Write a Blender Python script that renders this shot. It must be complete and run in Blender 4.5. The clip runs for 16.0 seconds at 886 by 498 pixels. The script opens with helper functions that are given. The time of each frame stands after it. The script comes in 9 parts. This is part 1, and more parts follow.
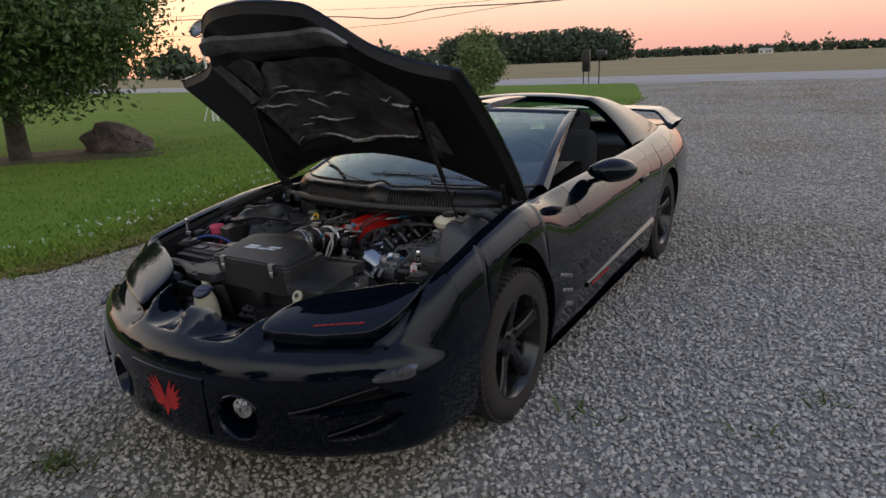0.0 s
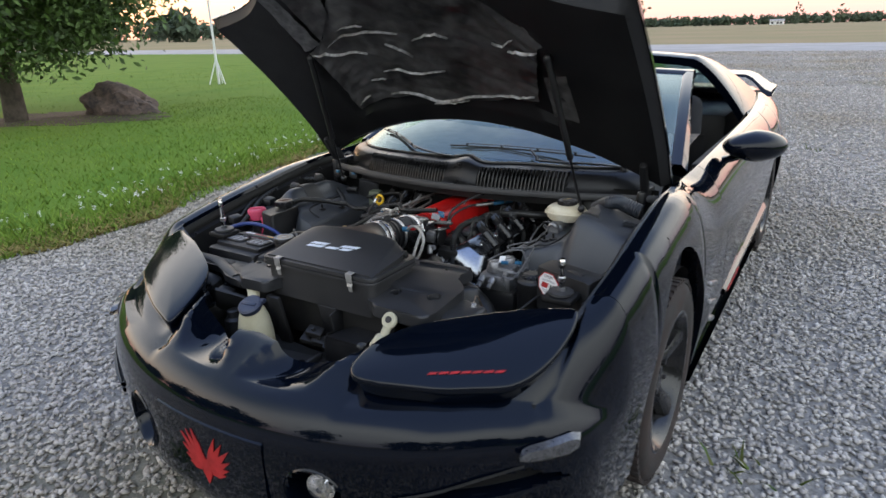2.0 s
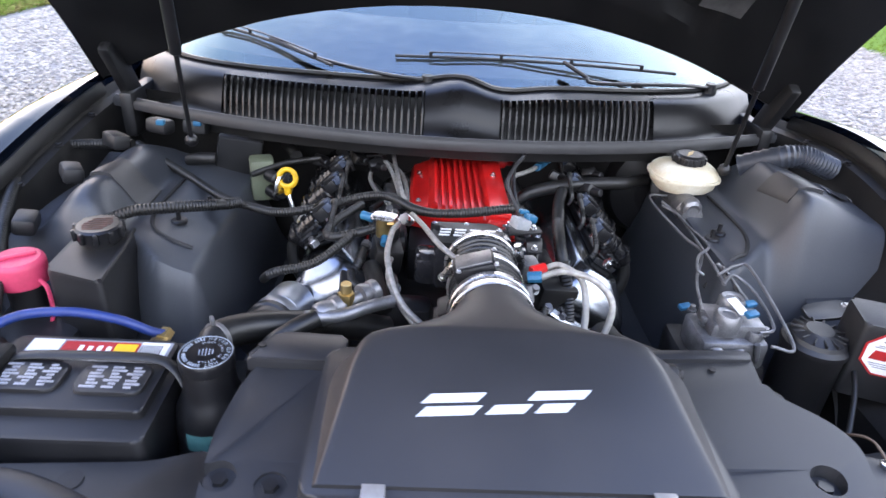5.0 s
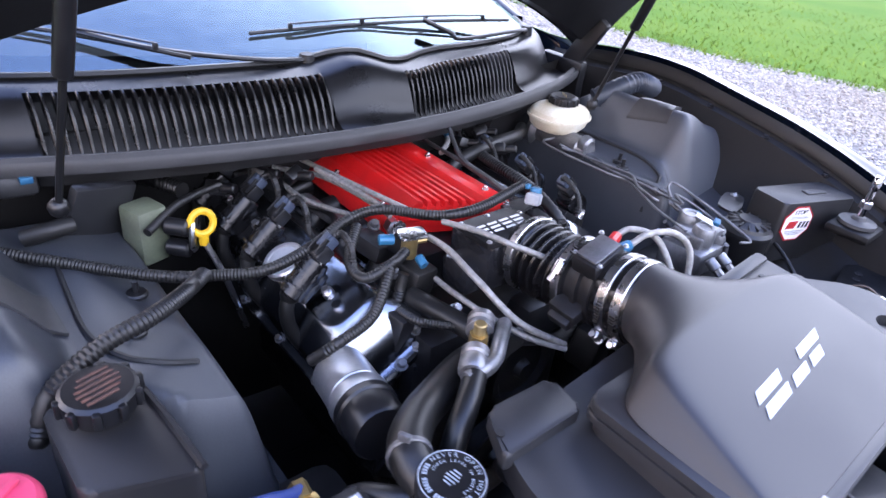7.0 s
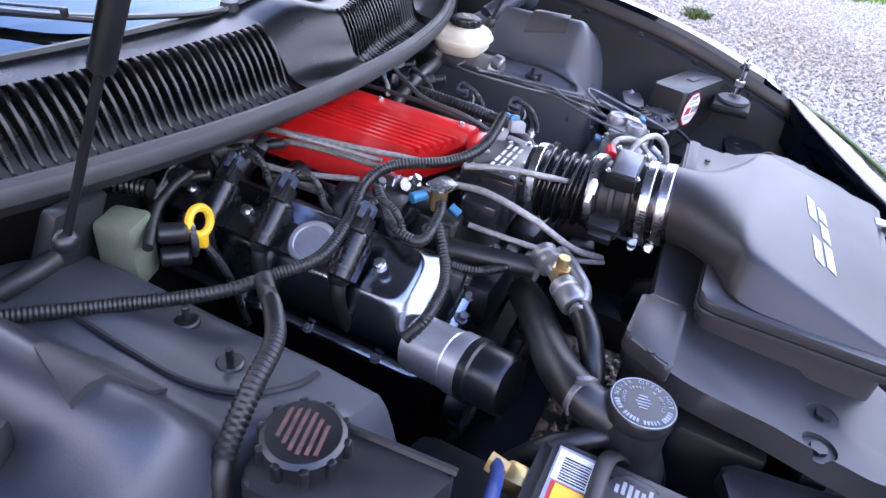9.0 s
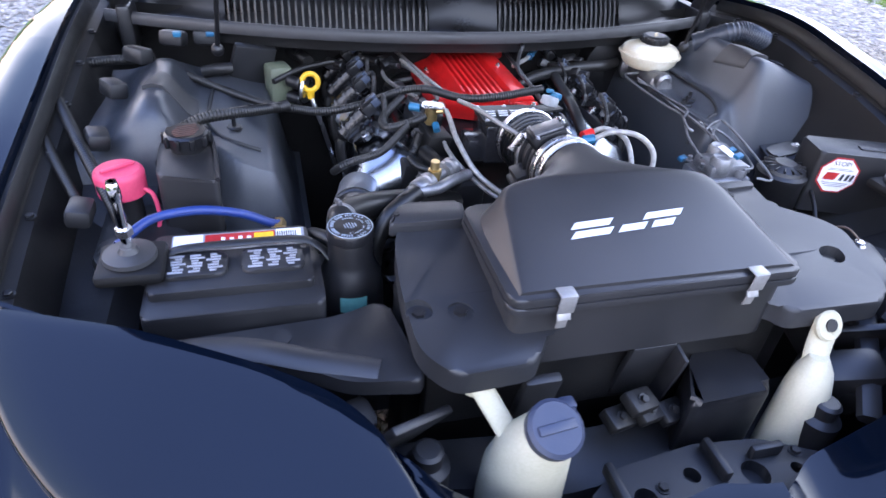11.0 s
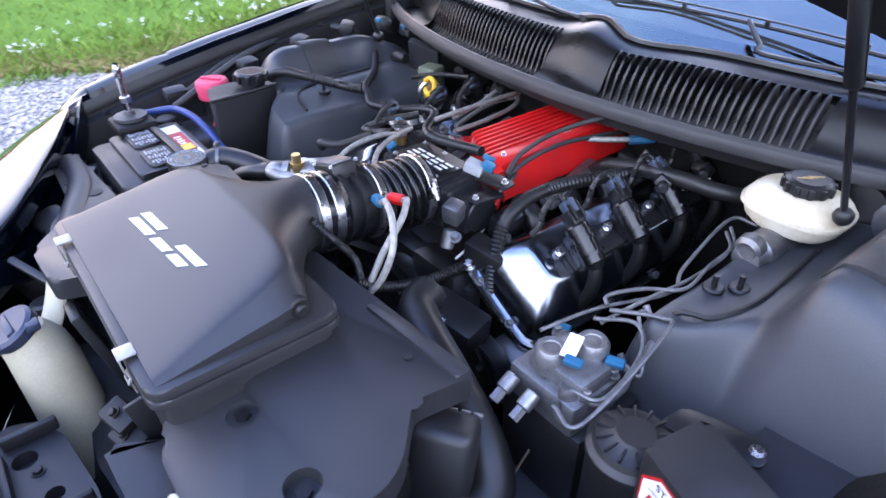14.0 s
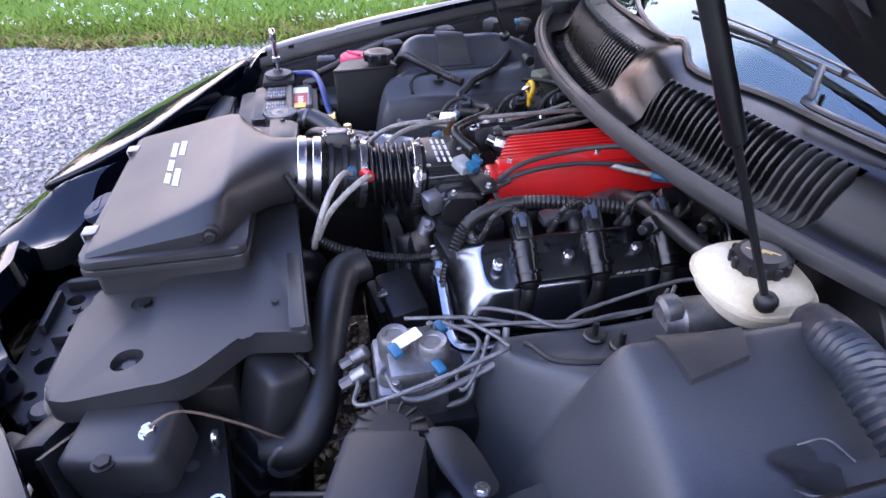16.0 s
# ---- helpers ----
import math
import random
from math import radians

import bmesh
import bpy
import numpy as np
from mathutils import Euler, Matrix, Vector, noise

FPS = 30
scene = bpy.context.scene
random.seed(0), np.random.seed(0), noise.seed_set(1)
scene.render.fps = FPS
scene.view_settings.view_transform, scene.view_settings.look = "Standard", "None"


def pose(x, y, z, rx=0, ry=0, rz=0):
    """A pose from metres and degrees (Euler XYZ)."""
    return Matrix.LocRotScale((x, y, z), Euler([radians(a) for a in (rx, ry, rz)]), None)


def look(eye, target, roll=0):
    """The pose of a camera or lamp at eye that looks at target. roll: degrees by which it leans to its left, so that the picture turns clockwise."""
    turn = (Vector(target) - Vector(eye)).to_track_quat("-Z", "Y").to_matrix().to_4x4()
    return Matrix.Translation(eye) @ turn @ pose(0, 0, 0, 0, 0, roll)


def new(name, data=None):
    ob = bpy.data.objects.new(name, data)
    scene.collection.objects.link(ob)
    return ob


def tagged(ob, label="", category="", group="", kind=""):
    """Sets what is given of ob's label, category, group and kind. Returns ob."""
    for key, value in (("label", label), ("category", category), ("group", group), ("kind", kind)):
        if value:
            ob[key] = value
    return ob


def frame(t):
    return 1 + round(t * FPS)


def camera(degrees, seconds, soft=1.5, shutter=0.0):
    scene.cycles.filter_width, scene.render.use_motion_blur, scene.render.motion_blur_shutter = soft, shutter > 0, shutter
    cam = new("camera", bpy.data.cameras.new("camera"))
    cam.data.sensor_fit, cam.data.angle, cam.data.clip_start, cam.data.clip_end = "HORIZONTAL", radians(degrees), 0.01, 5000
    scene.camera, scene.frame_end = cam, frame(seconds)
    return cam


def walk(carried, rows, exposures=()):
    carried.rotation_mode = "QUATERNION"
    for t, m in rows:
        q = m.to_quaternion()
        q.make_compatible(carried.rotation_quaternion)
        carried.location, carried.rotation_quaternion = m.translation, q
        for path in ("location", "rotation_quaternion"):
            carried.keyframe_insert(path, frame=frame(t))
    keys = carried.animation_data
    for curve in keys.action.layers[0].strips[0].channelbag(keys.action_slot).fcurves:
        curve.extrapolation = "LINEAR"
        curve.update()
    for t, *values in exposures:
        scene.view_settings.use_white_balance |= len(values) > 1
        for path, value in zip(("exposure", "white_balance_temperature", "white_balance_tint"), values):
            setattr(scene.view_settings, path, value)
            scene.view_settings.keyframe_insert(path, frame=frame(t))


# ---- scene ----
cam = camera(70.5, 16.0, soft=1.5, shutter=0.3)
PATH = [
    (0, (1.955, -2.127, 1.479), (0.928, -0.505, 0.915), -2.4),
    (0.5, (1.887, -2.12, 1.465), (0.853, -0.502, 0.907), -1.9),
    (1, (1.697, -2.105, 1.462), (0.656, -0.492, 0.9), -1.8),
    (1.5, (1.504, -2.0, 1.425), (0.472, -0.393, 0.832), -1.5),
    (2, (1.252, -1.758, 1.393), (0.236, -0.165, 0.737), -1.5),
    (2.5, (1.014, -1.596, 1.378), (0.068, 0.013, 0.659), -1.2),
    (3, (0.785, -1.383, 1.338), (-0.02, 0.26, 0.529), -0.7),
    (3.5, (0.59, -1.167, 1.295), (-0.101, 0.476, 0.389), -0.7),
    (4, (0.428, -1.045, 1.268), (-0.081, 0.63, 0.302), 0.8),
    (4.2, (0.324, -1.024, 1.263), (-0.089, 0.673, 0.288), 1.2),
    (6.3, (-0.503, -0.765, 1.24), (0.448, 0.688, 0.248), 8.4),
    (6.5, (-0.544, -0.732, 1.243), (0.5, 0.646, 0.236), 8.4),
    (7, (-0.625, -0.568, 1.212), (0.565, 0.674, 0.192), 7.4),
    (7.5, (-0.664, -0.471, 1.211), (0.667, 0.544, 0.117), 7.1),
    (8, (-0.75, -0.331, 1.196), (0.75, 0.379, 0.079), 7.6),
    (8.5, (-0.799, -0.26, 1.191), (0.742, 0.341, 0.067), 8.2),
    (9, (-0.814, -0.267, 1.188), (0.712, 0.337, 0.045), 8.2),
    (9.5, (-0.806, -0.448, 1.206), (0.615, 0.367, 0.058), 6.4),
    (9.7, (-0.797, -0.55, 1.214), (0.542, 0.385, 0.06), 6.5),
    (11.8, (-0.008, -1.171, 1.296), (-0.124, 0.461, 0.145), 2.8),
    (12, (0.103, -1.15, 1.315), (-0.147, 0.464, 0.16), 1.9),
    (12.5, (0.331, -0.992, 1.271), (-0.211, 0.57, 0.147), 0.6),
    (13, (0.528, -0.923, 1.26), (-0.271, 0.539, 0.154), -0.1),
    (13.5, (0.677, -0.778, 1.262), (-0.351, 0.527, 0.148), -0.3),
    (14, (0.759, -0.585, 1.228), (-0.535, 0.443, 0.101), -0.5),
    (14.5, (0.894, -0.482, 1.239), (-0.577, 0.279, 0.119), -1.7),
    (15, (0.975, -0.342, 1.254), (-0.581, 0.244, 0.143), -1.3),
    (15.5, (0.979, -0.23, 1.239), (-0.642, 0.145, 0.13), -1.1),
    (16, (0.996, -0.191, 1.233), (-0.64, 0.096, 0.119), -1.0),
]
EXPOSURES = [(0, 0.20, 7040, 12), (0.8, 0.20, 6990, 12), (1.5, 0.40, 6770, 13), (2.0, 1.17, 6670, 8), (2.5, 1.61, 6620, 12), (3.0, 1.86, 6470, 13), (3.5, 2.33, 6480, 14), (4.2, 2.43, 6430, 15),
             (6.5, 2.59, 5910, 22), (8.0, 2.59, 5760, 27), (9.5, 2.62, 5610, 24), (12.0, 2.49, 5760, 19), (13.0, 2.59, 5960, 21), (14.0, 2.53, 5660, 22), (16.0, 2.25, 5760, 28)]
walk(cam, [(t, look(eye, target, roll)) for t, eye, target, roll in PATH], EXPOSURES)

# ---- light ----
SUN_AZ, SUN_EL = 64.6, 3.0          # degrees from +y towards -x, and above the horizon
world = bpy.data.worlds.new("world")
scene.world = world
world.use_nodes = True
sky = world.node_tree.nodes.new("ShaderNodeTexSky")
sky.sky_type, sky.sun_disc = "NISHITA", False
sky.sun_elevation, sky.sun_rotation = radians(SUN_EL), radians(-SUN_AZ)
sky.altitude, sky.air_density, sky.dust_density, sky.ozone_density = 100, 1.0, 2.5, 1.0
nt = world.node_tree
coord = nt.nodes.new("ShaderNodeTexCoord")
split = nt.nodes.new("ShaderNodeSeparateXYZ")
nt.links.new(coord.outputs["Generated"], split.inputs[0])
glow = nt.nodes.new("ShaderNodeValToRGB")       # sunset colours from the horizon to the zenith
stops = [(0.0, (0.46, 0.23, 0.215)), (0.03, (0.51, 0.285, 0.24)), (0.10, (0.62, 0.45, 0.36)), (0.22, (0.86, 0.74, 0.64)), (0.40, (0.68, 0.67, 0.68)), (0.52, (0.42, 0.45, 0.51)), (0.63, (0.19, 0.25, 0.36)), (0.80, (0.14, 0.195, 0.36)), (1.0, (0.13, 0.185, 0.36))]
for k, (at_, col) in enumerate(stops):
    e = glow.color_ramp.elements[k] if k < 2 else glow.color_ramp.elements.new(at_)
    e.position, e.color = at_, (*col, 1)
nt.links.new(split.outputs["Z"], glow.inputs[0])
dusk = nt.nodes.new("ShaderNodeValToRGB")       # the cooler half of the sky, away from the sunset
stops = [(0.0, (0.21, 0.22, 0.27)), (0.06, (0.28, 0.29, 0.345)), (0.2, (0.48, 0.51, 0.55)), (0.5, (0.70, 0.75, 0.79)), (0.66, (0.52, 0.58, 0.67)), (0.80, (0.18, 0.245, 0.42)), (1.0, (0.14, 0.20, 0.38))]
for k, (at_, col) in enumerate(stops):
    e = dusk.color_ramp.elements[k] if k < 2 else dusk.color_ramp.elements.new(at_)
    e.position, e.color = at_, (*col, 1)
nt.links.new(split.outputs["Z"], dusk.inputs[0])
side_ = nt.nodes.new("ShaderNodeVectorMath")
side_.operation = "DOT_PRODUCT"
side_.inputs[1].default_value = (-math.sin(radians(SUN_AZ)), math.cos(radians(SUN_AZ)), 0)
nt.links.new(coord.outputs["Generated"], side_.inputs[0])
share = nt.nodes.new("ShaderNodeMapRange")
share.interpolation_type = "SMOOTHSTEP"
share.inputs["From Min"].default_value, share.inputs["From Max"].default_value = -0.20, 0.38
nt.links.new(side_.outputs["Value"], share.inputs["Value"])
around = nt.nodes.new("ShaderNodeMix")
around.data_type = "RGBA"
nt.links.new(share.outputs[0], around.inputs["Factor"])
nt.links.new(dusk.outputs[0], around.inputs["A"])
nt.links.new(glow.outputs[0], around.inputs["B"])
both = nt.nodes.new("ShaderNodeMix")
both.data_type, both.blend_type = "RGBA", "ADD"
both.inputs["Factor"].default_value = 0.0125
nt.links.new(around.outputs["Result"], both.inputs["A"])
nt.links.new(sky.outputs[0], both.inputs["B"])
nt.links.new(both.outputs["Result"], nt.nodes["Background"].inputs[0])
nt.nodes["Background"].inputs[1].default_value = 1.6

sun = new("sun", bpy.data.lights.new("sun", "SUN"))
sun.data.energy, sun.data.angle, sun.data.color = 0.25, radians(10), (1.0, 0.62, 0.38)
sun.matrix_world = look((-90, 43, 6), (0, 0, 0.8))

# ---- helpers ----


def material(name, color, rough=0.5, metal=0.0, color2=None, scale=20.0, bump=0.0, bump_scale=200.0, coat=0.0,
             rough2=None, island=0.0, fine=0.35, detail=6.0, spec=0.5, coat_ior=1.5, coat_rough=0.03, patch=None):
    """A principled material, with noise at two scales in colour, gloss and relief."""
    m = bpy.data.materials.new(name)
    m.use_nodes = True
    nt = m.node_tree
    b = nt.nodes["Principled BSDF"]
    c2 = color2 or tuple(c * 0.7 for c in color)
    geo = nt.nodes.new("ShaderNodeTexCoord")
    n1 = nt.nodes.new("ShaderNodeTexNoise")
    n1.inputs["Scale"].default_value, n1.inputs["Detail"].default_value = scale, detail
    n2 = nt.nodes.new("ShaderNodeTexNoise")
    n2.inputs["Scale"].default_value, n2.inputs["Detail"].default_value = bump_scale, 3.0
    for n in (n1, n2):
        nt.links.new(geo.outputs["Object"], n.inputs["Vector"])
    add = nt.nodes.new("ShaderNodeMath")
    add.operation = "MULTIPLY_ADD"
    nt.links.new(n2.outputs["Fac"], add.inputs[0])
    add.inputs[1].default_value = fine
    nt.links.new(n1.outputs["Fac"], add.inputs[2])
    ramp = nt.nodes.new("ShaderNodeMapRange")
    ramp.inputs["From Min"].default_value = 0.35 + 0.4 * fine
    ramp.inputs["From Max"].default_value = 0.65 + 0.6 * fine
    nt.links.new(add.outputs[0], ramp.inputs["Value"])
    mix = nt.nodes.new("ShaderNodeMix")
    mix.data_type = "RGBA"
    mix.inputs["A"].default_value, mix.inputs["B"].default_value = (*color, 1), (*c2, 1)
    nt.links.new(ramp.outputs[0], mix.inputs["Factor"])
    out = mix.outputs["Result"]
    if patch:
        # broad stains: a tint that comes and goes over metres
        n3 = nt.nodes.new("ShaderNodeTexNoise")
        n3.inputs["Scale"].default_value, n3.inputs["Detail"].default_value = patch[1], 5.0
        nt.links.new(geo.outputs["Object"], n3.inputs["Vector"])
        lim = nt.nodes.new("ShaderNodeMapRange")
        lim.inputs["From Min"].default_value, lim.inputs["From Max"].default_value = 0.47, 0.68
        nt.links.new(n3.outputs["Fac"], lim.inputs["Value"])
        stain = nt.nodes.new("ShaderNodeMix")
        stain.data_type, stain.blend_type = "RGBA", "MULTIPLY"
        stain.inputs["B"].default_value = (*patch[0], 1)
        nt.links.new(lim.outputs[0], stain.inputs["Factor"])
        nt.links.new(out, stain.inputs["A"])
        out = stain.outputs["Result"]
    if island:
        ge = nt.nodes.new("ShaderNodeNewGeometry")
        mr = nt.nodes.new("ShaderNodeMapRange")
        mr.inputs["To Min"].default_value, mr.inputs["To Max"].default_value = 1 - island, 1 + island
        nt.links.new(ge.outputs["Random Per Island"], mr.inputs["Value"])
        mul = nt.nodes.new("ShaderNodeMix")
        mul.data_type, mul.blend_type = "RGBA", "MULTIPLY"
        mul.inputs["Factor"].default_value = 1
        nt.links.new(out, mul.inputs["A"])
        nt.links.new(mr.outputs[0], mul.inputs["B"])
        out = mul.outputs["Result"]
    nt.links.new(out, b.inputs["Base Color"])
    rr = nt.nodes.new("ShaderNodeMapRange")
    rr.inputs["To Min"].default_value, rr.inputs["To Max"].default_value = rough, rough2 if rough2 is not None else min(1, rough * 1.35)
    nt.links.new(ramp.outputs[0], rr.inputs["Value"])
    nt.links.new(rr.outputs[0], b.inputs["Roughness"])
    b.inputs["Metallic"].default_value = metal
    b.inputs["Coat Weight"].default_value = coat
    b.inputs["Coat Roughness"].default_value, b.inputs["Coat IOR"].default_value = coat_rough, coat_ior
    b.inputs["Specular IOR Level"].default_value = spec
    if bump:
        bp = nt.nodes.new("ShaderNodeBump")
        bp.inputs["Strength"].default_value, bp.inputs["Distance"].default_value = bump, 0.004
        nt.links.new(add.outputs[0], bp.inputs["Height"])
        nt.links.new(bp.outputs[0], b.inputs["Normal"])
    return m


def pane_material(name, tint, ior=2.05):
    """A thin pane: clear, with the mirror image of both its faces."""
    m = bpy.data.materials.new(name)
    m.use_nodes = True
    nt = m.node_tree
    nt.nodes.remove(nt.nodes["Principled BSDF"])
    clear = nt.nodes.new("ShaderNodeBsdfTransparent")
    clear.inputs[0].default_value = (*tint, 1)
    gloss = nt.nodes.new("ShaderNodeBsdfGlossy")
    gloss.inputs["Color"].default_value = (0.78, 0.96, 1.0, 1)
    gloss.inputs["Roughness"].default_value = 0.02
    fr = nt.nodes.new("ShaderNodeFresnel")
    fr.inputs["IOR"].default_value = ior
    mix = nt.nodes.new("ShaderNodeMixShader")
    nt.links.new(fr.outputs[0], mix.inputs[0])
    nt.links.new(clear.outputs[0], mix.inputs[1])
    nt.links.new(gloss.outputs[0], mix.inputs[2])
    nt.links.new(mix.outputs[0], nt.nodes["Material Output"].inputs[0])
    return m


def glass_material(name, color, rough=0.0):
    m = bpy.data.materials.new(name)
    m.use_nodes = True
    b = m.node_tree.nodes["Principled BSDF"]
    b.inputs["Base Color"].default_value = (*color, 1)
    b.inputs["Transmission Weight"].default_value = 1
    b.inputs["Roughness"].default_value = rough
    b.inputs["IOR"].default_value = 1.45
    return m


def obj(name, me, mat, parent=None, label="", smooth=40):
    if smooth:
        me.polygons.foreach_set("use_smooth", [True] * len(me.polygons))
        me.set_sharp_from_angle(angle=radians(smooth))
    me.materials.append(mat)
    ob = new(name, me)
    ob.parent = parent
    return tagged(ob, label)


def part(name, bm, mat, parent=None, label="", smooth=40):
    """Links a bmesh as one mesh object under a thing or a part."""
    me = bpy.data.meshes.new(name)
    bm.to_mesh(me)
    bm.free()
    return obj(name, me, mat, parent, label, smooth)


def raw(name, verts, faces, mat, parent=None, label="", smooth=0):
    """An object from arrays of vertices and faces of one size."""
    verts, faces = np.asarray(verts, np.float32), np.asarray(faces, np.int32)
    me = bpy.data.meshes.new(name)
    n, k = faces.shape
    me.vertices.add(len(verts))
    me.vertices.foreach_set("co", verts.ravel())
    me.loops.add(n * k)
    me.loops.foreach_set("vertex_index", faces.ravel())
    me.polygons.add(n)
    me.polygons.foreach_set("loop_start", np.arange(0, n * k, k, dtype=np.int32))
    me.update(calc_edges=True)
    me.validate()
    return obj(name, me, mat, parent, label, smooth)


def thing(name, label, category, group="", kind=""):
    return tagged(new(name), label, category, group, kind)


def S(t):
    t = min(1, max(0, t))
    return t * t * (3 - 2 * t)


def hermite(xs, ys, x):
    """A smooth curve through (xs, ys)."""
    xs, ys, x = np.asarray(xs, float), np.asarray(ys, float), np.asarray(x, float)
    d = np.diff(ys) / np.diff(xs)
    m = np.concatenate([[d[0]], np.where(d[1:] * d[:-1] > 0, 2 * d[1:] * d[:-1] / (d[1:] + d[:-1] + 1e-12), 0), [d[-1]]])
    i = np.clip(np.searchsorted(xs, x) - 1, 0, len(xs) - 2)
    h = xs[i + 1] - xs[i]
    t = np.clip((x - xs[i]) / h, 0, 1)
    return ((2 * t**3 - 3 * t**2 + 1) * ys[i] + (t**3 - 2 * t**2 + t) * h * m[i]
            + (-2 * t**3 + 3 * t**2) * ys[i + 1] + (t**3 - t**2) * h * m[i + 1])


def grid(bm, P, flip=False, closed=False):
    """A sheet of quads through an array of points (n, m, 3); closed joins the ends of m."""
    n, m = len(P), len(P[0])
    v = [[bm.verts.new(p) for p in row] for row in P]
    for i in range(n - 1):
        for j in range(m if closed else m - 1):
            k = (j + 1) % m
            f = (v[i][j], v[i + 1][j], v[i + 1][k], v[i][k])
            if len(set(f)) == 4:
                bm.faces.new(f[::-1] if flip else f)
    return v


def box(bm, c, s, rot=None, bevel=0.0, seg=2, taper=1.0):
    """A box of size s about c, its top tapered and its edges rounded."""
    r = bmesh.ops.create_cube(bm, size=1)
    vs = r["verts"]
    for v in vs:
        k = taper if v.co.z > 0 else 1
        v.co = Vector((v.co.x * s[0] * k, v.co.y * s[1] * k, v.co.z * s[2]))
    if bevel:
        es = list({e for v in vs for e in v.link_edges})
        r2 = bmesh.ops.bevel(bm, geom=es, offset=bevel, segments=seg, profile=0.5, affect="EDGES")
        vs = list({v for f in r2["faces"] for v in f.verts} | {v for v in vs if v.is_valid})
    m = Matrix.Translation(c) @ (rot.to_4x4() if rot else Matrix())
    bmesh.ops.transform(bm, matrix=m, verts=vs)
    return vs


def frame_to(p0, p1):
    return (Vector(p1) - Vector(p0)).to_track_quat("Z", "Y").to_matrix()


def lathe(bm, p0, p1, prof, seg=20, cap=True):
    """A turned body: prof holds (share of the way from p0 to p1, radius)."""
    p0, p1 = Vector(p0), Vector(p1)
    m = frame_to(p0, p1)
    rows = [[p0.lerp(p1, t) + m @ Vector((r * math.cos(a), r * math.sin(a), 0))
             for a in (2 * math.pi * k / seg for k in range(seg))] for t, r in prof]
    v = grid(bm, rows, closed=True)
    if cap:
        bm.faces.new(v[0][::-1])
        bm.faces.new(v[-1])
    return v


def cyl(bm, p0, p1, r, r2=None, seg=16, bevel=0.0):
    r2 = r if r2 is None else r2
    L = (Vector(p1) - Vector(p0)).length
    if bevel:
        b = min(bevel / L, 0.45)
        return lathe(bm, p0, p1, [(0, r - bevel), (b, r), (1 - b, r2), (1, r2 - bevel)], seg)
    return lathe(bm, p0, p1, [(0, r), (1, r2)], seg)


def smooth_line(pts, n=8):
    """A smooth line through points."""
    pts = [Vector(p) for p in pts]
    if len(pts) < 3:
        return [pts[0].lerp(pts[-1], k / n) for k in range(n + 1)]
    q = [2 * pts[0] - pts[1], *pts, 2 * pts[-1] - pts[-2]]
    out = []
    for i in range(1, len(q) - 2):
        a, b, c, d = q[i - 1:i + 3]
        for k in range(n):
            t = k / n
            out.append(0.5 * (2 * b + (c - a) * t + (2 * a - 5 * b + 4 * c - d) * t * t + (3 * b - a - 3 * c + d) * t**3))
    out.append(pts[-1])
    return out


def tube(bm, pts, r, seg=8, n=8, rings=0.0, pitch=0.008, flat=1.0):
    """A round tube along a smooth line; rings makes it corrugated by that share of r."""
    line = smooth_line(pts, n)
    if rings:
        fine, step = [], pitch / 2
        for a, b in zip(line, line[1:]):
            k = max(1, int((b - a).length / step))
            fine += [a.lerp(b, j / k) for j in range(k)]
        line = fine + [line[-1]]
    up = Vector((0, 0, 1))
    rows = []
    side = None
    for i, p in enumerate(line):
        d = (line[min(i + 1, len(line) - 1)] - line[max(i - 1, 0)]).normalized()
        if side is None:
            side = d.cross(up if abs(d.z) < 0.9 else Vector((1, 0, 0))).normalized()
        side = (side - d * side.dot(d)).normalized()
        top = side.cross(d)
        rr = r * (1 - rings * (i % 2)) if rings else r
        rows.append([p + side * (rr * math.cos(a)) + top * (rr * flat * math.sin(a)) for a in (2 * math.pi * k / seg for k in range(seg))])
    v = grid(bm, rows, closed=True)
    bm.faces.new(v[0][::-1])
    bm.faces.new(v[-1])


def prism(bm, outline, z0, z1, bevel=0.0, m=None, seg=2, inset=0.0):
    """A plate with the given outline (x, y), from z0 to z1, its upper edge rounded."""
    b = [bm.verts.new((x, y, z0)) for x, y in outline]
    t = [bm.verts.new((x, y, z1)) for x, y in outline]
    n = len(outline)
    area = sum(outline[i][0] * outline[(i + 1) % n][1] - outline[(i + 1) % n][0] * outline[i][1] for i in range(n))
    if area < 0:
        b, t = b[::-1], t[::-1]
    bm.faces.new(b[::-1])
    top = bm.faces.new(t)
    for i in range(n):
        bm.faces.new((b[i], b[(i + 1) % n], t[(i + 1) % n], t[i]))
    vs = b + t
    if bevel:
        r = bmesh.ops.bevel(bm, geom=list(top.edges), offset=bevel, segments=seg, profile=0.5, affect="EDGES")
        vs = list({v for f in r["faces"] for v in f.verts} | {v for v in vs if v.is_valid})
        more = {v for v in vs}
        for v in vs:
            for f in v.link_faces:
                more.update(f.verts)
        vs = list(more)
    if m is not None:
        bmesh.ops.transform(bm, matrix=m, verts=vs)
    return vs


def rounded(pts, r, n=4):
    """An outline with rounded corners; r is one radius or one for each corner."""
    out, k = [], len(pts)
    for i in range(k):
        a, b, c = Vector(pts[i - 1]), Vector(pts[i]), Vector(pts[(i + 1) % k])
        q = r[i] if isinstance(r, (list, tuple)) else r
        u, w = (a - b), (c - b)
        d = min(q, u.length * 0.48, w.length * 0.48)
        p0, p1 = b + u.normalized() * d, b + w.normalized() * d
        for j in range(n + 1):
            t = j / n
            out.append(tuple((1 - t)**2 * p0 + 2 * t * (1 - t) * b + t * t * p1))
    return out


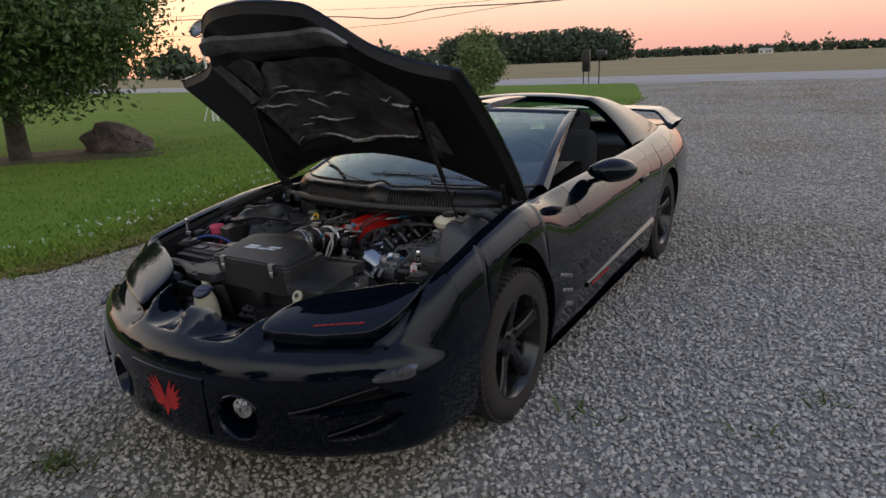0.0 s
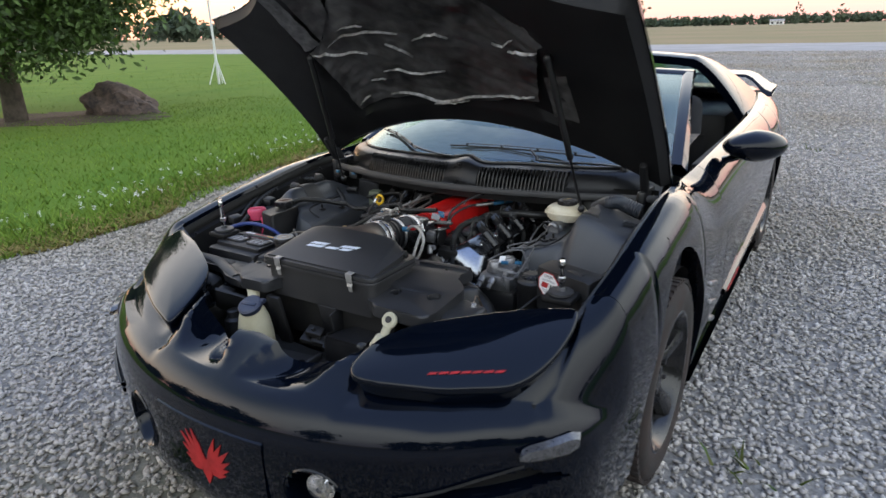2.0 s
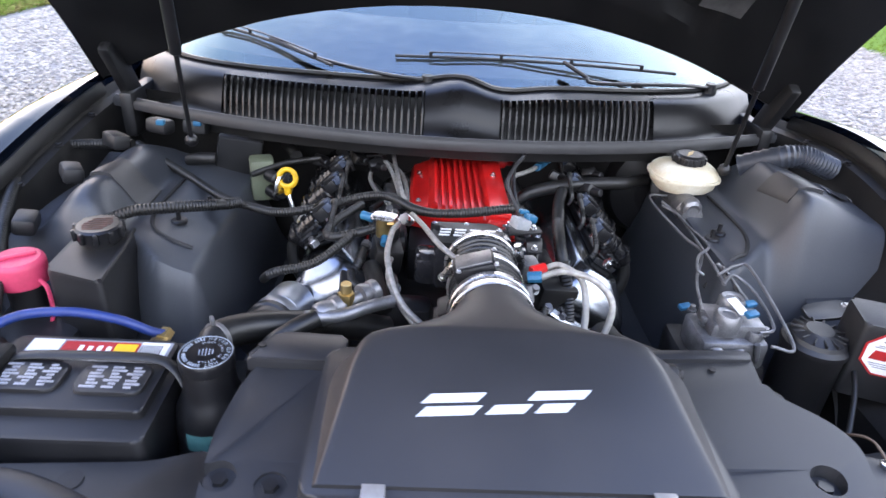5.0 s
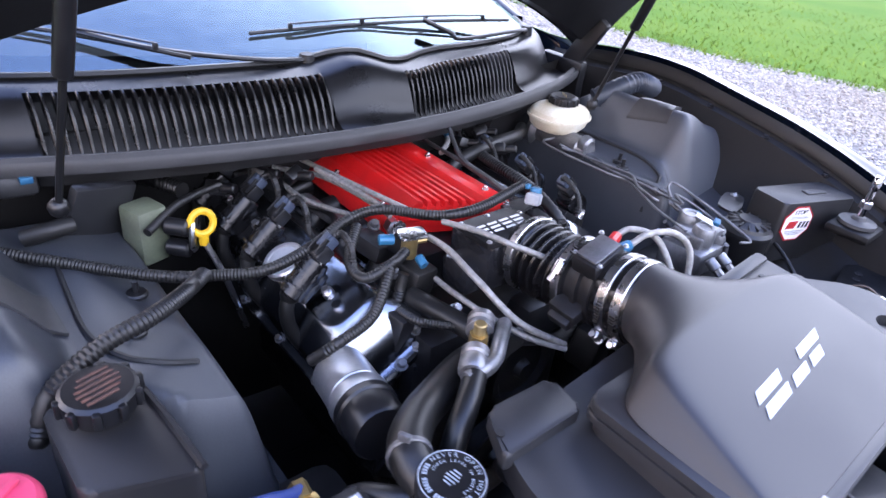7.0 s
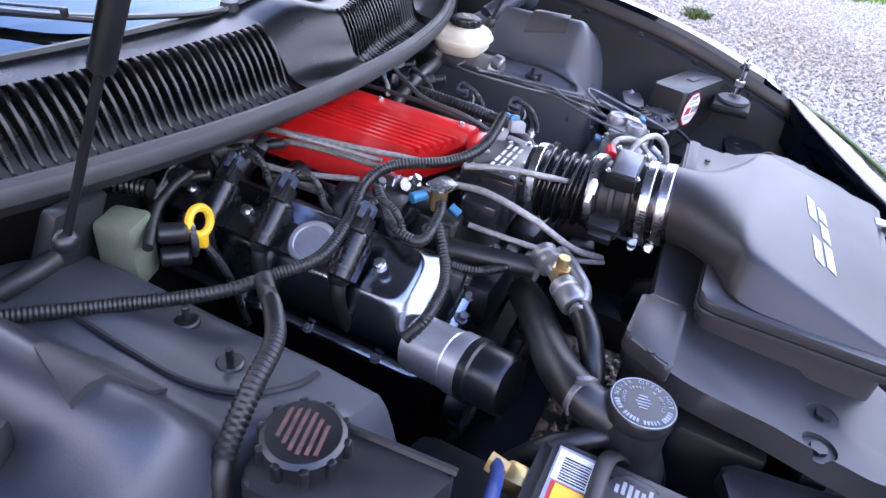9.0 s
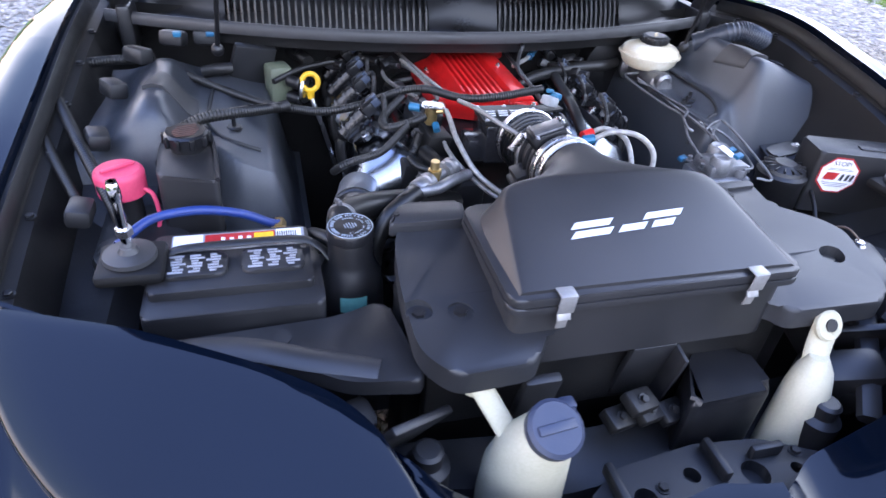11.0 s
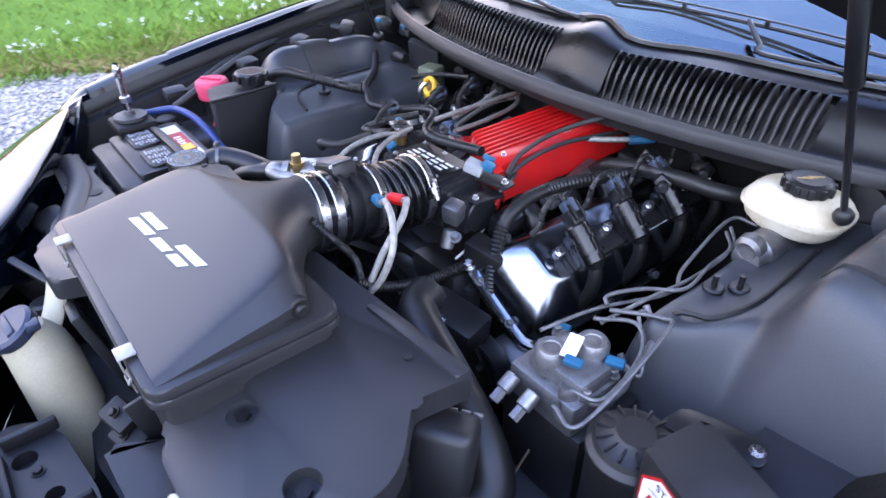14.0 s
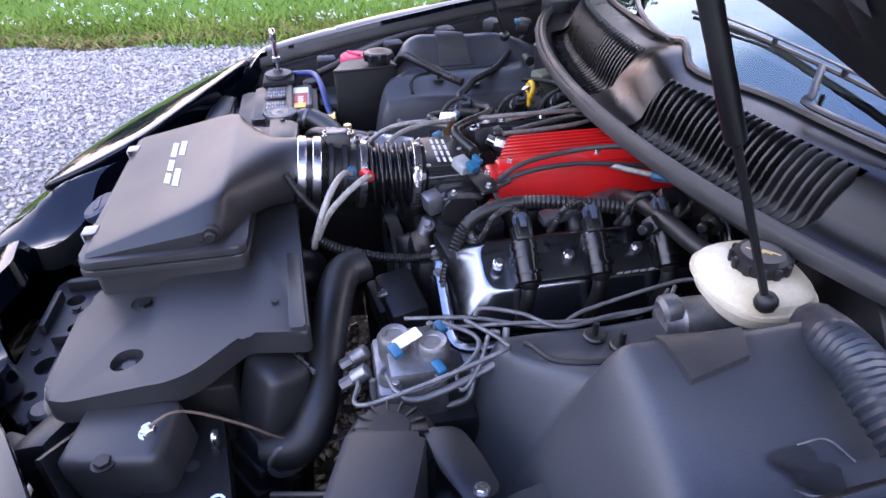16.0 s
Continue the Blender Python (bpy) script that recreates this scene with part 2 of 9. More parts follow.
def leaf_cloud(centres, size, rng, spread=0.5):
    """Folded leaves about the given centres: vertices and triangles."""
    n = len(centres)
    s = size * rng.uniform(1 - spread, 1 + spread, (n, 1))
    d = rng.normal(size=(n, 3))
    d /= np.linalg.norm(d, axis=1, keepdims=True)
    e = np.cross(d, rng.normal(size=(n, 3)))
    e /= np.linalg.norm(e, axis=1, keepdims=True)
    u = np.cross(d, e)
    v = np.stack([centres - d * s, centres + e * s * 0.45 + u * s * 0.15, centres + d * s, centres - e * s * 0.45 + u * s * 0.15], 1).reshape(-1, 3)
    i = np.arange(n)[:, None] * 4
    return v, np.concatenate([i + [0, 1, 2], i + [0, 2, 3]])


# ---- materials ----
M_PAINT = material("black_paint", (0.0010, 0.0021, 0.0050), 0.07, 0.0, (0.0014, 0.0028, 0.0066), 3, coat=1.0, rough2=0.11, spec=0.06, coat_ior=1.33, coat_rough=0.03)
M_PLASTIC = material("black_plastic", (0.007, 0.007, 0.008), 0.36, color2=(0.013, 0.013, 0.014), scale=9, bump=0.12, bump_scale=900, rough2=0.58)
M_SATIN = material("satin_black", (0.006, 0.006, 0.007), 0.28, color2=(0.011, 0.011, 0.012), scale=14, rough2=0.5, bump=0.05, bump_scale=400)
M_RUBBER = material("rubber", (0.005, 0.005, 0.005), 0.36, color2=(0.011, 0.0105, 0.010), scale=12, bump=0.1, bump_scale=350, rough2=0.55)
M_SEAL = material("seal_rubber", (0.022, 0.022, 0.023), 0.45, color2=(0.036, 0.036, 0.038), scale=16, bump=0.1, bump_scale=300)
M_DARK = material("dark_steel", (0.006, 0.006, 0.0065), 0.42, 0.2, (0.013, 0.012, 0.011), 15, bump=0.2, bump_scale=250)
M_ALU = material("cast_aluminium", (0.30, 0.30, 0.31), 0.40, 0.85, (0.16, 0.16, 0.165), 30, bump=0.2, bump_scale=500)
M_STEEL = material("bright_steel", (0.62, 0.62, 0.63), 0.22, 1.0, (0.45, 0.45, 0.47), 40, rough2=0.35)
M_CHROME = material("chrome", (0.75, 0.75, 0.76), 0.06, 1.0, (0.65, 0.65, 0.67), 8, rough2=0.14)
M_GLASS = pane_material("window_glass", (0.70, 0.80, 0.80))
M_GRAVELBED = material("gravel_bed", (0.28, 0.268, 0.252), 0.9, color2=(0.125, 0.119, 0.11), scale=30, patch=((0.84, 0.78, 0.64), 0.30), bump=1.0, bump_scale=90, fine=0.8)

def patchy(m, col, scale, lo, hi):
    """Mixes a second colour into a material in broad uneven patches."""
    nt = m.node_tree
    b = nt.nodes["Principled BSDF"]
    src = b.inputs["Base Color"].links[0].from_socket
    co = nt.nodes.new("ShaderNodeTexCoord")
    no = nt.nodes.new("ShaderNodeTexNoise")
    no.inputs["Scale"].default_value, no.inputs["Detail"].default_value = scale, 8.0
    nt.links.new(co.outputs["Object"], no.inputs["Vector"])
    mr = nt.nodes.new("ShaderNodeMapRange")
    mr.inputs["From Min"].default_value, mr.inputs["From Max"].default_value = lo, hi
    nt.links.new(no.outputs["Fac"], mr.inputs["Value"])
    mx = nt.nodes.new("ShaderNodeMix")
    mx.data_type = "RGBA"
    nt.links.new(mr.outputs[0], mx.inputs["Factor"])
    nt.links.new(src, mx.inputs["A"])
    mx.inputs["B"].default_value = (*col, 1)
    nt.links.new(mx.outputs["Result"], b.inputs["Base Color"])


patchy(M_GRAVELBED, (0.10, 0.095, 0.05), 0.35, 0.52, 0.72)
M_STONE = material("gravel_stone", (0.46, 0.432, 0.40), 0.85, color2=(0.315, 0.296, 0.273), scale=25, patch=((0.84, 0.78, 0.66), 0.30), island=0.30, bump=0.2, bump_scale=200)
M_LAWN = material("lawn_soil", (0.075, 0.150, 0.020), 0.95, color2=(0.115, 0.185, 0.030), scale=0.8, bump=0.25, bump_scale=60, fine=0.6, spec=0.08)
M_DRY = material("dry_grass", (0.30, 0.225, 0.10), 0.8, color2=(0.18, 0.17, 0.05), scale=1.5, island=0.4, spec=0.08)
M_BLADE = material("grass_blade", (0.105, 0.180, 0.024), 0.7, color2=(0.160, 0.235, 0.038), scale=1.2, island=0.4, spec=0.08)
M_WEED = material("weed", (0.05, 0.10, 0.022), 0.8, color2=(0.09, 0.08, 0.03), scale=30, island=0.4, spec=0.1)
M_FIELD = material("field_soil", (0.22, 0.155, 0.08), 0.95, color2=(0.14, 0.135, 0.05), scale=0.05, bump=0.4, bump_scale=3)
M_ROAD = material("road_asphalt", (0.30, 0.30, 0.31), 0.85, color2=(0.24, 0.24, 0.245), scale=0.6, bump=0.2, bump_scale=60)
M_MULCH = material("mulch", (0.05, 0.032, 0.02), 0.95, color2=(0.025, 0.016, 0.010), scale=12, bump=1.0, bump_scale=50, fine=0.8)
M_ROCK = material("boulder", (0.15, 0.105, 0.08), 0.9, color2=(0.045, 0.036, 0.034), scale=4, bump=1.0, bump_scale=18, fine=0.7)
M_BARK = material("bark", (0.10, 0.08, 0.06), 0.9, color2=(0.05, 0.04, 0.03), scale=6, bump=0.9, bump_scale=25)
M_LEAF = material("leaf", (0.045, 0.085, 0.02), 0.55, color2=(0.08, 0.13, 0.03), scale=1.5, island=0.45)
M_LEAF2 = material("bush_leaf", (0.10, 0.14, 0.04), 0.5, color2=(0.16, 0.20, 0.07), scale=1.5, island=0.4)
M_FARLEAF = material("far_leaf", (0.055, 0.080, 0.048), 0.8, color2=(0.075, 0.10, 0.058), scale=0.05, island=0.35)
M_WHITE = material("white_paint", (0.75, 0.75, 0.73), 0.6, color2=(0.65, 0.65, 0.63), scale=2)

# ---- ground ----
rng = np.random.default_rng(5)


def edge_left(y):
    return hermite([-16, -2.5, -0.9, 0.8, 2.0, 4.0, 9, 17.6, 30, 36.2], [-4.3, -3.95, -3.62, -3.4, -3.75, -4.2, -4.0, -3.7, -6.5, -8.5], y)


def edge_right(y):
    return hermite([-16, -2, -0.5, 0.5, 2, 4, 10, 25, 36.2], [8.6, 7.9, 7.0, 6.2, 5.5, 5.2, 5.2, 6.0, 8.0], y)


def ground():
    bm = bmesh.new()
    ring = [bm.verts.new((3200 * math.cos(a), 3200 * math.sin(a), -0.06)) for a in (2 * math.pi * k / 48 for k in range(48))]
    bm.faces.new(ring)
    tagged(part("ground", bm, M_FIELD), "brown farm field running flat to the horizon", "ground", kind="structure")
    bm = bmesh.new()
    ys = np.linspace(-16, 36.2, 60)
    grid(bm, [[(edge_left(y) - 0.5, y, 0.0), (0, y, 0.0), (edge_right(y) + 0.5, y, 0.0)] for y in ys], flip=True)
    tagged(part("driveway", bm, M_GRAVELBED), "wide grey crushed gravel driveway leading to the road", "driveway", kind="structure")
    for side, name in ((-1, "lawn"), (1, "lawn_far")):
        bm = bmesh.new()
        rows = []
        for y in np.linspace(-16, 35.6, 150):
            e = edge_left(y) if side < 0 else edge_right(y)
            w = 0.05 * math.sin(y * 5.1) + 0.04 * math.sin(y * 11.7 + 1)
            rows.append([(e + w, y, -0.015), (e + w + side * 0.25, y, 0.018), (e + side * 4, y, 0.03), (e + side * 20, y, 0.03), (side * 130, y, 0.03)])
        grid(bm, rows, flip=side > 0)
        tagged(part(name, bm, M_LAWN), "mown green lawn beside the gravel driveway", "lawn", kind="structure")
    bm = bmesh.new()
    grid(bm, [[(x, 36.2, 0.0), (x, 36.8, 0.05), (x, 42.8, 0.12), (x, 48.8, 0.05), (x, 49.5, 0.0)] for x in np.linspace(-500, 500, 40)])
    tagged(part("road", bm, M_ROAD), "pale grey asphalt country road crossing behind the car", "road", kind="structure")


ground()


def gravel():
    """Loose stones: angular six-cornered bodies, strewn by plan areas."""
    C = []
    for x0, x1, y0, y1, n, r in ((-3.9, 8.0, -3.2, 2.4, 190000, 0.0118), (-4.0, 5.4, 2.4, 6.0, 56000, 0.0135), (-4, 5.2, 6, 15, 34000, 0.018), (-5, 6.5, 15, 36, 12000, 0.026)):
        c = np.stack([rng.uniform(x0, x1, n), rng.uniform(y0, y1, n), np.zeros(n), r * rng.uniform(0.55, 1.5, n)], 1)
        C.append(c)
    C = np.concatenate(C)
    C = C[(C[:, 0] > edge_left(C[:, 1]) - 0.15 + 0.1 * rng.normal(size=len(C))) & (C[:, 0] < edge_right(C[:, 1]) + 0.2)]
    n = len(C)
    base = np.array([(1, 0, 0), (-1, 0, 0), (0, 1, 0), (0, -1, 0), (0, 0, 0.75), (0, 0, -0.75)], float)
    V = base[None] * rng.uniform(0.65, 1.25, (n, 6, 1)) + rng.normal(0, 0.18, (n, 6, 3))
    q = rng.normal(size=(n, 4))
    q /= np.linalg.norm(q, axis=1, keepdims=True)
    w, x, y, z = q.T
    R = np.stack([np.stack([1 - 2 * (y * y + z * z), 2 * (x * y - z * w), 2 * (x * z + y * w)], 1),
                  np.stack([2 * (x * y + z * w), 1 - 2 * (x * x + z * z), 2 * (y * z - x * w)], 1),
                  np.stack([2 * (x * z - y * w), 2 * (y * z + x * w), 1 - 2 * (x * x + y * y)], 1)], 1)
    V = np.einsum("nij,nkj->nki", R, V) * C[:, None, 3:4]
    V[:, :, 2] *= 0.75
    V += C[:, None, :3]
    V[:, :, 2] += C[:, 3:4] * 0.45
    F = np.array([(0, 2, 4), (2, 1, 4), (1, 3, 4), (3, 0, 4), (2, 0, 5), (1, 2, 5), (3, 1, 5), (0, 3, 5)])
    faces = (np.arange(n)[:, None, None] * 6 + F[None]).reshape(-1, 3)
    tagged(raw("loose_gravel", V.reshape(-1, 3), faces, M_STONE), "loose angular grey limestone chips on the driveway", "gravel", kind="stuff")


gravel()


def grass(name, centres, h, width, lean, mat, label):
    n = len(centres)
    a = rng.uniform(0, 2 * np.pi, n)
    b = rng.uniform(0, 2 * np.pi, n)
    hh = h * rng.uniform(0.5, 1.5, n)
    w = np.stack([np.cos(a), np.sin(a), np.zeros(n)], 1) * (width * rng.uniform(0.6, 1.4, n))[:, None]
    d = np.stack([np.cos(b) * lean * hh, np.sin(b) * lean * hh, hh], 1)
    V = np.stack([centres - w, centres + w, centres + d * 0.6 + w * 0.6, centres + d * 0.6 - w * 0.6, centres + d + np.stack([np.cos(b), np.sin(b), -0.2 * np.ones(n)], 1) * (lean * 0.4 * hh)[:, None]], 1)
    i = np.arange(n)[:, None] * 5
    F = np.concatenate([i + [0, 1, 2], i + [0, 2, 3], i + [3, 2, 4]])
    tagged(raw(name, V.reshape(-1, 3), F, mat), label, "grass", kind="stuff")


def lawns():
    P = []
    for side, n, span in ((-1, 42000, 7.0), (-1, 30000, 22.0), (1, 16000, 6.0)):
        y = rng.uniform(-4 if side > 0 else -7, 9 if span < 10 else 22, n)
        d = span * rng.uniform(0, 1, n) ** 1.6
        e = edge_left(y) if side < 0 else edge_right(y)
        P.append(np.stack([e + side * (d - 0.12 * rng.uniform(0, 1, n)), y, 0.012 + 0 * y], 1))
    P = np.concatenate(P)
    grass("lawn_grass", P, 0.05, 0.006, 0.7, M_BLADE, "short green lawn grass blades")
    n = 9000
    y = rng.uniform(-6, 9, n)
    x = edge_left(y) - 0.1 - np.abs(rng.normal(0, 0.3, n))
    grass("verge_grass", np.stack([x, y, 0 * y + 0.01], 1), 0.085, 0.006, 0.6, M_BLADE, "longer uncut grass along the gravel edge")
    # a worn strip of dry grass and thatch between the lawn and the stones
    n = 26000
    y = rng.uniform(-6, 10, n)
    x = edge_left(y) + 0.02 - np.abs(rng.normal(0, 0.26, n)) + 0.10 * np.sin(y * 2.3) + 0.06 * np.sin(y * 6.1)
    grass("dry_verge", np.stack([x, y, 0 * y + 0.012], 1), 0.040, 0.006, 1.3, M_DRY, "trampled dry brown grass along the gravel edge")
    # white clover heads
    n = 300
    y = rng.uniform(-5, 8, n)
    x = edge_left(y) - 0.25 - np.abs(rng.normal(0, 0.45, n))
    k = 9
    c = np.repeat(np.stack([x, y, 0.08 + 0.03 * rng.uniform(size=n)], 1), k, 0) + rng.normal(0, 0.009, (n * k, 3))
    V, F = leaf_cloud(c, 0.0075, rng)
    tagged(raw("clover_flowers", V, F, M_WHITE), "small white clover flower heads in the verge", "flowers", kind="stuff")
    # weeds in the gravel
    spots = [(-0.53, -1.13), (2.06, 0.79), (1.85, 0.35), (1.16, 0.18), (-1.3, -0.2), (2.6, 1.9), (3.2, 4.2), (1.0, 6.5), (5.1, 0.05), (5.2, 0.12), (5.05, 0.12)]
    c = np.concatenate([np.array([[sx, sy, 0.005]]) + rng.normal(0, 1, (80 if sx < -0.5 and sy < -1 else 120 if sx > 5 else 14, 3)) * (0.055, 0.04, 0) for sx, sy in spots])
    grass("gravel_weeds", c, 0.045, 0.006, 1.0, M_WEED, "small weeds growing through the gravel")


lawns()

# ---- distance ----


def tree(name, base, height, crown, trunk_r, leaves, size, mat, label, low=0.25, seed=1, fork=0.3, group=""):
    """A tapered trunk with limbs and a crown of many leaves in clumps."""
    r = np.random.default_rng(seed)
    t = thing(name, label, "tree" if name != "bush" else "bush", group)
    t.location = base
    bm = bmesh.new()
    top = Vector((0.1, 0, height * 0.75))
    tube(bm, [(0, 0, -0.1), (0.03, 0.02, height * 0.2), (0.05, 0, height * 0.45), top], trunk_r, 10, 5)
    for v in bm.verts:
        k = 1 - 0.8 * max(0, v.co.z) / (height * 0.75)
        v.co.x, v.co.y = v.co.x * k, v.co.y * k
    tips = []
    for i in range(11):
        a, z = 2.4 * i + r.uniform(-0.3, 0.3), height * r.uniform(fork, 0.62)
        L = r.uniform(0.55, 0.95)
        tip = Vector((math.cos(a) * crown[0] * L, math.sin(a) * crown[1] * L, z + height * r.uniform(0.02, 0.3)))
        tube(bm, [(0.04, 0, z * 0.8), tip * 0.45 + Vector((0, 0, z * 0.45)), tip], trunk_r * 0.22, 6, 4)
        tips.append(tip)
    part("trunk", bm, M_BARK, t)
    clumps = []
    while len(clumps) < (95 if height > 4 else 150):
        p = r.uniform(-1, 1, 3)
        d = np.linalg.norm(p)
        if 0.35 < d < 1.0 + r.uniform(-0.1, 0.12):
            clumps.append(p * (crown[0], crown[1], height * (1 - low) / 2) + (0, 0, height * (1 + low) / 2))
    clumps = np.array(clumps)
    pick = r.integers(0, len(clumps), leaves)
    c = clumps[pick] + r.normal(0, 1, (leaves, 3)) * (crown[0] * 0.13, crown[1] * 0.13, height * 0.055)
    c = c[c[:, 2] > height * low * 0.75]
    V, F = leaf_cloud(c, size, r)
    raw("crown", V, F, mat, t)
    return t


tree("tree", (-11.5, 3.9, 0.0), 5.0, (2.75, 2.9), 0.2, 80000, 0.058, M_LEAF, "broad leafy green tree in a mulched bed on the lawn", low=0.20, seed=4, fork=0.24)
tree("bush", (-13.1, 25.6, 0.0), 2.9, (1.15, 1.1), 0.05, 9000, 0.075, M_LEAF2, "rounded light green ornamental bush near the road", low=0.06, seed=7, fork=0.12)


def boulder():
    bm = bmesh.new()
    bmesh.ops.create_icosphere(bm, subdivisions=4, radius=1)
    for v in bm.verts:
        p = v.co.copy()
        k = 1 + 0.3 * noise.noise(p * 1.1) + 0.20 * noise.noise(p * 2.6) + 0.09 * noise.noise(p * 6) + 0.04 * noise.noise(p * 14)
        v.co = Vector((p.x * 0.70 * k, p.y * 0.5 * k, max(-0.1, p.z * 0.46 * k + 0.10)))
        if v.co.x > 0.2:
            v.co.z *= 1 - 0.5 * min(1, (v.co.x - 0.2) / 0.7)
    ob = part("boulder", bm, M_ROCK, smooth=30)
    ob.matrix_world = pose(-10.75, 5.5, 0.02, 0, 0, 35)
    tagged(ob, "large brown weathered boulder lying in the mulch", "boulder")
    bm = bmesh.new()
    rows = []
    for k in range(49):
        w = 2 * math.pi * k / 48
        e = 1 + 0.10 * math.sin(3 * w + 1) + 0.06 * math.sin(7 * w) + 0.03 * math.sin(17 * w)
        rows.append([(-11.0 + 1.75 * e * q * math.cos(w) + 0.25 * q * math.sin(w), 4.6 + 1.45 * e * q * math.sin(w) + 0.35 * q * math.cos(w), 0.03 + 0.03 * (1 - q) + 0.02 * noise.noise(Vector((9 * q * math.cos(w), 9 * q * math.sin(w), 2))) - (0.05 if q == 1 else 0)) for q in (0.02, 0.2, 0.4, 0.6, 0.75, 0.88, 0.96, 1)])
    grid(bm, rows)
    bmesh.ops.recalc_face_normals(bm, faces=bm.faces)
    tagged(part("mulch_bed", bm, M_MULCH), "dark brown mulch bed under the tree", "mulch bed", kind="structure")


boulder()


def dish_mast():
    t = thing("satellite_dish", "grey satellite dish on a thin white mast with tripod legs", "satellite dish")
    t.location = (-15.15, 11.42, 0.03)
    bm = bmesh.new()
    cyl(bm, (0, 0, 0), (0, 0, 2.62), 0.035, seg=10)
    part("mast", bm, M_WHITE, t)
    for k in range(3):
        a = 2.1 * k
        bm = bmesh.new()
        cyl(bm, (0.28 * math.cos(a), 0.28 * math.sin(a), 0), (0, 0, 0.75), 0.018, seg=8)
        part("leg", bm, M_WHITE, t)
    bm = bmesh.new()
    lathe(bm, (0.03, -0.14, 2.82), (0.0, 0.0, 2.72), [(0, 0.31), (0.3, 0.26), (0.7, 0.15), (1, 0.03), (0.85, 0.02), (0.55, 0.14), (0.1, 0.25)], 24, cap=False)
    for v in bm.verts:
        v.co.x *= 0.8
    part("dish", bm, M_ALU, t, "oval grey reflector dish")
    bm = bmesh.new()
    tube(bm, [(0, 0, 2.6), (0.1, -0.3, 2.55), (0.1, -0.45, 2.7)], 0.015, 6)
    box(bm, (0.1, -0.46, 2.72), (0.06, 0.1, 0.06), bevel=0.01)
    part("feed_arm", bm, M_DARK, t)


dish_mast()


def mailboxes():
    t = thing("roadside_box", "tall dark box on two posts at the roadside", "box")
    t.location = (-11.4, 36.0, 0.03)
    bm = bmesh.new()
    box(bm, (0, 0, 1.32), (0.42, 0.4, 1.25), bevel=0.05)
    part("body", bm, M_DARK, t)
    for x in (-0.16, 0.16):
        bm = bmesh.new()
        cyl(bm, (x, 0, 0), (x, 0, 0.72), 0.03, seg=8)
        part("post", bm, M_DARK, t)
    t = thing("mailbox", "round-topped dark mailbox on a thin post", "mailbox")
    t.location = (-10.6, 36.0, 0.03)
    bm = bmesh.new()
    cyl(bm, (0, 0, 0), (0, 0, 1.6), 0.035, seg=8)
    part("post", bm, M_DARK, t)
    bm = bmesh.new()
    prof = [(-0.13, 0), (0.13, 0), (0.13, 0.16)] + [(0.13 * math.cos(a), 0.16 + 0.13 * math.sin(a)) for a in np.linspace(0.3, math.pi - 0.3, 7)] + [(-0.13, 0.16)]
    prism(bm, prof, -0.28, 0.28, m=pose(0.1, 0, 1.6, 90, 0, 90))
    part("box", bm, M_SATIN, t)
    bm = bmesh.new()
    box(bm, (0.42, 0, 1.78), (0.02, 0.2, 0.2), bevel=0.005)
    part("door", bm, M_ALU, t)


mailboxes()


def woods(name, x0, y0, x1, y1, count, h, size, per, label, seed, depth=12.0):
    r = np.random.default_rng(seed)
    k = np.repeat(r.uniform(0, 1, count), per)
    hs = np.repeat(h * r.uniform(0.8, 1.08, count), per)
    wx = np.repeat(r.uniform(0.16, 0.3, count) * h, per)
    off = np.repeat(r.uniform(-depth, depth, count), per)
    n = count * per
    p = r.normal(0, 1, (n, 3)) * 0.55
    z = hs * np.clip(0.52 + 0.42 * p[:, 2], 0.02, 1.02)
    w = wx * np.clip(1.25 - np.abs(z / hs - 0.5) ** 2 * 2.6, 0.35, 1.3)
    C = np.stack([x0 + (x1 - x0) * k + p[:, 0] * w, y0 + (y1 - y0) * k + off + p[:, 1] * w, z], 1)
    V, F = leaf_cloud(C, size, r)
    tagged(raw(name, V, F, M_FARLEAF), label, "woods", kind="stuff")


woods("wood_block", -203, 345, -112, 372, 300, 16.5, 1.15, 190, "dense dark green block of woodland beyond the field", 11, 22)
woods("tree_line", -300, 640, 330, 900, 700, 8.5, 1.9, 30, "long low tree line along the horizon", 12)
woods("tree_line_west", -420, 170, -190, 300, 90, 10.0, 1.3, 60, "green hedgerow trees beyond the road", 13)
woods("tree_line_north", -700, 500, -260, 560, 120, 14.0, 2.4, 42, "distant trees along the horizon", 14)
woods("field_trees", -60, 640, 260, 700, 9, 17.0, 1.5, 60, "single trees standing over the horizon hedge", 15)
woods("tree_line_south", -420, -150, -160, 220, 160, 11.0, 1.8, 50, "far trees beyond the lawn", 16)
# out of view; added so the bumper paint reflects a dark band
woods("unseen_trees_behind", -40, -13, 40, -13, 60, 4.6, 0.3, 420, "unseen trees added behind the driveway to darken reflections in the paint", 18, 3.0)
woods("tree_line_east", 240, -300, 300, 700, 200, 12.0, 2.2, 50, "far tree line beyond the open land", 17)


def farm_building(x, y, w, h, seed):
    t = thing("farm_building", "distant white farm building with a pitched roof", "building", "farm buildings")
    t.location = (x, y, 0)
    bm = bmesh.new()
    box(bm, (0, 0, h / 2), (w, 8, h))
    part("wall", bm, M_WHITE, t)
    bm = bmesh.new()
    prism(bm, [(-4.6, 0), (4.6, 0), (0, h * 0.5)], -w / 2 - 0.4, w / 2 + 0.4, m=pose(0, 0, h, 90, 0, 90))
    part("roof", bm, M_ALU, t)
    for k in (-0.3, 0.1, 0.35):
        bm = bmesh.new()
        box(bm, (w * k, -4.03, h * 0.45), (1.4, 0.12, h * 0.5))
        part("window", bm, M_DARK, t)


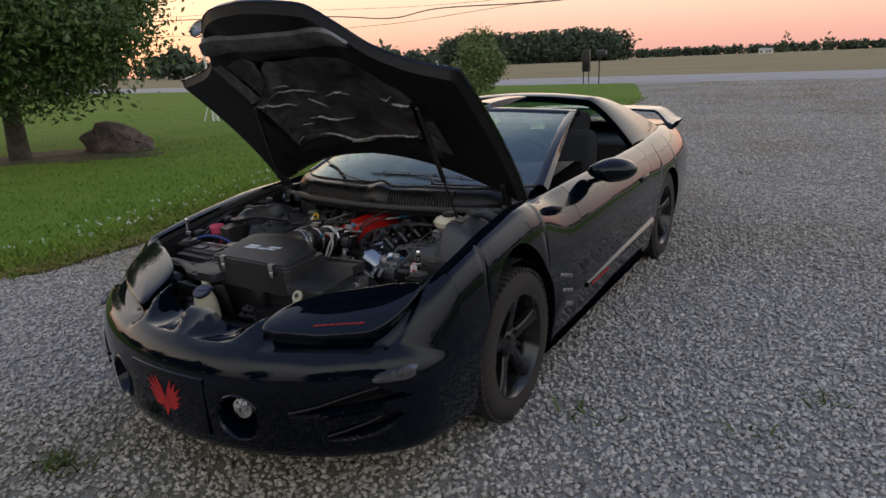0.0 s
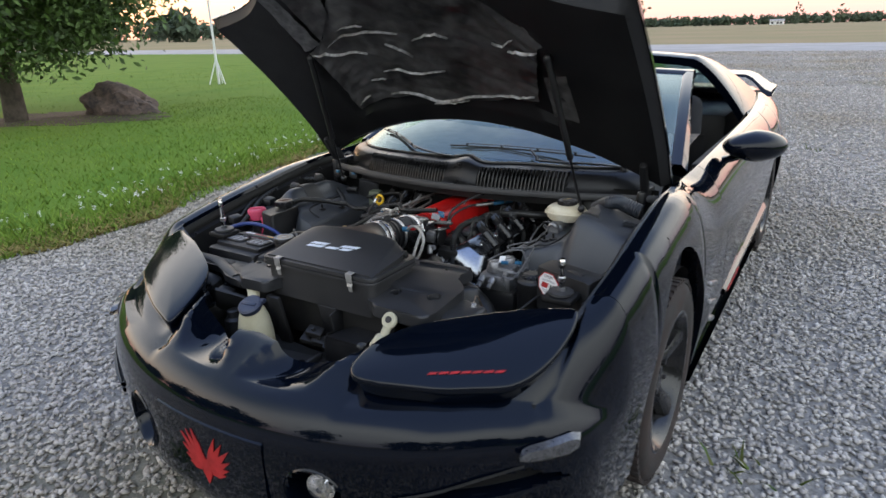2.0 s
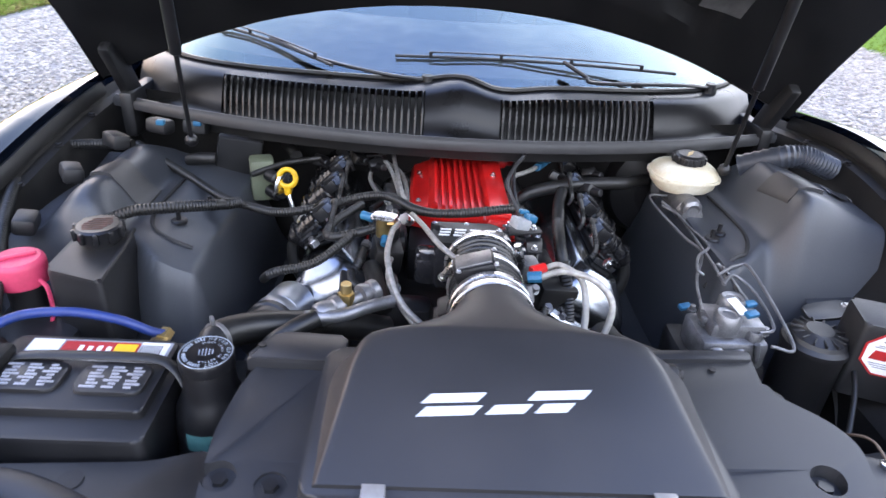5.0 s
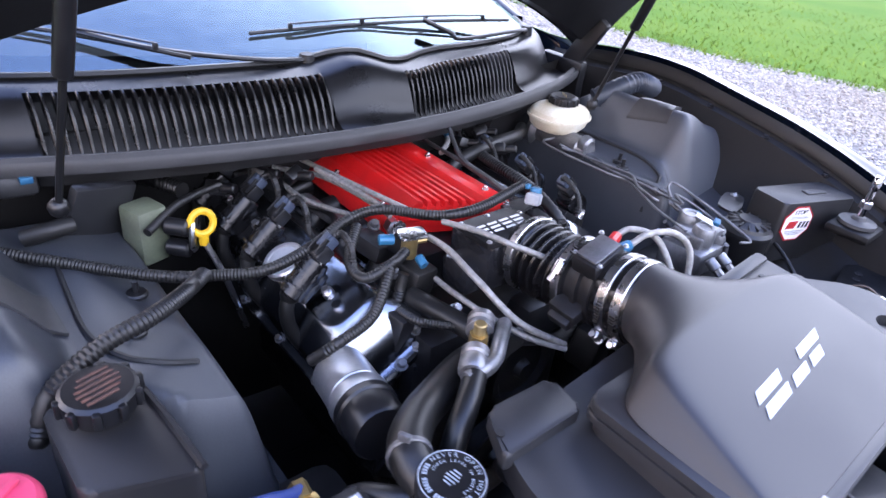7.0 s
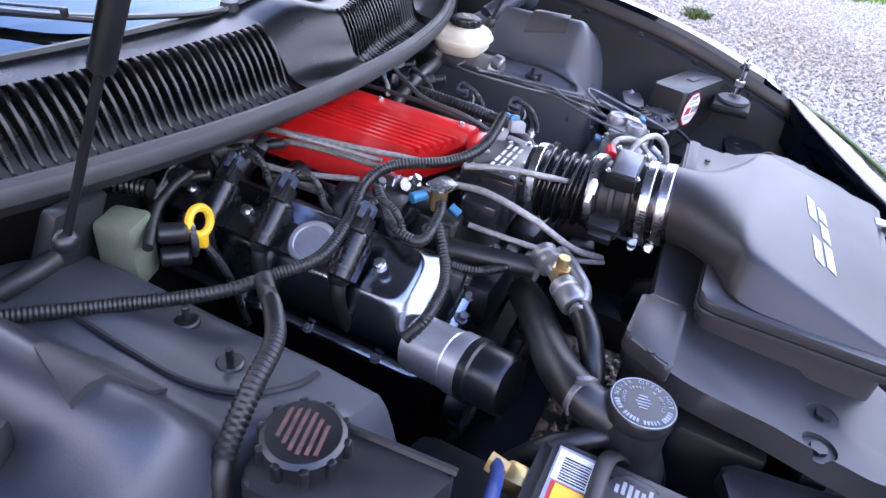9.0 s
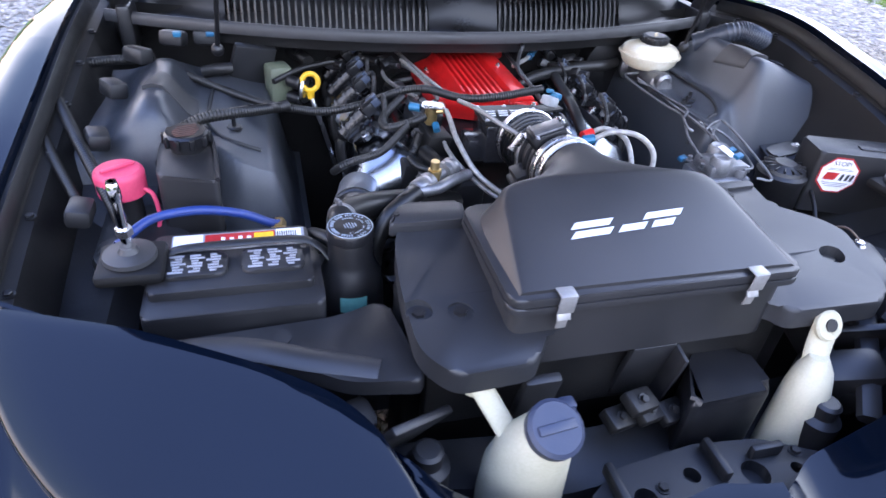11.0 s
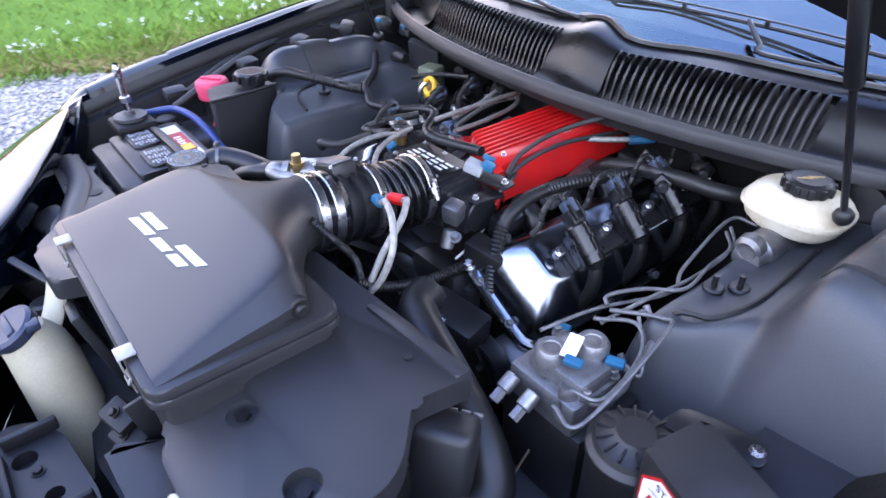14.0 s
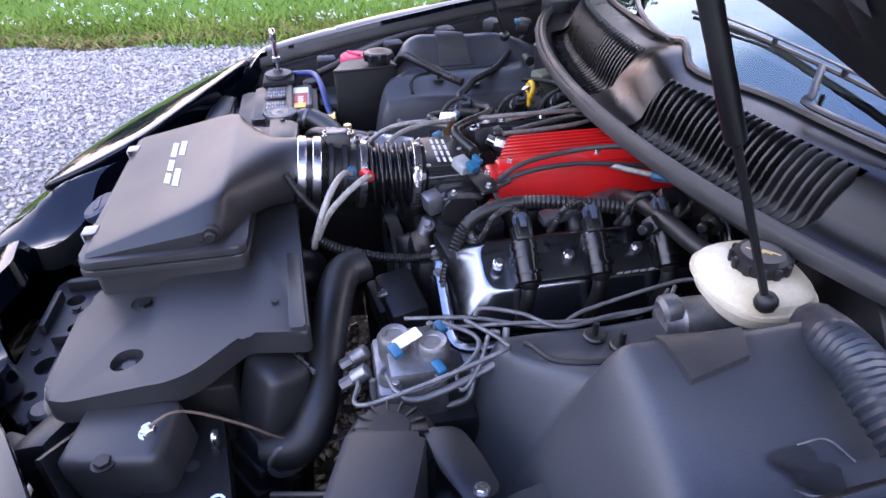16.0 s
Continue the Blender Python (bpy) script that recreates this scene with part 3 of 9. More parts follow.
farm_building(-240, 380, 18, 5, 1)
farm_building(-52, 560, 9, 2.6, 2)


def utility_line():
    t = thing("utility_line", "black sagging utility cables along the road", "cable")
    runs = (([(-95, 34, 6.9), (-51, 34, 6.1), (-31, 34, 5.15), (-24.4, 34, 4.6), (-20.3, 34, 4.92), (-12, 34, 4.75), (-2, 34, 5.3), (20, 34, 7)], 0.035),
            ([(-95, 34.5, 5.6), (-51.4, 34.5, 4.85), (-28.8, 34.5, 4.25), (-15.6, 34.5, 4.75), (10, 34.5, 6.4)], 0.015),
            ([(-95, 35, 7.4), (-45, 35, 6.3), (-18, 35, 5.2), (10, 35, 6.2)], 0.012))
    for pts, r in runs:
        bm = bmesh.new()
        tube(bm, pts, r, 5, 10)
        part("cable", bm, M_DARK, t)
    for x in (-95, 20):
        bm = bmesh.new()
        cyl(bm, (x, 34.5, 0), (x, 34.5, 9), 0.16, 0.11, 10)
        part("pole", bm, M_BARK, t)
        bm = bmesh.new()
        box(bm, (x, 34.5, 7.4), (0.12, 2.0, 0.14))
        part("crossarm", bm, M_BARK, t)


utility_line()

# ---- car ----
# x to the car's own left, y to its rear, z up; y = 0 lies just ahead of the front axle.
car = thing("car", "black two-door sports coupe with its hood open, parked on gravel", "car")
M_TYRE = material("tyre_rubber", (0.012, 0.011, 0.0105), 0.75, color2=(0.034, 0.022, 0.018), scale=10, bump=0.3, bump_scale=200)
M_RIM = material("black_rim", (0.005, 0.005, 0.0055), 0.22, 0.0, (0.010, 0.010, 0.011), 10, coat=0.5, spec=0.3)
M_LENS = glass_material("lamp_lens", (0.85, 0.87, 0.88), 0.08)
M_LAMPFACE = material("lamp_reflector", (0.45, 0.46, 0.47), 0.22, 0.6, (0.25, 0.26, 0.27), 40)
M_RED = material("red_badge", (0.42, 0.016, 0.016), 0.45, color2=(0.28, 0.011, 0.011), scale=30)
M_TRIM = material("matt_trim", (0.006, 0.006, 0.0065), 0.5, color2=(0.010, 0.010, 0.011), scale=20, bump=0.15, bump_scale=500)
M_SEAT = material("dark_cloth", (0.008, 0.008, 0.009), 0.85, color2=(0.013, 0.013, 0.014), scale=12, bump=0.3, bump_scale=600)
M_HOODIN = material("hood_inner_paint", (0.006, 0.006, 0.007), 0.45, color2=(0.012, 0.012, 0.013), scale=10, bump=0.1, bump_scale=200, spec=0.3)
M_LINER = material("hood_liner", (0.014, 0.0135, 0.014), 0.30, color2=(0.10, 0.098, 0.10), scale=5, bump=0.5, bump_scale=30, fine=0.7, rough2=0.5)
M_STRIP = material("worn_foam", (0.16, 0.16, 0.17), 0.5, color2=(0.06, 0.06, 0.063), scale=9, bump=0.4, bump_scale=60, fine=0.6)
# pale colour for the sheen on blanket creases; also the tear's frayed edge
M_CREASE = material("sheen_crease_and_fray", (0.34, 0.34, 0.35), 0.33, 0.3, (0.10, 0.10, 0.10), 30, bump=0.5, bump_scale=80, fine=0.8)
M_MARKER = material("ribbed_lens", (0.10, 0.10, 0.105), 0.15, 0.3, (0.045, 0.045, 0.048), 60, coat=1.0, bump=0.5, bump_scale=160, fine=0.8)
M_FOIL = material("foil", (0.30, 0.30, 0.31), 0.3, 0.7, (0.12, 0.12, 0.125), 22, bump=0.6, bump_scale=70, fine=0.8)

ST_Y = [-0.5, -0.25, 0.0, 0.47, 0.85, 1.6, 2.2, 2.8, 3.2, 3.55, 3.82]
ST = dict(
    xt=[0.790, 0.795, 0.792, 0.79, 0.80, 0.795, 0.79, 0.77, 0.72, 0.64, 0.52],
    zt=[0.700, 0.745, 0.790, 0.858, 0.875, 0.885, 0.895, 0.925, 0.945, 0.945, 0.91],
    xm=[0.900, 0.925, 0.942, 0.945, 0.945, 0.940, 0.940, 0.950, 0.935, 0.89, 0.80],
    zm=[0.50, 0.54, 0.57, 0.58, 0.58, 0.60, 0.61, 0.64, 0.66, 0.67, 0.66],
    zb=[0.22, 0.21, 0.20, 0.18, 0.175, 0.175, 0.175, 0.20, 0.24, 0.29, 0.34])


def station(y):
    return {k: float(hermite(ST_Y, v, y)) for k, v in ST.items()}


AXLES, ARCH_R, ARCH_Z = (0.085, 2.655), 0.352, 0.332


def lip_rise(y, side):
    """How far the hood-side lip of a fender stands above the plain flank; the driver's stands higher."""
    return (0.070 if side > 0 else 0.012) * S((0.62 - y) / 0.50) * S((y + 0.80) / 0.75)


def lip_out(y, side):
    """The driver's lip also stands further out along the engine bay."""
    return (0.018 if side > 0 else 0.0) * S((0.60 - y) / 0.35) * S((y + 0.45) / 0.30)


def crown_rise(y, side):
    return (0.075 if side > 0 else 0.052) * S((0.72 - y) / 0.55) * S((y + 0.80) / 0.55)


def side_point(y, v, side=1):
    """A point of the car's skin on one side: v from the upper edge (0) over the widest line (0.6) to the lower edge (1)."""
    s = station(y)
    zb = s["zb"]
    for ya in AXLES:
        if abs(y - ya) <= ARCH_R:
            zb = max(zb, ARCH_Z + math.sqrt(max(0, ARCH_R**2 - (y - ya)**2)))
    zm, e = s["zm"], 1.2
    full = math.pi / 2 if zb <= zm else math.acos(min(1, ((zb - zm) / (s["zt"] - zm)) ** (1 / e)))
    if v <= 0.6 or zb > zm:
        a = (v / 0.6 if zb <= zm else v) * full
        xt = s["xt"] + lip_out(y, side)
        x = xt + (s["xm"] - xt) * math.sin(a) ** e
        z = zm + (s["zt"] - zm) * max(0.0, math.cos(a)) ** e
        q = 2 * a / math.pi
        z += lip_rise(y, side) * (1 - q) ** 1.2 + crown_rise(y, side) * max(0.0, math.sin(math.pi * q ** 1.1)) ** 1.4
    else:
        k = (v - 0.6) / 0.4
        z = zm + (zb - zm) * k
        x = s["xm"] - 0.22 * (zm - z) ** 2
        # the lower door crease
        x += 0.012 * math.exp(-((z - 0.38) / 0.05) ** 2) * (1 if 0.45 < y < 2.15 else 0)
    return x, y, z


def y_samples(y0, y1):
    ys = set(np.round(np.linspace(y0, y1, max(6, int((y1 - y0) / 0.06))), 4))
    for ya in AXLES:
        for a in np.linspace(0, math.pi, 25):
            ys.add(round(ya + ARCH_R * math.cos(a), 4))
        ys.add(round(ya + ARCH_R + 0.0015, 4))
        ys.add(round(ya - ARCH_R - 0.0015, 4))
    return sorted(y for y in ys if y0 <= y <= y1)


def skin(name, y0, y1, side, label="", mat=M_PAINT):
    bm = bmesh.new()
    vs = np.concatenate([np.linspace(0, 0.6, 15), np.linspace(0.6, 1, 12)[1:]])
    P = []
    for y in y_samples(y0, y1):
        row = [side_point(y, v, side) for v in vs]
        x, yy, z = row[-1]
        row.append((x - 0.05, yy, z + 0.004))
        x, yy, z = row[0]
        row.insert(0, (x - 0.012, yy, z - 0.035))
        P.append([(side * px, py, pz) for px, py, pz in row])
    grid(bm, P, flip=side > 0)
    return part(name, bm, mat, car, label)


for side in (1, -1):
    skin("fender", -0.358, 0.80, side)
    door = skin("door", 0.805, 2.20, side)
    skin("quarter_panel", 2.205, 3.82, side)
    # door handle, in a dished pocket
    bm = bmesh.new()
    x, y, z = side_point(2.0, 0.42)
    box(bm, (side * (x + 0.004), 2.0, z), (0.02, 0.17, 0.035), bevel=0.008)
    part("door_handle", bm, M_SATIN, door, "black pull-up handle")
    # side vents behind the wheel and rubbing strip
    bm = bmesh.new()
    for k, z in enumerate((0.50, 0.42, 0.345)):
        box(bm, (side * 0.943, 0.55 + 0.02 * k, z), (0.02, 0.15 - 0.03 * k, 0.02), Euler((radians(-18), 0, 0)).to_matrix(), 0.006)
    part("fender_vent", bm, M_FOIL, car, "pale fender vent blades")
    bm = bmesh.new()
    rows = []
    for y in np.linspace(0.84, 2.18, 20):
        k = (y - 0.84) / 1.34
        z = 0.36 + 0.02 * k
        h = 0.018 + 0.022 * k
        rows.append([(side * 0.938, y, z - h), (side * 0.955, y, z - h * 0.6), (side * 0.957, y, z + h * 0.4), (side * 0.938, y, z + h)])
    grid(bm, rows, flip=side < 0)
    moulding = part("side_moulding", bm, M_PAINT, car)
    for k in range(8):
        bm = bmesh.new()
        box(bm, (side * 0.9585, 0.90 + 0.036 * k, 0.354), (0.003, 0.026, 0.016), bevel=0.001)
        part("badge_bar", bm, M_RED, moulding, "worn red badge bar")
    # wheel house
    for ya in AXLES:
        bm = bmesh.new()
        rows = [[(side * x, ya + (ARCH_R + 0.01) * math.cos(a), ARCH_Z + (ARCH_R + 0.01) * math.sin(a)) for x in (0.90, 0.62)] for a in np.linspace(-0.2, math.pi + 0.2, 24)]
        grid(bm, rows, flip=side > 0)
        part("wheel_house", bm, M_TRIM, car)
    bm = bmesh.new()
    rows = [[(side * 0.93, y, 0.18), (side * 0.90, y, 0.15), (side * 0.6, y, 0.16)] for y in np.linspace(0.38, 2.19, 4)]
    grid(bm, rows, flip=side < 0)
    part("rocker_panel", bm, M_PAINT, car)

# ---- nose ----


def nose_y(x):
    return -0.36 - 0.595 * math.sqrt(max(0, 1 - (x / 0.915) ** 2))


NOSE_X = 0.025      # the wedge stands a little off the middle


def top_z(x, y):
    """Height of the nose's upper skin."""
    driver, X, x = x > 0, abs(x - NOSE_X), abs(x)
    d = max(0, y - nose_y(x))
    z = 0.575 + 0.05 * (x / 0.9) ** 2 + (0.03 * S((x - 0.5) / 0.28) * (1 - math.exp(-d / 0.1)) if driver else 0) + (0.04 + 0.135 * (min(x, 0.8) / 0.785) ** 2.6) * (1 - math.exp(-d / 0.27))
    # a raised wedge in the middle and a hollow on either side of it, walled by the doors' inner ridge
    s = min(1, max(0, (y + 0.91) / 0.15))
    s = s * s * (3 - 2 * s)
    r = min(1, max(0, (y + 0.87) / 0.13))
    r = r * r * (3 - 2 * r)
    wc, wo = 0.016 + 0.062 * s, 0.23 + 0.10 * min(1, max(0, (y + 0.85) / 0.19))
    rise = 0.046 * r
    if X <= wc:
        z += 0.050 * s
    elif X < wo:
        u = (X - wc) / (wo - wc)
        z += 0.050 * s * (1 - u) + rise * u * u - 0.052 * s * math.sin(math.pi * u ** 0.75) ** 0.9
    else:
        z += rise * math.exp(-((X - wo) / 0.07) ** 2)
    return z


DOORS = {
    1: [(0.358, -0.780), (0.356, -0.725), (0.372, -0.675), (0.400, -0.635), (0.433, -0.605), (0.475, -0.572), (0.576, -0.510), (0.680, -0.452), (0.785, -0.412), (0.797, -0.479), (0.790, -0.553), (0.768, -0.615), (0.730, -0.669), (0.591, -0.745), (0.437, -0.797), (0.382, -0.803)],
    -1: [(0.284, -0.815), (0.292, -0.755), (0.306, -0.702), (0.340, -0.625), (0.382, -0.582), (0.455, -0.538), (0.595, -0.468), (0.772, -0.400), (0.756, -0.480), (0.710, -0.570), (0.655, -0.643), (0.545, -0.708), (0.420, -0.768)]}
# the sunken step in front of each door, down to the nose
STEPS = {
    1: [(0.352, -0.862), (0.348, -0.735), (0.388, -0.630), (0.470, -0.562), (0.628, -0.468), (0.795, -0.398), (0.804, -0.479), (0.797, -0.560), (0.760, -0.655), (0.695, -0.722), (0.600, -0.774), (0.490, -0.815)],
    -1: [(0.236, -0.885), (0.282, -0.750), (0.330, -0.620), (0.374, -0.572), (0.590, -0.456), (0.784, -0.385), (0.770, -0.480), (0.738, -0.605), (0.680, -0.690), (0.610, -0.745), (0.485, -0.805), (0.350, -0.850)]}


def depth_inside(pts, x, y):
    """Distance from a point inside an outline to its edge; negative outside."""
    best, odd = 9.0, False
    for (x0, y0), (x1, y1) in zip(pts, pts[1:] + pts[:1]):
        k = min(1, max(0, ((x - x0) * (x1 - x0) + (y - y0) * (y1 - y0)) / ((x1 - x0) ** 2 + (y1 - y0) ** 2)))
        best = min(best, math.hypot(x - x0 - k * (x1 - x0), y - y0 - k * (y1 - y0)))
        if (y0 > y) != (y1 > y) and x < x0 + (x1 - x0) * (y - y0) / (y1 - y0):
            odd = not odd
    return best if odd else -best


def door_z(x, y, side):
    """Height of a headlight door's skin: a tilted plane, slightly crowned, that rolls down to its front edge."""
    z = 0.667 - 0.022 * (x - 0.341) + 0.29 * (y + 0.748) if side > 0 else 0.705 - 0.05 * (x - 0.40) + 0.32 * (y + 0.57) - 0.12 * (x - 0.45) ** 2
    d = (x - 0.335) * 0.645 - (y + 0.755) * 0.764
    return z - 0.010 * max(0, d / 0.125) ** 2.6


def sunk(x, y, z):
    """Sink the nose's skin under and in front of the headlight doors."""
    side = 1 if x >= 0 else -1
    if not 0.2 < abs(x) < 0.82:
        return z
    w = S(depth_inside(STEPS[side], abs(x), y) / 0.016)
    return z + (min(z - 0.012, door_z(abs(x), y, side) - 0.045) - z) * w if w > 0 else z


FASCIA = ([(0.10, 0.205), (0.035, 0.20), (0.018, 0.215)]
          + [(float(np.interp(z, (0.24, 0.26, 0.31, 0.36, 0.41, 0.45, 0.485), (0.012, 0.008, 0.004, 0.002, 0.0, 0.001, 0.005))), float(z)) for z in np.arange(0.24, 0.4851, 0.0075)]
          + [(0.013, 0.515), (0.027, 0.542), (0.048, 0.565), (0.078, 0.584)])
INTAKES = [([0.515, 0.60, 0.70, 0.78, 0.852], [0.384, 0.392, 0.402, 0.412, 0.424], [0.388, 0.412, 0.449, 0.468, 0.436]),
           ([0.626, 0.69, 0.762, 0.80, 0.828], [0.298, 0.306, 0.320, 0.336, 0.358], [0.303, 0.325, 0.356, 0.376, 0.378])]


def front_bumper():
    bm = bmesh.new()
    S = np.linspace(-1, 1, 201)
    P = []
    for s in S:
        a = abs(s)
        x = 0.915 * math.sin(a * math.pi / 2) * (1 if s >= 0 else -1)
        y = nose_y(x)
        # outward direction in plan
        nx, ny = x / 0.915**2, (y + 0.36) / 0.595**2
        L = math.hypot(nx, ny)
        nx, ny = nx / L, ny / L
        row = []
        for o, z in FASCIA:
            row.append((x - nx * o, y - ny * o, z + 0.035 * (abs(x) / 0.9) ** 2 * (z - 0.2) / 0.38))
        qx, qy = x - nx * 0.078, y - ny * 0.078
        # rear edge: the hollow between the doors, then along the doors
        ks, bs = ((0.28, 0.34, 0.40, 0.505, 0.57, 0.64, 0.71, 0.79), (-0.70, -0.70, -0.650, -0.570, -0.530, -0.485, -0.452, -0.415)) if x > 0 else ((0.28, 0.34, 0.40, 0.505, 0.63, 0.70, 0.79), (-0.69, -0.63, -0.57, -0.505, -0.44, -0.41, -0.375))
        yb = float(hermite([0, 0.09, 0.15, 0.21, *ks], [-0.748, -0.762, -0.735, -0.705, *bs], min(abs(x - NOSE_X * max(0, 1 - abs(x) / 0.4)), 0.79)))
        bx = min(abs(x), 0.79) * (1 if x >= 0 else -1)
        if abs(x) > 0.79:
            yb = bs[-1] + (-0.36 - bs[-1]) * (abs(x) - 0.79) / 0.125
        z0 = row[-1][2] - top_z(qx, qy)
        for t in np.linspace(0.04, 1, 40):
            px, py = qx + (bx - qx) * t, qy + (yb - qy) * t
            row.append((px, py, top_z(px, py) + z0 * (1 - t)))
        # the flanks run over into the fenders
        w = 0.0 if a < 0.55 else (a - 0.55) / 0.45
        w = w * w * (3 - 2 * w)
        if w > 0:
            sx = 1 if x >= 0 else -1
            for j in range(len(row)):
                v_ = 1 - 0.4 * min(1, max(0, (row[j][2] - 0.2) / 0.42)) if j < len(FASCIA) else 0.6 * (1 - (j - len(FASCIA) + 1) / 40)
                fx, fy, fz = side_point(max(-0.5, row[j][1]), v_, sx)
                row[j] = tuple(p + (q - p) * w for p, q in zip(row[j], (sx * fx, row[j][1], fz)))
        for j in range(len(FASCIA) - 2, len(row)):
            row[j] = (row[j][0], row[j][1], sunk(*row[j]))
        px, py, pz = row[-1]
        row.append((px, py + 0.004, pz - 0.05))
        P.append(row)
    v = grid(bm, P)
    # openings for the fog lamps and the side intakes
    doomed = []
    for f in bm.faces:
        c = f.calc_center_median()
        ax = abs(c.x)
        if c.y < -0.55 and c.z < 0.52:
            if ((ax - 0.332) / 0.074) ** 2 + ((c.z - 0.355) / 0.078) ** 2 < 1:
                doomed.append(f)
        for xs, lo, hi in INTAKES:
            if xs[0] < ax < xs[-1] and c.y < -0.5 and np.interp(ax, xs, lo) + 0.004 < c.z < np.interp(ax, xs, hi) - 0.003:
                doomed.append(f)
    bmesh.ops.delete(bm, geom=list(set(doomed)), context="FACES")
    part("front_bumper", bm, M_PAINT, car, "smooth black nose fascia")
    for side in (1, -1):
        # fog lamp pocket and lamp
        n = Vector((side * 0.24, -0.97, 0)).normalized()
        c = Vector((side * 0.332, nose_y(0.332) + 0.003, 0.355))
        bm = bmesh.new()
        m = frame_to((0, 0, 0), n)
        rows = []
        for d, r in ((0.004, 0.090), (0.010, 0.084), (0.0, 0.077), (-0.05, 0.072), (-0.11, 0.055), (-0.115, 0.0)):
            ring = []
            for a in (2 * math.pi * k / 32 for k in range(32)):
                q = c + m @ Vector((r * math.cos(a), r * math.sin(a), 0))
                q.y = nose_y(q.x) + 0.003       # the rim follows the curve of the nose
                ring.append(q + n * (d - 0.004))
            rows.append(ring)
        grid(bm, rows, closed=True)
        fog = part("fog_lamp_pocket", bm, M_PAINT, car)
        lc = c + Vector((side * 0.020, 0.0, 0.036)) - n * (0.018 if side > 0 else 0.05)
        bm = bmesh.new()
        lathe(bm, lc - n * 0.06, lc + n * 0.004, [(0, 0.03), (0.4, 0.033), (0.9, 0.036), (1.0, 0.034), (0.9, 0.030), (0.8, 0.0)], 20, cap=False)
        lamp = part("lamp", bm, M_LAMPFACE, fog, "bright ribbed fog lamp")
        for k in (-1, 0, 1):
            bm = bmesh.new()
            box(bm, lc + n * 0.004 + Vector((k * 0.016, 0, 0)), (0.006, 0.012, 0.05 - 0.012 * abs(k)), bevel=0.002)
            part("rib", bm, M_CHROME, fog)
        bm = bmesh.new()
        lathe(bm, lc + n * 0.010, lc + n * 0.020, [(0, 0.037), (0.5, 0.03), (1, 0.008)], 20)
        part("lens", bm, M_LENS, fog, "clear fog lamp lens")
        # the two crescent side intakes, each with its lip
        for xs, lo, hi in INTAKES:
            lip, deep = [], []
            for t in np.linspace(0, 1, 22):
                x = xs[0] + (xs[-1] - xs[0]) * t
                zl, zh = float(hermite(xs, lo, x)), float(hermite(xs, hi, x))
                y = nose_y(x)
                q = 0.35 + 0.65 * math.sin(math.pi * min(1, t * 0.93 + 0.03)) ** 0.7
                deep.append([(side * (x + 0.004), y - 0.003, zh + 0.008), (side * (x + 0.002), y - 0.006, zh), (side * (x - 0.02), y + 0.02, zh - 0.004), (side * (x - 0.05), y + 0.06, (zl + zh) / 2), (side * (x - 0.02), y + 0.02, zl + 0.006), (side * x, y + 0.006, zl + 0.003)])
                lip.append([(side * (x - 0.012), y + 0.02, zl + 0.007), (side * (x + 0.006 * q), y - 0.016 * q, zl + 0.004), (side * (x + 0.007 * q), y - 0.018 * q, zl - 0.003), (side * (x + 0.002), y - 0.004, zl - 0.022 * q), (side * (x - 0.01), y + 0.012, zl - 0.026 * q)])
            bm = bmesh.new()
            grid(bm, deep, flip=side > 0)
            part("intake_recess", bm, M_TRIM, car)
            bm = bmesh.new()
            grid(bm, lip, flip=side > 0)
            part("intake_blade", bm, M_PAINT, car)
        # marker lamp
        bm = bmesh.new()
        rows = []
        for t in np.linspace(0, 1, 8):
            x = 0.765 + 0.094 * t
            y = nose_y(x) - 0.016 - 0.008 * t
            h = (0.014 + 0.012 * t) * (0.55 if t in (0, 1) else 1)
            z = 0.508 + 0.004 * t
            rows.append([(side * x, y + 0.01, z - h), (side * (x + 0.005), y - 0.012, z - h * 0.8), (side * (x + 0.008), y - 0.016, z), (side * (x + 0.006), y - 0.013, z + h * 0.75), (side * x, y + 0.01, z + h)])
        grid(bm, rows, flip=side < 0)
        part("marker_lamp", bm, M_MARKER, car, "clear ribbed turn signal lens")
        # headlight door
        bm = bmesh.new()
        out = rounded(DOORS[side], [0.03] * len(DOORS[side]), 4)
        c = np.mean(out, 0)
        rings = []
        for k, h in ((0.90, -0.05), (0.955, -0.025), (0.995, -0.014), (1.0, -0.008), (0.993, -0.003), (0.98, -0.001), (0.95, 0.0), (0.85, 0.002), (0.7, 0.003), (0.5, 0.004), (0.3, 0.0045), (0.02, 0.0045)):
            rings.append([(side * (c[0] + (px - c[0]) * k), c[1] + (py - c[1]) * k, door_z(c[0] + (px - c[0]) * k, c[1] + (py - c[1]) * k, side) + h) for px, py in out])
        vr = grid(bm, rings, flip=side > 0, closed=True)
        bm.faces.new(vr[-1])
        bmesh.ops.recalc_face_normals(bm, faces=bm.faces)
        hd = part("headlight_door", bm, M_PAINT, car, "closed pop-up headlight door")
        if side > 0:
            # worn red badge strip: plain bars
            for k in range(7):
                x = 0.545 + 0.0225 * k
                bm = bmesh.new()
                yb = -0.728 + 0.0115 * k
                prism(bm, [(x, yb - 0.005), (x + 0.019, yb + 0.004), (x + 0.0225, yb + 0.013), (x + 0.004, yb + 0.004)], 0, 0.0012, m=Matrix.Translation((x, yb, door_z(x + 0.01, yb, 1) + 0.0035)) @ Euler((0.34, 0.02, 0)).to_matrix().to_4x4() @ Matrix.Translation((-x, -yb, 0)))
                part("badge_bar", bm, M_RED, hd, "red badge bar")
    # plate with the red flame-like bird badge
    bm = bmesh.new()
    rows = []
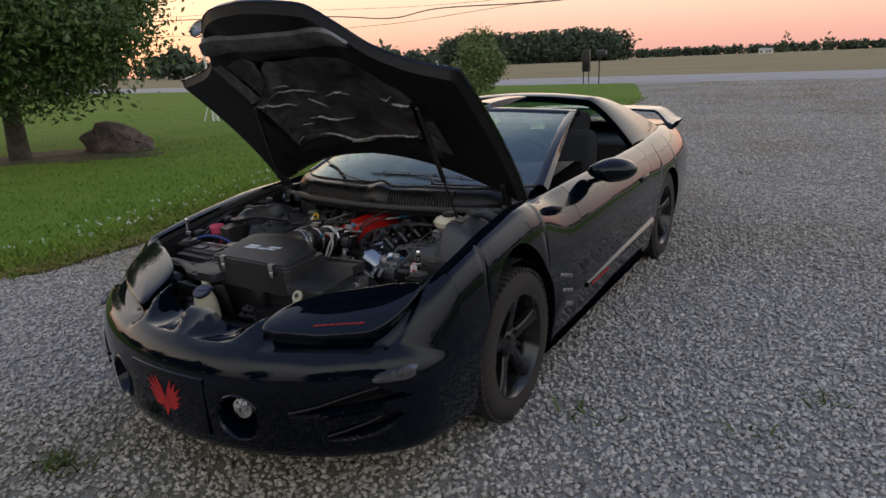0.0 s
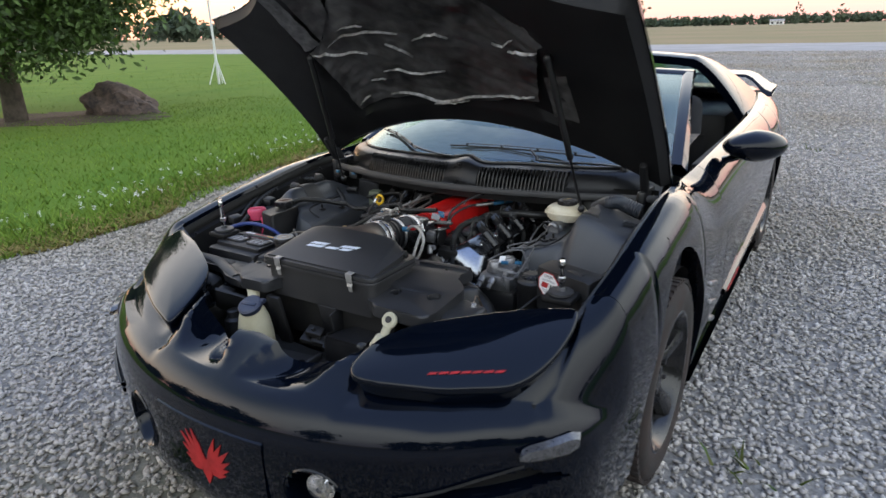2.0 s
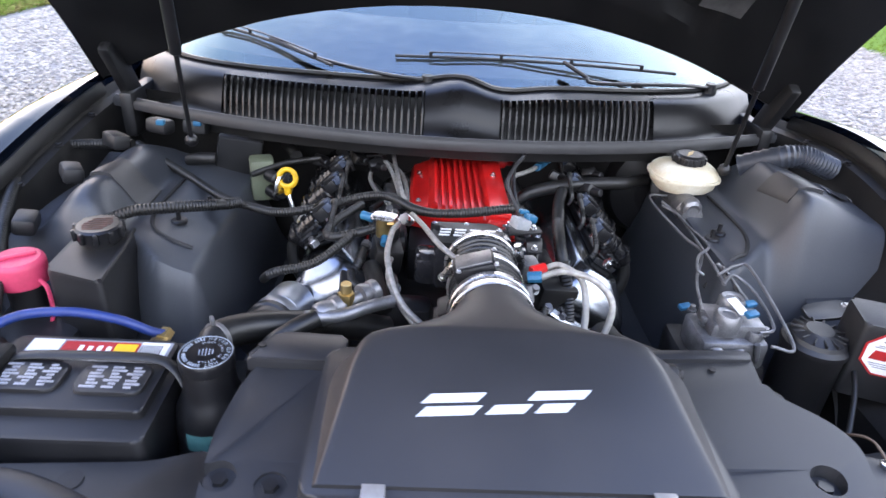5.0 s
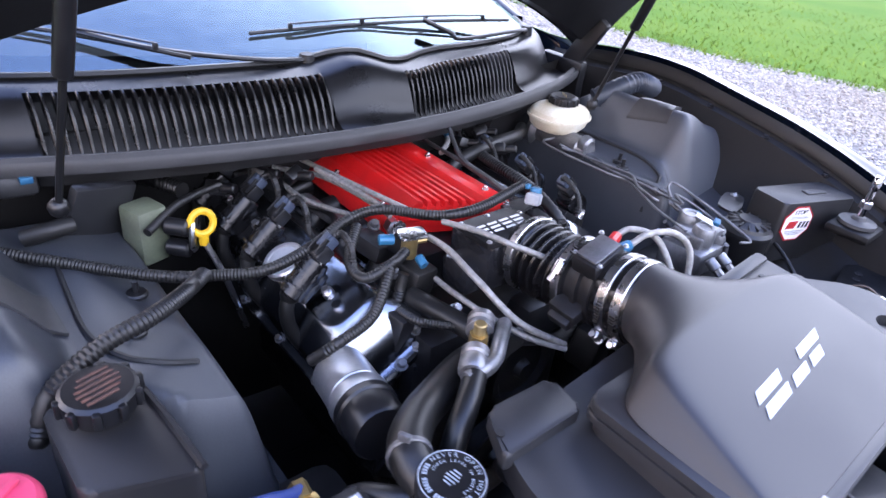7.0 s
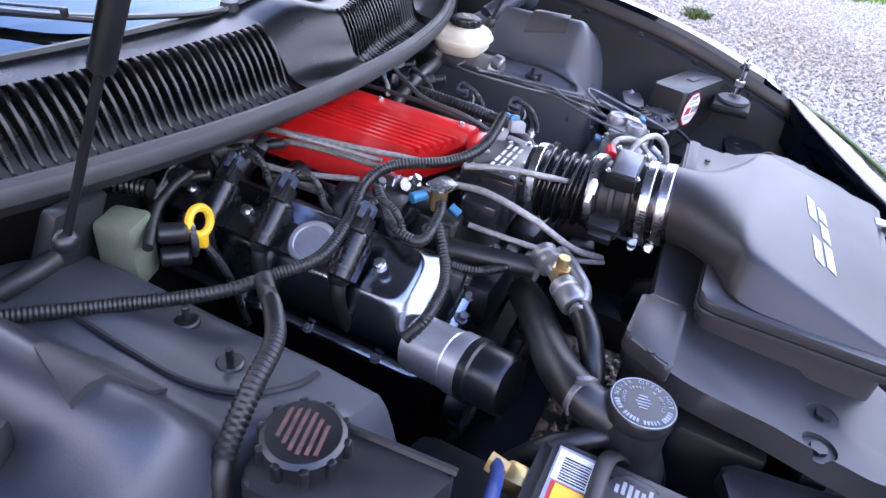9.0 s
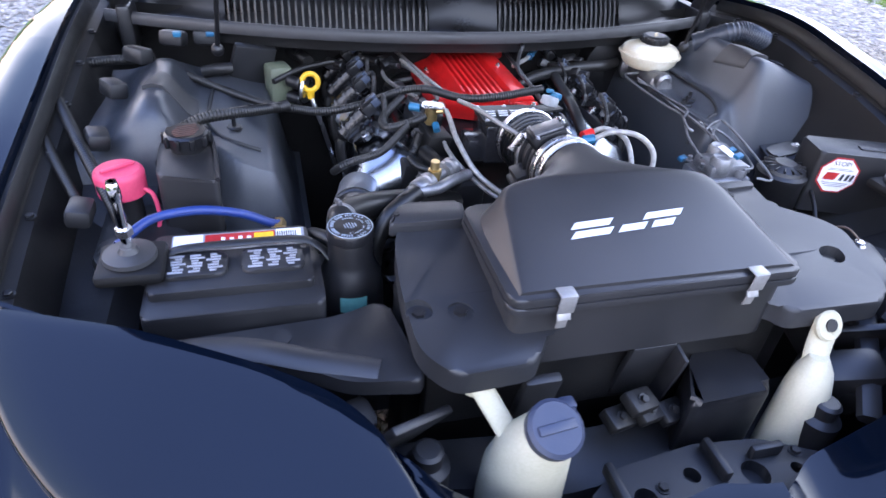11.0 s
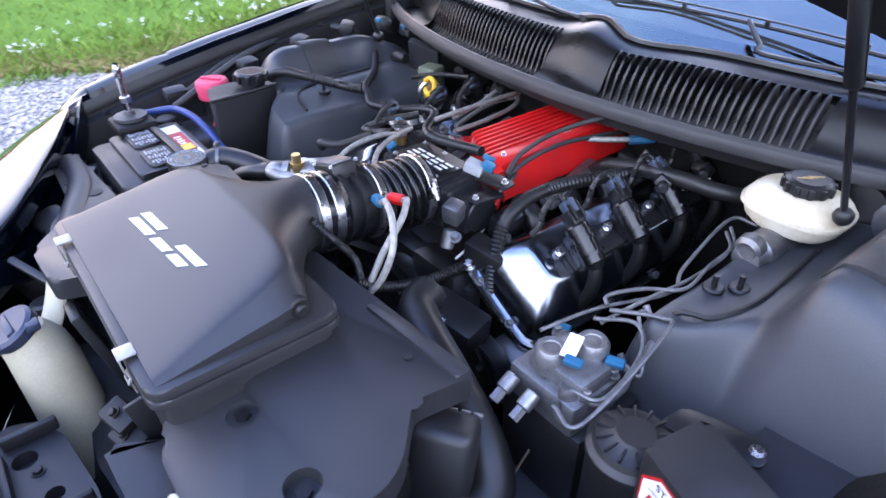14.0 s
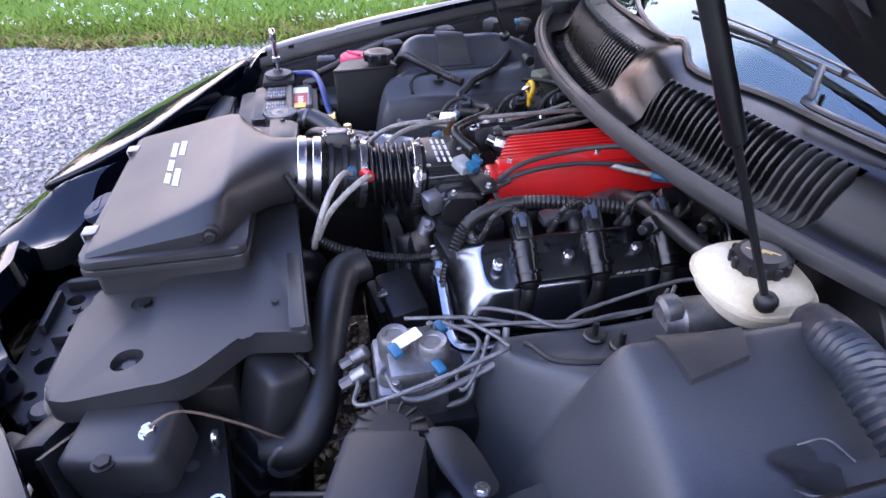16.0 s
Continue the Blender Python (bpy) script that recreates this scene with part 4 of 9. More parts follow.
    for x in np.linspace(-0.192, 0.205, 13):
        y = nose_y(x)
        rows.append([(x, y - d, z) for d, z in ((-0.01, 0.262), (0.001, 0.266), (0.003, 0.28), (0.003, 0.462), (0.001, 0.478), (-0.01, 0.482))])
    grid(bm, rows)
    plate = part("front_plate", bm, M_PAINT, car, "glossy black front plate with a red bird badge")
    for side in (1, -1):
        for k in range(6):
            bm = bmesh.new()
            a = radians(25 + 12 * k)
            L = (0.100 + 0.014 * (2 - abs(k - 2)) - 0.007 * k)
            w = 0.021
            x0, z0 = 0.006 + 0.003 * k, 0.362 - 0.004 * k
            x1, z1 = x0 + L * math.sin(a) * 0.92, z0 + L * math.cos(a)
            nx, nz = math.cos(a) * w / 2, -math.sin(a) * w / 2
            pts = [(x0 - nx * 0.6, z0 - nz * 0.6), (x0 + nx * 0.6, z0 + nz * 0.6), ((x0 + x1) / 2 + nx, (z0 + z1) / 2 + nz), (x1, z1), ((x0 + x1) / 2 - nx * 0.8, (z0 + z1) / 2 - nz * 0.8)]
            b = [bm.verts.new((side * px + 0.008, nose_y(side * px + 0.008) - 0.0036, pz)) for px, pz in pts]
            t = [bm.verts.new((side * px + 0.008, nose_y(side * px + 0.008) - 0.0062, pz)) for px, pz in pts]
            bm.faces.new(t)
            for i in range(5):
                bm.faces.new((b[i], b[(i + 1) % 5], t[(i + 1) % 5], t[i]))
            bmesh.ops.recalc_face_normals(bm, faces=bm.faces)
            part("badge_feather", bm, M_RED, plate, "red badge feather")
    bm = bmesh.new()
    prism(bm, [(0, 0.30), (0.018, 0.335), (0.012, 0.368), (0, 0.375), (-0.012, 0.368), (-0.018, 0.335)], -0.0062, -0.0033, m=Matrix(((1, 0, 0, 0.008), (0, 0, 1, nose_y(0)), (0, 1, 0, 0), (0, 0, 0, 1))))
    bmesh.ops.recalc_face_normals(bm, faces=bm.faces)
    part("badge_body", bm, M_RED, plate, "red badge body")


front_bumper()

# ---- wheels ----


def wheel(x, y, side):
    w = new("wheel")
    w.parent = car
    w.location = (x, y, 0.327)
    R, W = 0.327, 0.245
    bm = bmesh.new()
    prof = [(0.02, 0.225), (0.0, 0.25), (0.0, 0.29), (0.05, 0.312), (0.14, 0.324), (0.3, R), (0.7, R), (0.86, 0.324), (0.95, 0.312), (1, 0.29), (1, 0.25), (0.98, 0.225)]
    lathe(bm, (-W / 2, 0, 0), (W / 2, 0, 0), prof, 56, cap=False)
    part("tyre", bm, M_TYRE, w, "dusty black rubber tyre")
    bm = bmesh.new()
    # tread grooves as raised blocks at the shoulders
    for k in range(60):
        a = 2 * math.pi * k / 60
        for xx in (0.085 * side,):
            c = Vector((xx, (R - 0.004) * math.cos(a), (R - 0.004) * math.sin(a)))
            box(bm, c, (0.05, 0.022, 0.014), Euler((a - math.pi / 2, 0, 0)).to_matrix())
    tagged(part("tread", bm, M_TYRE, w), kind="stuff")
    o = side * W / 2
    bm = bmesh.new()
    lathe(bm, (o - side * 0.2, 0, 0), (o - side * 0.004, 0, 0), [(0, 0.2), (0.3, 0.205), (0.94, 0.215), (1.0, 0.229), (1.0, 0.221), (0.9, 0.208), (0.4, 0.19), (0.35, 0.0)], 48, cap=False)
    part("rim", bm, M_RIM, w, "gloss black alloy rim")
    for k in range(5):
        a0 = 2 * math.pi * k / 5 + 0.3
        bm = bmesh.new()
        rows = []
        for t in np.linspace(0, 1, 6):
            r = 0.045 + 0.168 * t
            hw = 0.036 - 0.012 * math.sin(math.pi * t) + 0.008 * t
            xo = o - side * (0.055 - 0.035 * t)
            c, s = math.cos(a0), math.sin(a0)
            ring = []
            for q, d in ((-1, 0.03), (-0.9, 0.004), (-0.5, -0.004), (0.5, -0.004), (0.9, 0.004), (1, 0.03)):
                ring.append((xo - side * d, r * c - q * hw * s, r * s + q * hw * c))
            rows.append(ring)
        grid(bm, rows, flip=side > 0)
        part("spoke", bm, M_RIM, w)
    bm = bmesh.new()
    lathe(bm, (o - side * 0.09, 0, 0), (o - side * 0.035, 0, 0), [(0, 0.075), (0.7, 0.07), (0.9, 0.05), (1, 0.03)], 24)
    part("hub", bm, M_RIM, w)
    for k in range(5):
        a0 = 2 * math.pi * (k + 0.5) / 5 + 0.3
        bm = bmesh.new()
        c = (o - side * 0.055, 0.055 * math.cos(a0), 0.055 * math.sin(a0))
        cyl(bm, c, (o - side * 0.03, c[1], c[2]), 0.010, 0.009, 6)
        part("lug_nut", bm, M_SATIN, w)
    bm = bmesh.new()
    cyl(bm, (o - side * 0.15, 0, 0), (o - side * 0.13, 0, 0), 0.155, seg=32)
    part("brake_disc", bm, M_DARK, w)


for y in AXLES:
    for side in (1, -1):
        wheel(side * 0.800, y, side)

# ---- cabin ----
WS_N = 49


def glass_base(x):
    """The lower edge of the windscreen."""
    dip = math.exp(-((x - 0.09) / 0.085) ** 2)      # the cowl is notched behind its middle
    return Vector((x, 0.425 + 0.12 * x**2 + 1.3 * x**6 - 0.05 * dip, 0.905 - 0.01 * (x / 0.74) ** 2 - 0.014 * dip))


def glass_head(x):
    return Vector((x, 1.42 + 0.13 * (x / 0.58) ** 2, 1.195 - 0.025 * (x / 0.58) ** 2))


def cabin():
    bm = bmesh.new()
    rows = []
    for u in np.linspace(-1, 1, WS_N):
        b, h = glass_base(0.735 * u), glass_head(0.575 * u)
        row = []
        for t in np.linspace(0, 1, 26):
            p = b.lerp(h, t)
            p.z += 0.03 * math.sin(math.pi * t)
            row.append(p)
        rows.append(row)
    grid(bm, rows, flip=True)
    bmesh.ops.recalc_face_normals(bm, faces=bm.faces)
    if sum(f.normal.z for f in bm.faces) < 0:
        bmesh.ops.reverse_faces(bm, faces=bm.faces)
    ob = part("windscreen", bm, M_GLASS, car, "raked clear windscreen")
    ob.visible_shadow = False
    # frame round the glass
    for side in (1, -1):
        bm = bmesh.new()
        b, h = glass_base(0.735), glass_head(0.575)
        pts = []
        for t in np.linspace(-0.02, 1.0, 10):
            p = b.lerp(h, t)
            p.z += 0.03 * math.sin(math.pi * max(0, t))
            pts.append(p)
        rows = []
        for i, p in enumerate(pts):
            k = i / 9
            out = Vector((0.050 - 0.02 * k, 0.02, -0.02 - 0.01 * k))
            rows.append([Vector((side * q.x, q.y, q.z)) for q in (p + Vector((-0.02, 0, 0.002)), p + Vector((0.0, 0, 0.010)), p + Vector((0.03, 0.01, 0.006)), p + out, p + out + Vector((-0.02, 0.03, -0.03)), p + Vector((-0.02, 0.03, -0.035)))])
        grid(bm, rows, flip=side < 0, closed=True)
        part("windscreen_pillar", bm, M_PAINT, car)
    bm = bmesh.new()
    rows = []
    for u in np.linspace(-1, 1, 21):
        h = glass_head(0.60 * u)
        rows.append([h + Vector(d) for d in ((0, -0.03, -0.006), (0, -0.01, 0.008), (0, 0.04, 0.016), (0, 0.085, 0.012), (0, 0.09, -0.02), (0, 0.0, -0.035))])
    grid(bm, rows, flip=True, closed=True)
    part("header_rail", bm, M_PAINT, car)
    # centre bar between the open roof panels
    bm = bmesh.new()
    rows = []
    for y in np.linspace(1.48, 2.12, 8):
        z = 1.235 + 0.02 * math.sin((y - 1.4) / 0.8 * math.pi)
        rows.append([(x, y, z - abs(x) * 0.05 - d) for x, d in ((-0.075, 0.04), (-0.07, 0.005), (-0.03, 0), (0.03, 0), (0.07, 0.005), (0.075, 0.04))])
    grid(bm, rows, flip=True)
    part("roof_bar", bm, M_PAINT, car)
    # rear hoop, sail panels and rear glass
    bm = bmesh.new()
    rows = []
    for a in np.linspace(-1, 1, 41):
        t = abs(a)
        s = 1 if a >= 0 else -1
        k = max(0, (t - 0.5) / 0.5)
        if t < 0.5:
            x, z, y0, y1 = t / 0.5 * 0.50, 1.250 - 0.03 * (t / 0.5) ** 2, 2.08, 2.30
        else:
            x = 0.50 + 0.27 * k ** 0.9
            z = 1.220 - 0.315 * k ** 1.25
            y0, y1 = 2.08 + 0.16 * k, 2.30 + 0.95 * k
        rows.append([(s * (x - 0.02), y0 + 0.01, z - 0.05), (s * x, y0 - 0.005, z - 0.008), (s * (x + 0.004), y0 + 0.03, z + 0.004), (s * (x + 0.004), (y0 + y1) / 2, z + 0.008 - 0.01 * k), (s * x, y1 - 0.02, z - 0.03 * k), (s * (x - 0.02), y1, z - 0.02 - 0.03 * k)])
    grid(bm, rows, flip=True)
    part("roof_hoop", bm, M_PAINT, car, "black rear roof hoop with sail panels")
    bm = bmesh.new()
    rows = []
    for u in np.linspace(-1, 1, 13):
        rows.append([(u * (0.49 + 0.20 * t), 2.28 + 0.92 * t, 1.235 - 0.025 * u * u - 0.295 * t ** 1.35) for t in np.linspace(0, 1, 8)])
    grid(bm, rows, flip=True)
    bmesh.ops.solidify(bm, geom=bm.faces[:], thickness=0.005)
    part("rear_window", bm, M_GLASS, car, "curved rear hatch glass")
    # tail deck, rear bumper
    bm = bmesh.new()
    rows = []
    for u in np.linspace(-1, 1, 25):
        row = []
        for y in np.linspace(3.15, 3.82, 8):
            s = station(y)
            row.append((u * (s["xt"] + 0.002), y, s["zt"] + 0.004 + 0.02 * (1 - u * u)))
        row += [(u * 0.55, 3.86, 0.88), (u * 0.6, 3.87, 0.70), (u * 0.62, 3.85, 0.5), (u * 0.62, 3.78, 0.34)]
        rows.append(row)
    grid(bm, rows, flip=True)
    part("tail_deck", bm, M_PAINT, car)
    # spoiler
    bm = bmesh.new()
    rows = []
    for u in np.linspace(-1, 1, 33):
        t = abs(u)
        x = 0.80 * u
        k = max(0, (t - 0.74) / 0.26)
        k = k * k * (3 - 2 * k)
        yc = 3.56 + 0.10 * (1 - t * t) - 0.1 * k
        zc = 1.035 - 0.02 * t * t - 0.10 * k
        ch = 0.105 + 0.03 * t + 0.06 * k
        rows.append([(x, yc + ch * a, zc + ch * b) for a, b in ((-1, -0.06), (-0.85, 0.10), (-0.2, 0.17), (0.5, 0.16), (1.0, 0.20), (1.0, 0.12), (0.4, 0.0), (-0.5, -0.10))])
    grid(bm, rows, flip=True, closed=True)
    part("spoiler", bm, M_PAINT, car, "raised rear wing spoiler")
    # interior
    bm = bmesh.new()
    rows = []
    for u in np.linspace(-1, 1, 17):
        rows.append([(0.72 * u, y + 0.2 * u * u, z) for y, z in ((0.58, 0.88), (0.80, 0.905), (1.05, 0.93), (1.15, 0.91), (1.2, 0.80), (1.16, 0.55))])
    grid(bm, rows, flip=True)
    part("dashboard", bm, M_TRIM, car)
    bm = bmesh.new()
    box(bm, (0, 1.75, 0.24), (1.5, 2.4, 0.05))
    part("cabin_floor", bm, M_TRIM, car)
    bm = bmesh.new()
    box(bm, (0, 2.95, 0.62), (1.3, 0.9, 0.5), bevel=0.05)
    part("luggage_cover", bm, M_TRIM, car)
    for side in (1, -1):
        s = new("seat")
        s.parent = car
        bm = bmesh.new()
        box(bm, (side * 0.37, 1.62, 0.42), (0.5, 0.55, 0.2), bevel=0.06, seg=4)
        part("cushion", bm, M_SEAT, s)
        bm = bmesh.new()
        box(bm, (side * 0.37, 1.98, 0.72), (0.5, 0.17, 0.62), Euler((radians(-18), 0, 0)).to_matrix(), 0.06, 4, 0.8)
        part("backrest", bm, M_SEAT, s)
        bm = bmesh.new()
        box(bm, (side * 0.37, 2.10, 1.05), (0.27, 0.10, 0.17), Euler((radians(-14), 0, 0)).to_matrix(), 0.04, 4)
        part("headrest", bm, M_SEAT, s)
        bm = bmesh.new()
        box(bm, (side * 0.79, 1.52, 0.62), (0.06, 1.3, 0.5), bevel=0.02)
        part("door_trim", bm, M_TRIM, car)
        # mirrors
        mi = new("wing_mirror")
        mi.parent = car
        mi.location = (side * 0.955, 1.17, 0.905)
        bm = bmesh.new()
        bmesh.ops.create_uvsphere(bm, u_segments=24, v_segments=14, radius=1)
        for v in bm.verts:
            x, y, z = v.co
            y = min(y, 0.45)
            v.co = Vector((side * x * (0.125 if x * 1 > 0 else 0.12), y * 0.10 + 0.035 * x, z * 0.066 * (1 - 0.25 * max(0, -x))))
        part("shell", bm, M_PAINT, mi)
        bm = bmesh.new()
        for k in (0,):
            rows = [[(side * 0.10 * math.cos(a) * r, 0.047 + 0.03 * math.cos(a) * r, 0.05 * math.sin(a) * r) for a in (2 * math.pi * j / 20 for j in range(20))] for r in (1, 0.5, 0.02)]
        grid(bm, rows, closed=True, flip=side < 0)
        part("mirror_glass", bm, M_CHROME, mi)
        bm = bmesh.new()
        tube(bm, [(side * -0.05, 0, -0.045), (side * -0.10, -0.03, -0.06), (side * -0.15, -0.06, -0.065)], 0.028, 8, 4, flat=0.6)
        part("stalk", bm, M_PAINT, mi)
    bm = bmesh.new()
    c = Vector((0.37, 1.30, 0.86))
    m = Euler((radians(62), 0, 0)).to_matrix()
    tube(bm, [c + m @ Vector((0.185 * math.cos(a), 0.185 * math.sin(a), 0)) for a in (2 * math.pi * k / 20 for k in range(21))], 0.015, 8, 2)
    sw = part("steering_wheel", bm, M_TRIM, car)
    bm = bmesh.new()
    box(bm, c, (0.15, 0.12, 0.06), m, 0.02)
    for a in (0.2, math.pi - 0.2, -math.pi / 2):
        tube(bm, [c, c + m @ Vector((0.18 * math.cos(a), 0.18 * math.sin(a), 0))], 0.016, 6, 2)
    part("steering_hub", bm, M_TRIM, sw)
    bm = bmesh.new()
    tube(bm, [(0, 1.47, 1.16), (0, 1.45, 1.12)], 0.01, 6, 2)
    box(bm, (0, 1.44, 1.10), (0.22, 0.03, 0.055), bevel=0.015)
    part("rear_view_mirror", bm, M_TRIM, car)


cabin()

# ---- hood ----
HINGE_Y, HINGE_Z, HOOD_TURN = 0.485, 0.862, -54.0
HOOD = Matrix.Translation((0, HINGE_Y, HINGE_Z)) @ pose(0, 0, 0, HOOD_TURN) @ Matrix.Translation((0, -HINGE_Y, -HINGE_Z))


def hood_front(x):
    return float(hermite([0, 0.12, 0.26, 0.36, 0.45, 0.60, 0.80], [-0.745, -0.735, -0.69, -0.60, -0.47, -0.385, -0.345], abs(x)))


def hood_rear(x):
    return 0.26 + 0.36 * (abs(x) / 0.8) ** 2 * 0.68


def hood_z(x, y):
    k = max(0, (0.35 - y) / 1.2)
    z = 0.86 + 0.055 * (1 - (x / 0.8) ** 2) - 0.29 * k ** 1.55
    z += 0.018 * math.exp(-((abs(x) - 0.27) / 0.07) ** 2) * min(1, max(0, (0.2 - y) / 0.5))
    return z


def hood_point(u, w, dz=0.0):
    x = 0.785 * u
    y = hood_rear(x) + (hood_front(x) - hood_rear(x)) * w
    return HOOD @ Vector((x, y, hood_z(x, y) + dz))


def hood():
    us = np.linspace(-1, 1, 65)
    ws = np.linspace(0, 1, 30)
    bm = bmesh.new()
    top = [[hood_point(u, w) for w in ws] for u in us]
    grid(bm, top, flip=False)
    h = part("hood", bm, M_PAINT, car, "raised black hood held on gas struts")
    bm = bmesh.new()
    rows = []
    for u in us:
        row = []
        for w in ws:
            edge = min(1 - abs(u), (1 - w) * 0.9, w * 0.9)
            d = -0.012 - 0.035 * (1 if edge > 0.03 else edge / 0.03)
            # the inner frame is sunk where the blanket lies
            d += 0.022 if 0.16 < w < 0.72 and abs(u) < 0.60 - 0.12 * abs(w - 0.45) else 0
            row.append(hood_point(u * 0.995, 0.004 + 0.992 * w, d))
        rows.append(row)
    grid(bm, rows, flip=True)
    part("inner_frame", bm, M_HOODIN, h, "dusty black inner hood frame")
    bm = bmesh.new()
    edge = [(u, 0) for u in us] + [(1, w) for w in ws[1:]] + [(u, 1) for u in us[::-1][1:]] + [(-1, w) for w in ws[::-1][1:-1]]
    grid(bm, [[hood_point(u, w, d) for u, w in edge] for d in (0, -0.013)], closed=True)
    part("hem", bm, M_PAINT, h)
    # insulating blanket, crinkled
    bm = bmesh.new()
    rows = []
    for a in np.linspace(0, 1, 70):
        row = []
        for b in np.linspace(0, 1, 50):
            u = (-0.55 - 0.037 * b) * (1 - a) + (0.488 + 0.125 * b) * a
            lo = float(np.interp(u, (-0.56, -0.19, -0.025, 0.25, 0.50), (0.185, 0.175, 0.12, 0.17, 0.26)))
            hi = float(np.interp(u, (-0.60, -0.45, -0.30, -0.175, 0, 0.25, 0.37, 0.50, 0.58, 0.62), (0.62, 0.57, 0.66, 0.70, 0.692, 0.72, 0.73, 0.82, 0.75, 0.64)))
            w = lo + (hi - lo) * b
            n = noise.noise(Vector((u * 5, w * 7, 0))) * 0.010 + noise.noise(Vector((u * 13, w * 26, 3))) * 0.007 + noise.noise(Vector((u * 9, w * 60, 8))) * 0.003
            row.append(hood_point(u, w, -0.044 + n))
        rows.append(row)
    grid(bm, rows, flip=True)
    part("insulation_blanket", bm, M_LINER, h, "crinkled grey insulation blanket")
    # pale wrinkle bands where the blanket is pinched, their shine painted as colour
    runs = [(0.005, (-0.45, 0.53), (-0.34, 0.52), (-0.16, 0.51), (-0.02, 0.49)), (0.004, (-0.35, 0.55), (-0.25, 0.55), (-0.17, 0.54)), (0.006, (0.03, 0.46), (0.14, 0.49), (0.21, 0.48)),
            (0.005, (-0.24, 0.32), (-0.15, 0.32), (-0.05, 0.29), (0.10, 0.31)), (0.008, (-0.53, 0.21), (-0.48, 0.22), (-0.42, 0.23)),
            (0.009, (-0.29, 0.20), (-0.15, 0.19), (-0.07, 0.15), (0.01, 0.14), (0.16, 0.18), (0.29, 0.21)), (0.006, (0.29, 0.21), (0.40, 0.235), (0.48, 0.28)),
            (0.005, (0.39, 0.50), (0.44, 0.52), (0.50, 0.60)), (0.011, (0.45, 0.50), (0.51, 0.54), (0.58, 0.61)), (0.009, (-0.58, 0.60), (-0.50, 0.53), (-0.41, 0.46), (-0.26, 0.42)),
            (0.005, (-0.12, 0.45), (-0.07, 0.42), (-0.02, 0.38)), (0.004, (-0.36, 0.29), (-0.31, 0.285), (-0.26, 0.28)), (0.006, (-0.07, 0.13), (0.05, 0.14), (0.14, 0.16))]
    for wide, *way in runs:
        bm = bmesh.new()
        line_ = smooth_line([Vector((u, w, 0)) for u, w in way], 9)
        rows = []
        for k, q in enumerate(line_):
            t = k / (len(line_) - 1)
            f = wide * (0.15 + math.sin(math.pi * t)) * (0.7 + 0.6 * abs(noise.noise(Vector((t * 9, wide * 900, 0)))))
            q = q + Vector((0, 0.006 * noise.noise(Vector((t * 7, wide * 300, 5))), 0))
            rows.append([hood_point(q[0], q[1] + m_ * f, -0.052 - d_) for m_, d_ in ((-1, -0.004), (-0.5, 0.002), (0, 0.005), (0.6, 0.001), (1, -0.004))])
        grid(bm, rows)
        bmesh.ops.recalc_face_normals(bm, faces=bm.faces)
        part("blanket_crease", bm, M_CREASE, h, "pale crease with its sheen put into the colour")
    # a pale strip beside the blanket and a loose patch on the other side
    for name, quad, mat, label in (("blanket_strip", ((-0.585, 0.97), (-0.500, 0.87), (-0.475, 0.57), (-0.590, 0.64)), M_STRIP, "pale worn strip beside the blanket"),
                                   ("blanket_flap", ((-0.47, 0.82), (-0.26, 0.72), (-0.33, 0.62), (-0.455, 0.57)), M_LINER, "greasy grey corner of the blanket"),
                                   ("blanket_patch", ((0.562, 0.458), (0.663, 0.533), (0.650, 0.233), (0.538, 0.208)), M_LINER, "worn grey insulation patch")):
        bm = bmesh.new()
        rows = []
        for a in np.linspace(0, 1, 10):
            row = []
            for b in np.linspace(0, 1, 22):
                u, w = [(quad[0][k] * (1 - a) + quad[1][k] * a) * (1 - b) + (quad[3][k] * (1 - a) + quad[2][k] * a) * b for k in (0, 1)]
                row.append(hood_point(u, w, -0.050 + 0.006 * noise.noise(Vector((u * 14, w * 20, 1.0)))))
            rows.append(row)
        grid(bm, rows)
        bmesh.ops.recalc_face_normals(bm, faces=bm.faces)
        part(name, bm, mat, h, label)
    # foam strip under the tip, behind the scoops
    bm = bmesh.new()
    rows = []
    for x in np.linspace(-0.40, 0.40, 25):
        row = []
        for y, d in ((-0.495, -0.046), (-0.51, -0.060), (-0.55, -0.063), (-0.585, -0.060), (-0.60, -0.046)):
            row.append(hood_point(x / 0.785, min(0.985, (hood_rear(x) - y) / (hood_rear(x) - hood_front(x))), d))
        rows.append(row)
    grid(bm, rows, flip=True)
    part("duct_foam", bm, M_STRIP, h, "grey foam strip behind the scoops")
    for side in (1, -1):
        # hinge arm and gas strut
        bm = bmesh.new()
        a = Vector((side * 0.70, 0.46, 0.80))
        b = hood_point(side * 0.90, 0.10, -0.05)
        box(bm, a.lerp(b, 0.5), (0.025, 0.05, (b - a).length + 0.06), frame_to(a, b), 0.008)
        box(bm, a, (0.03, 0.14, 0.10), None, 0.01)
        part("hinge", bm, M_SATIN, car)
        p0 = Vector((side * (0.544 if side > 0 else 0.513), 0.236, 0.81))
        p1 = p0 + Vector((side * -0.055, -0.195, 0.50))
        st = new("gas_strut")
        st.parent = car
        bm = bmesh.new()
        cyl(bm, p0.lerp(p1, 0.36), p1, 0.0105, seg=12, bevel=0.003)
        part("cylinder", bm, M_SATIN, st)
        bm = bmesh.new()
        cyl(bm, p0, p0.lerp(p1, 0.38), 0.0045, seg=8)
        part("rod", bm, M_SATIN, st)
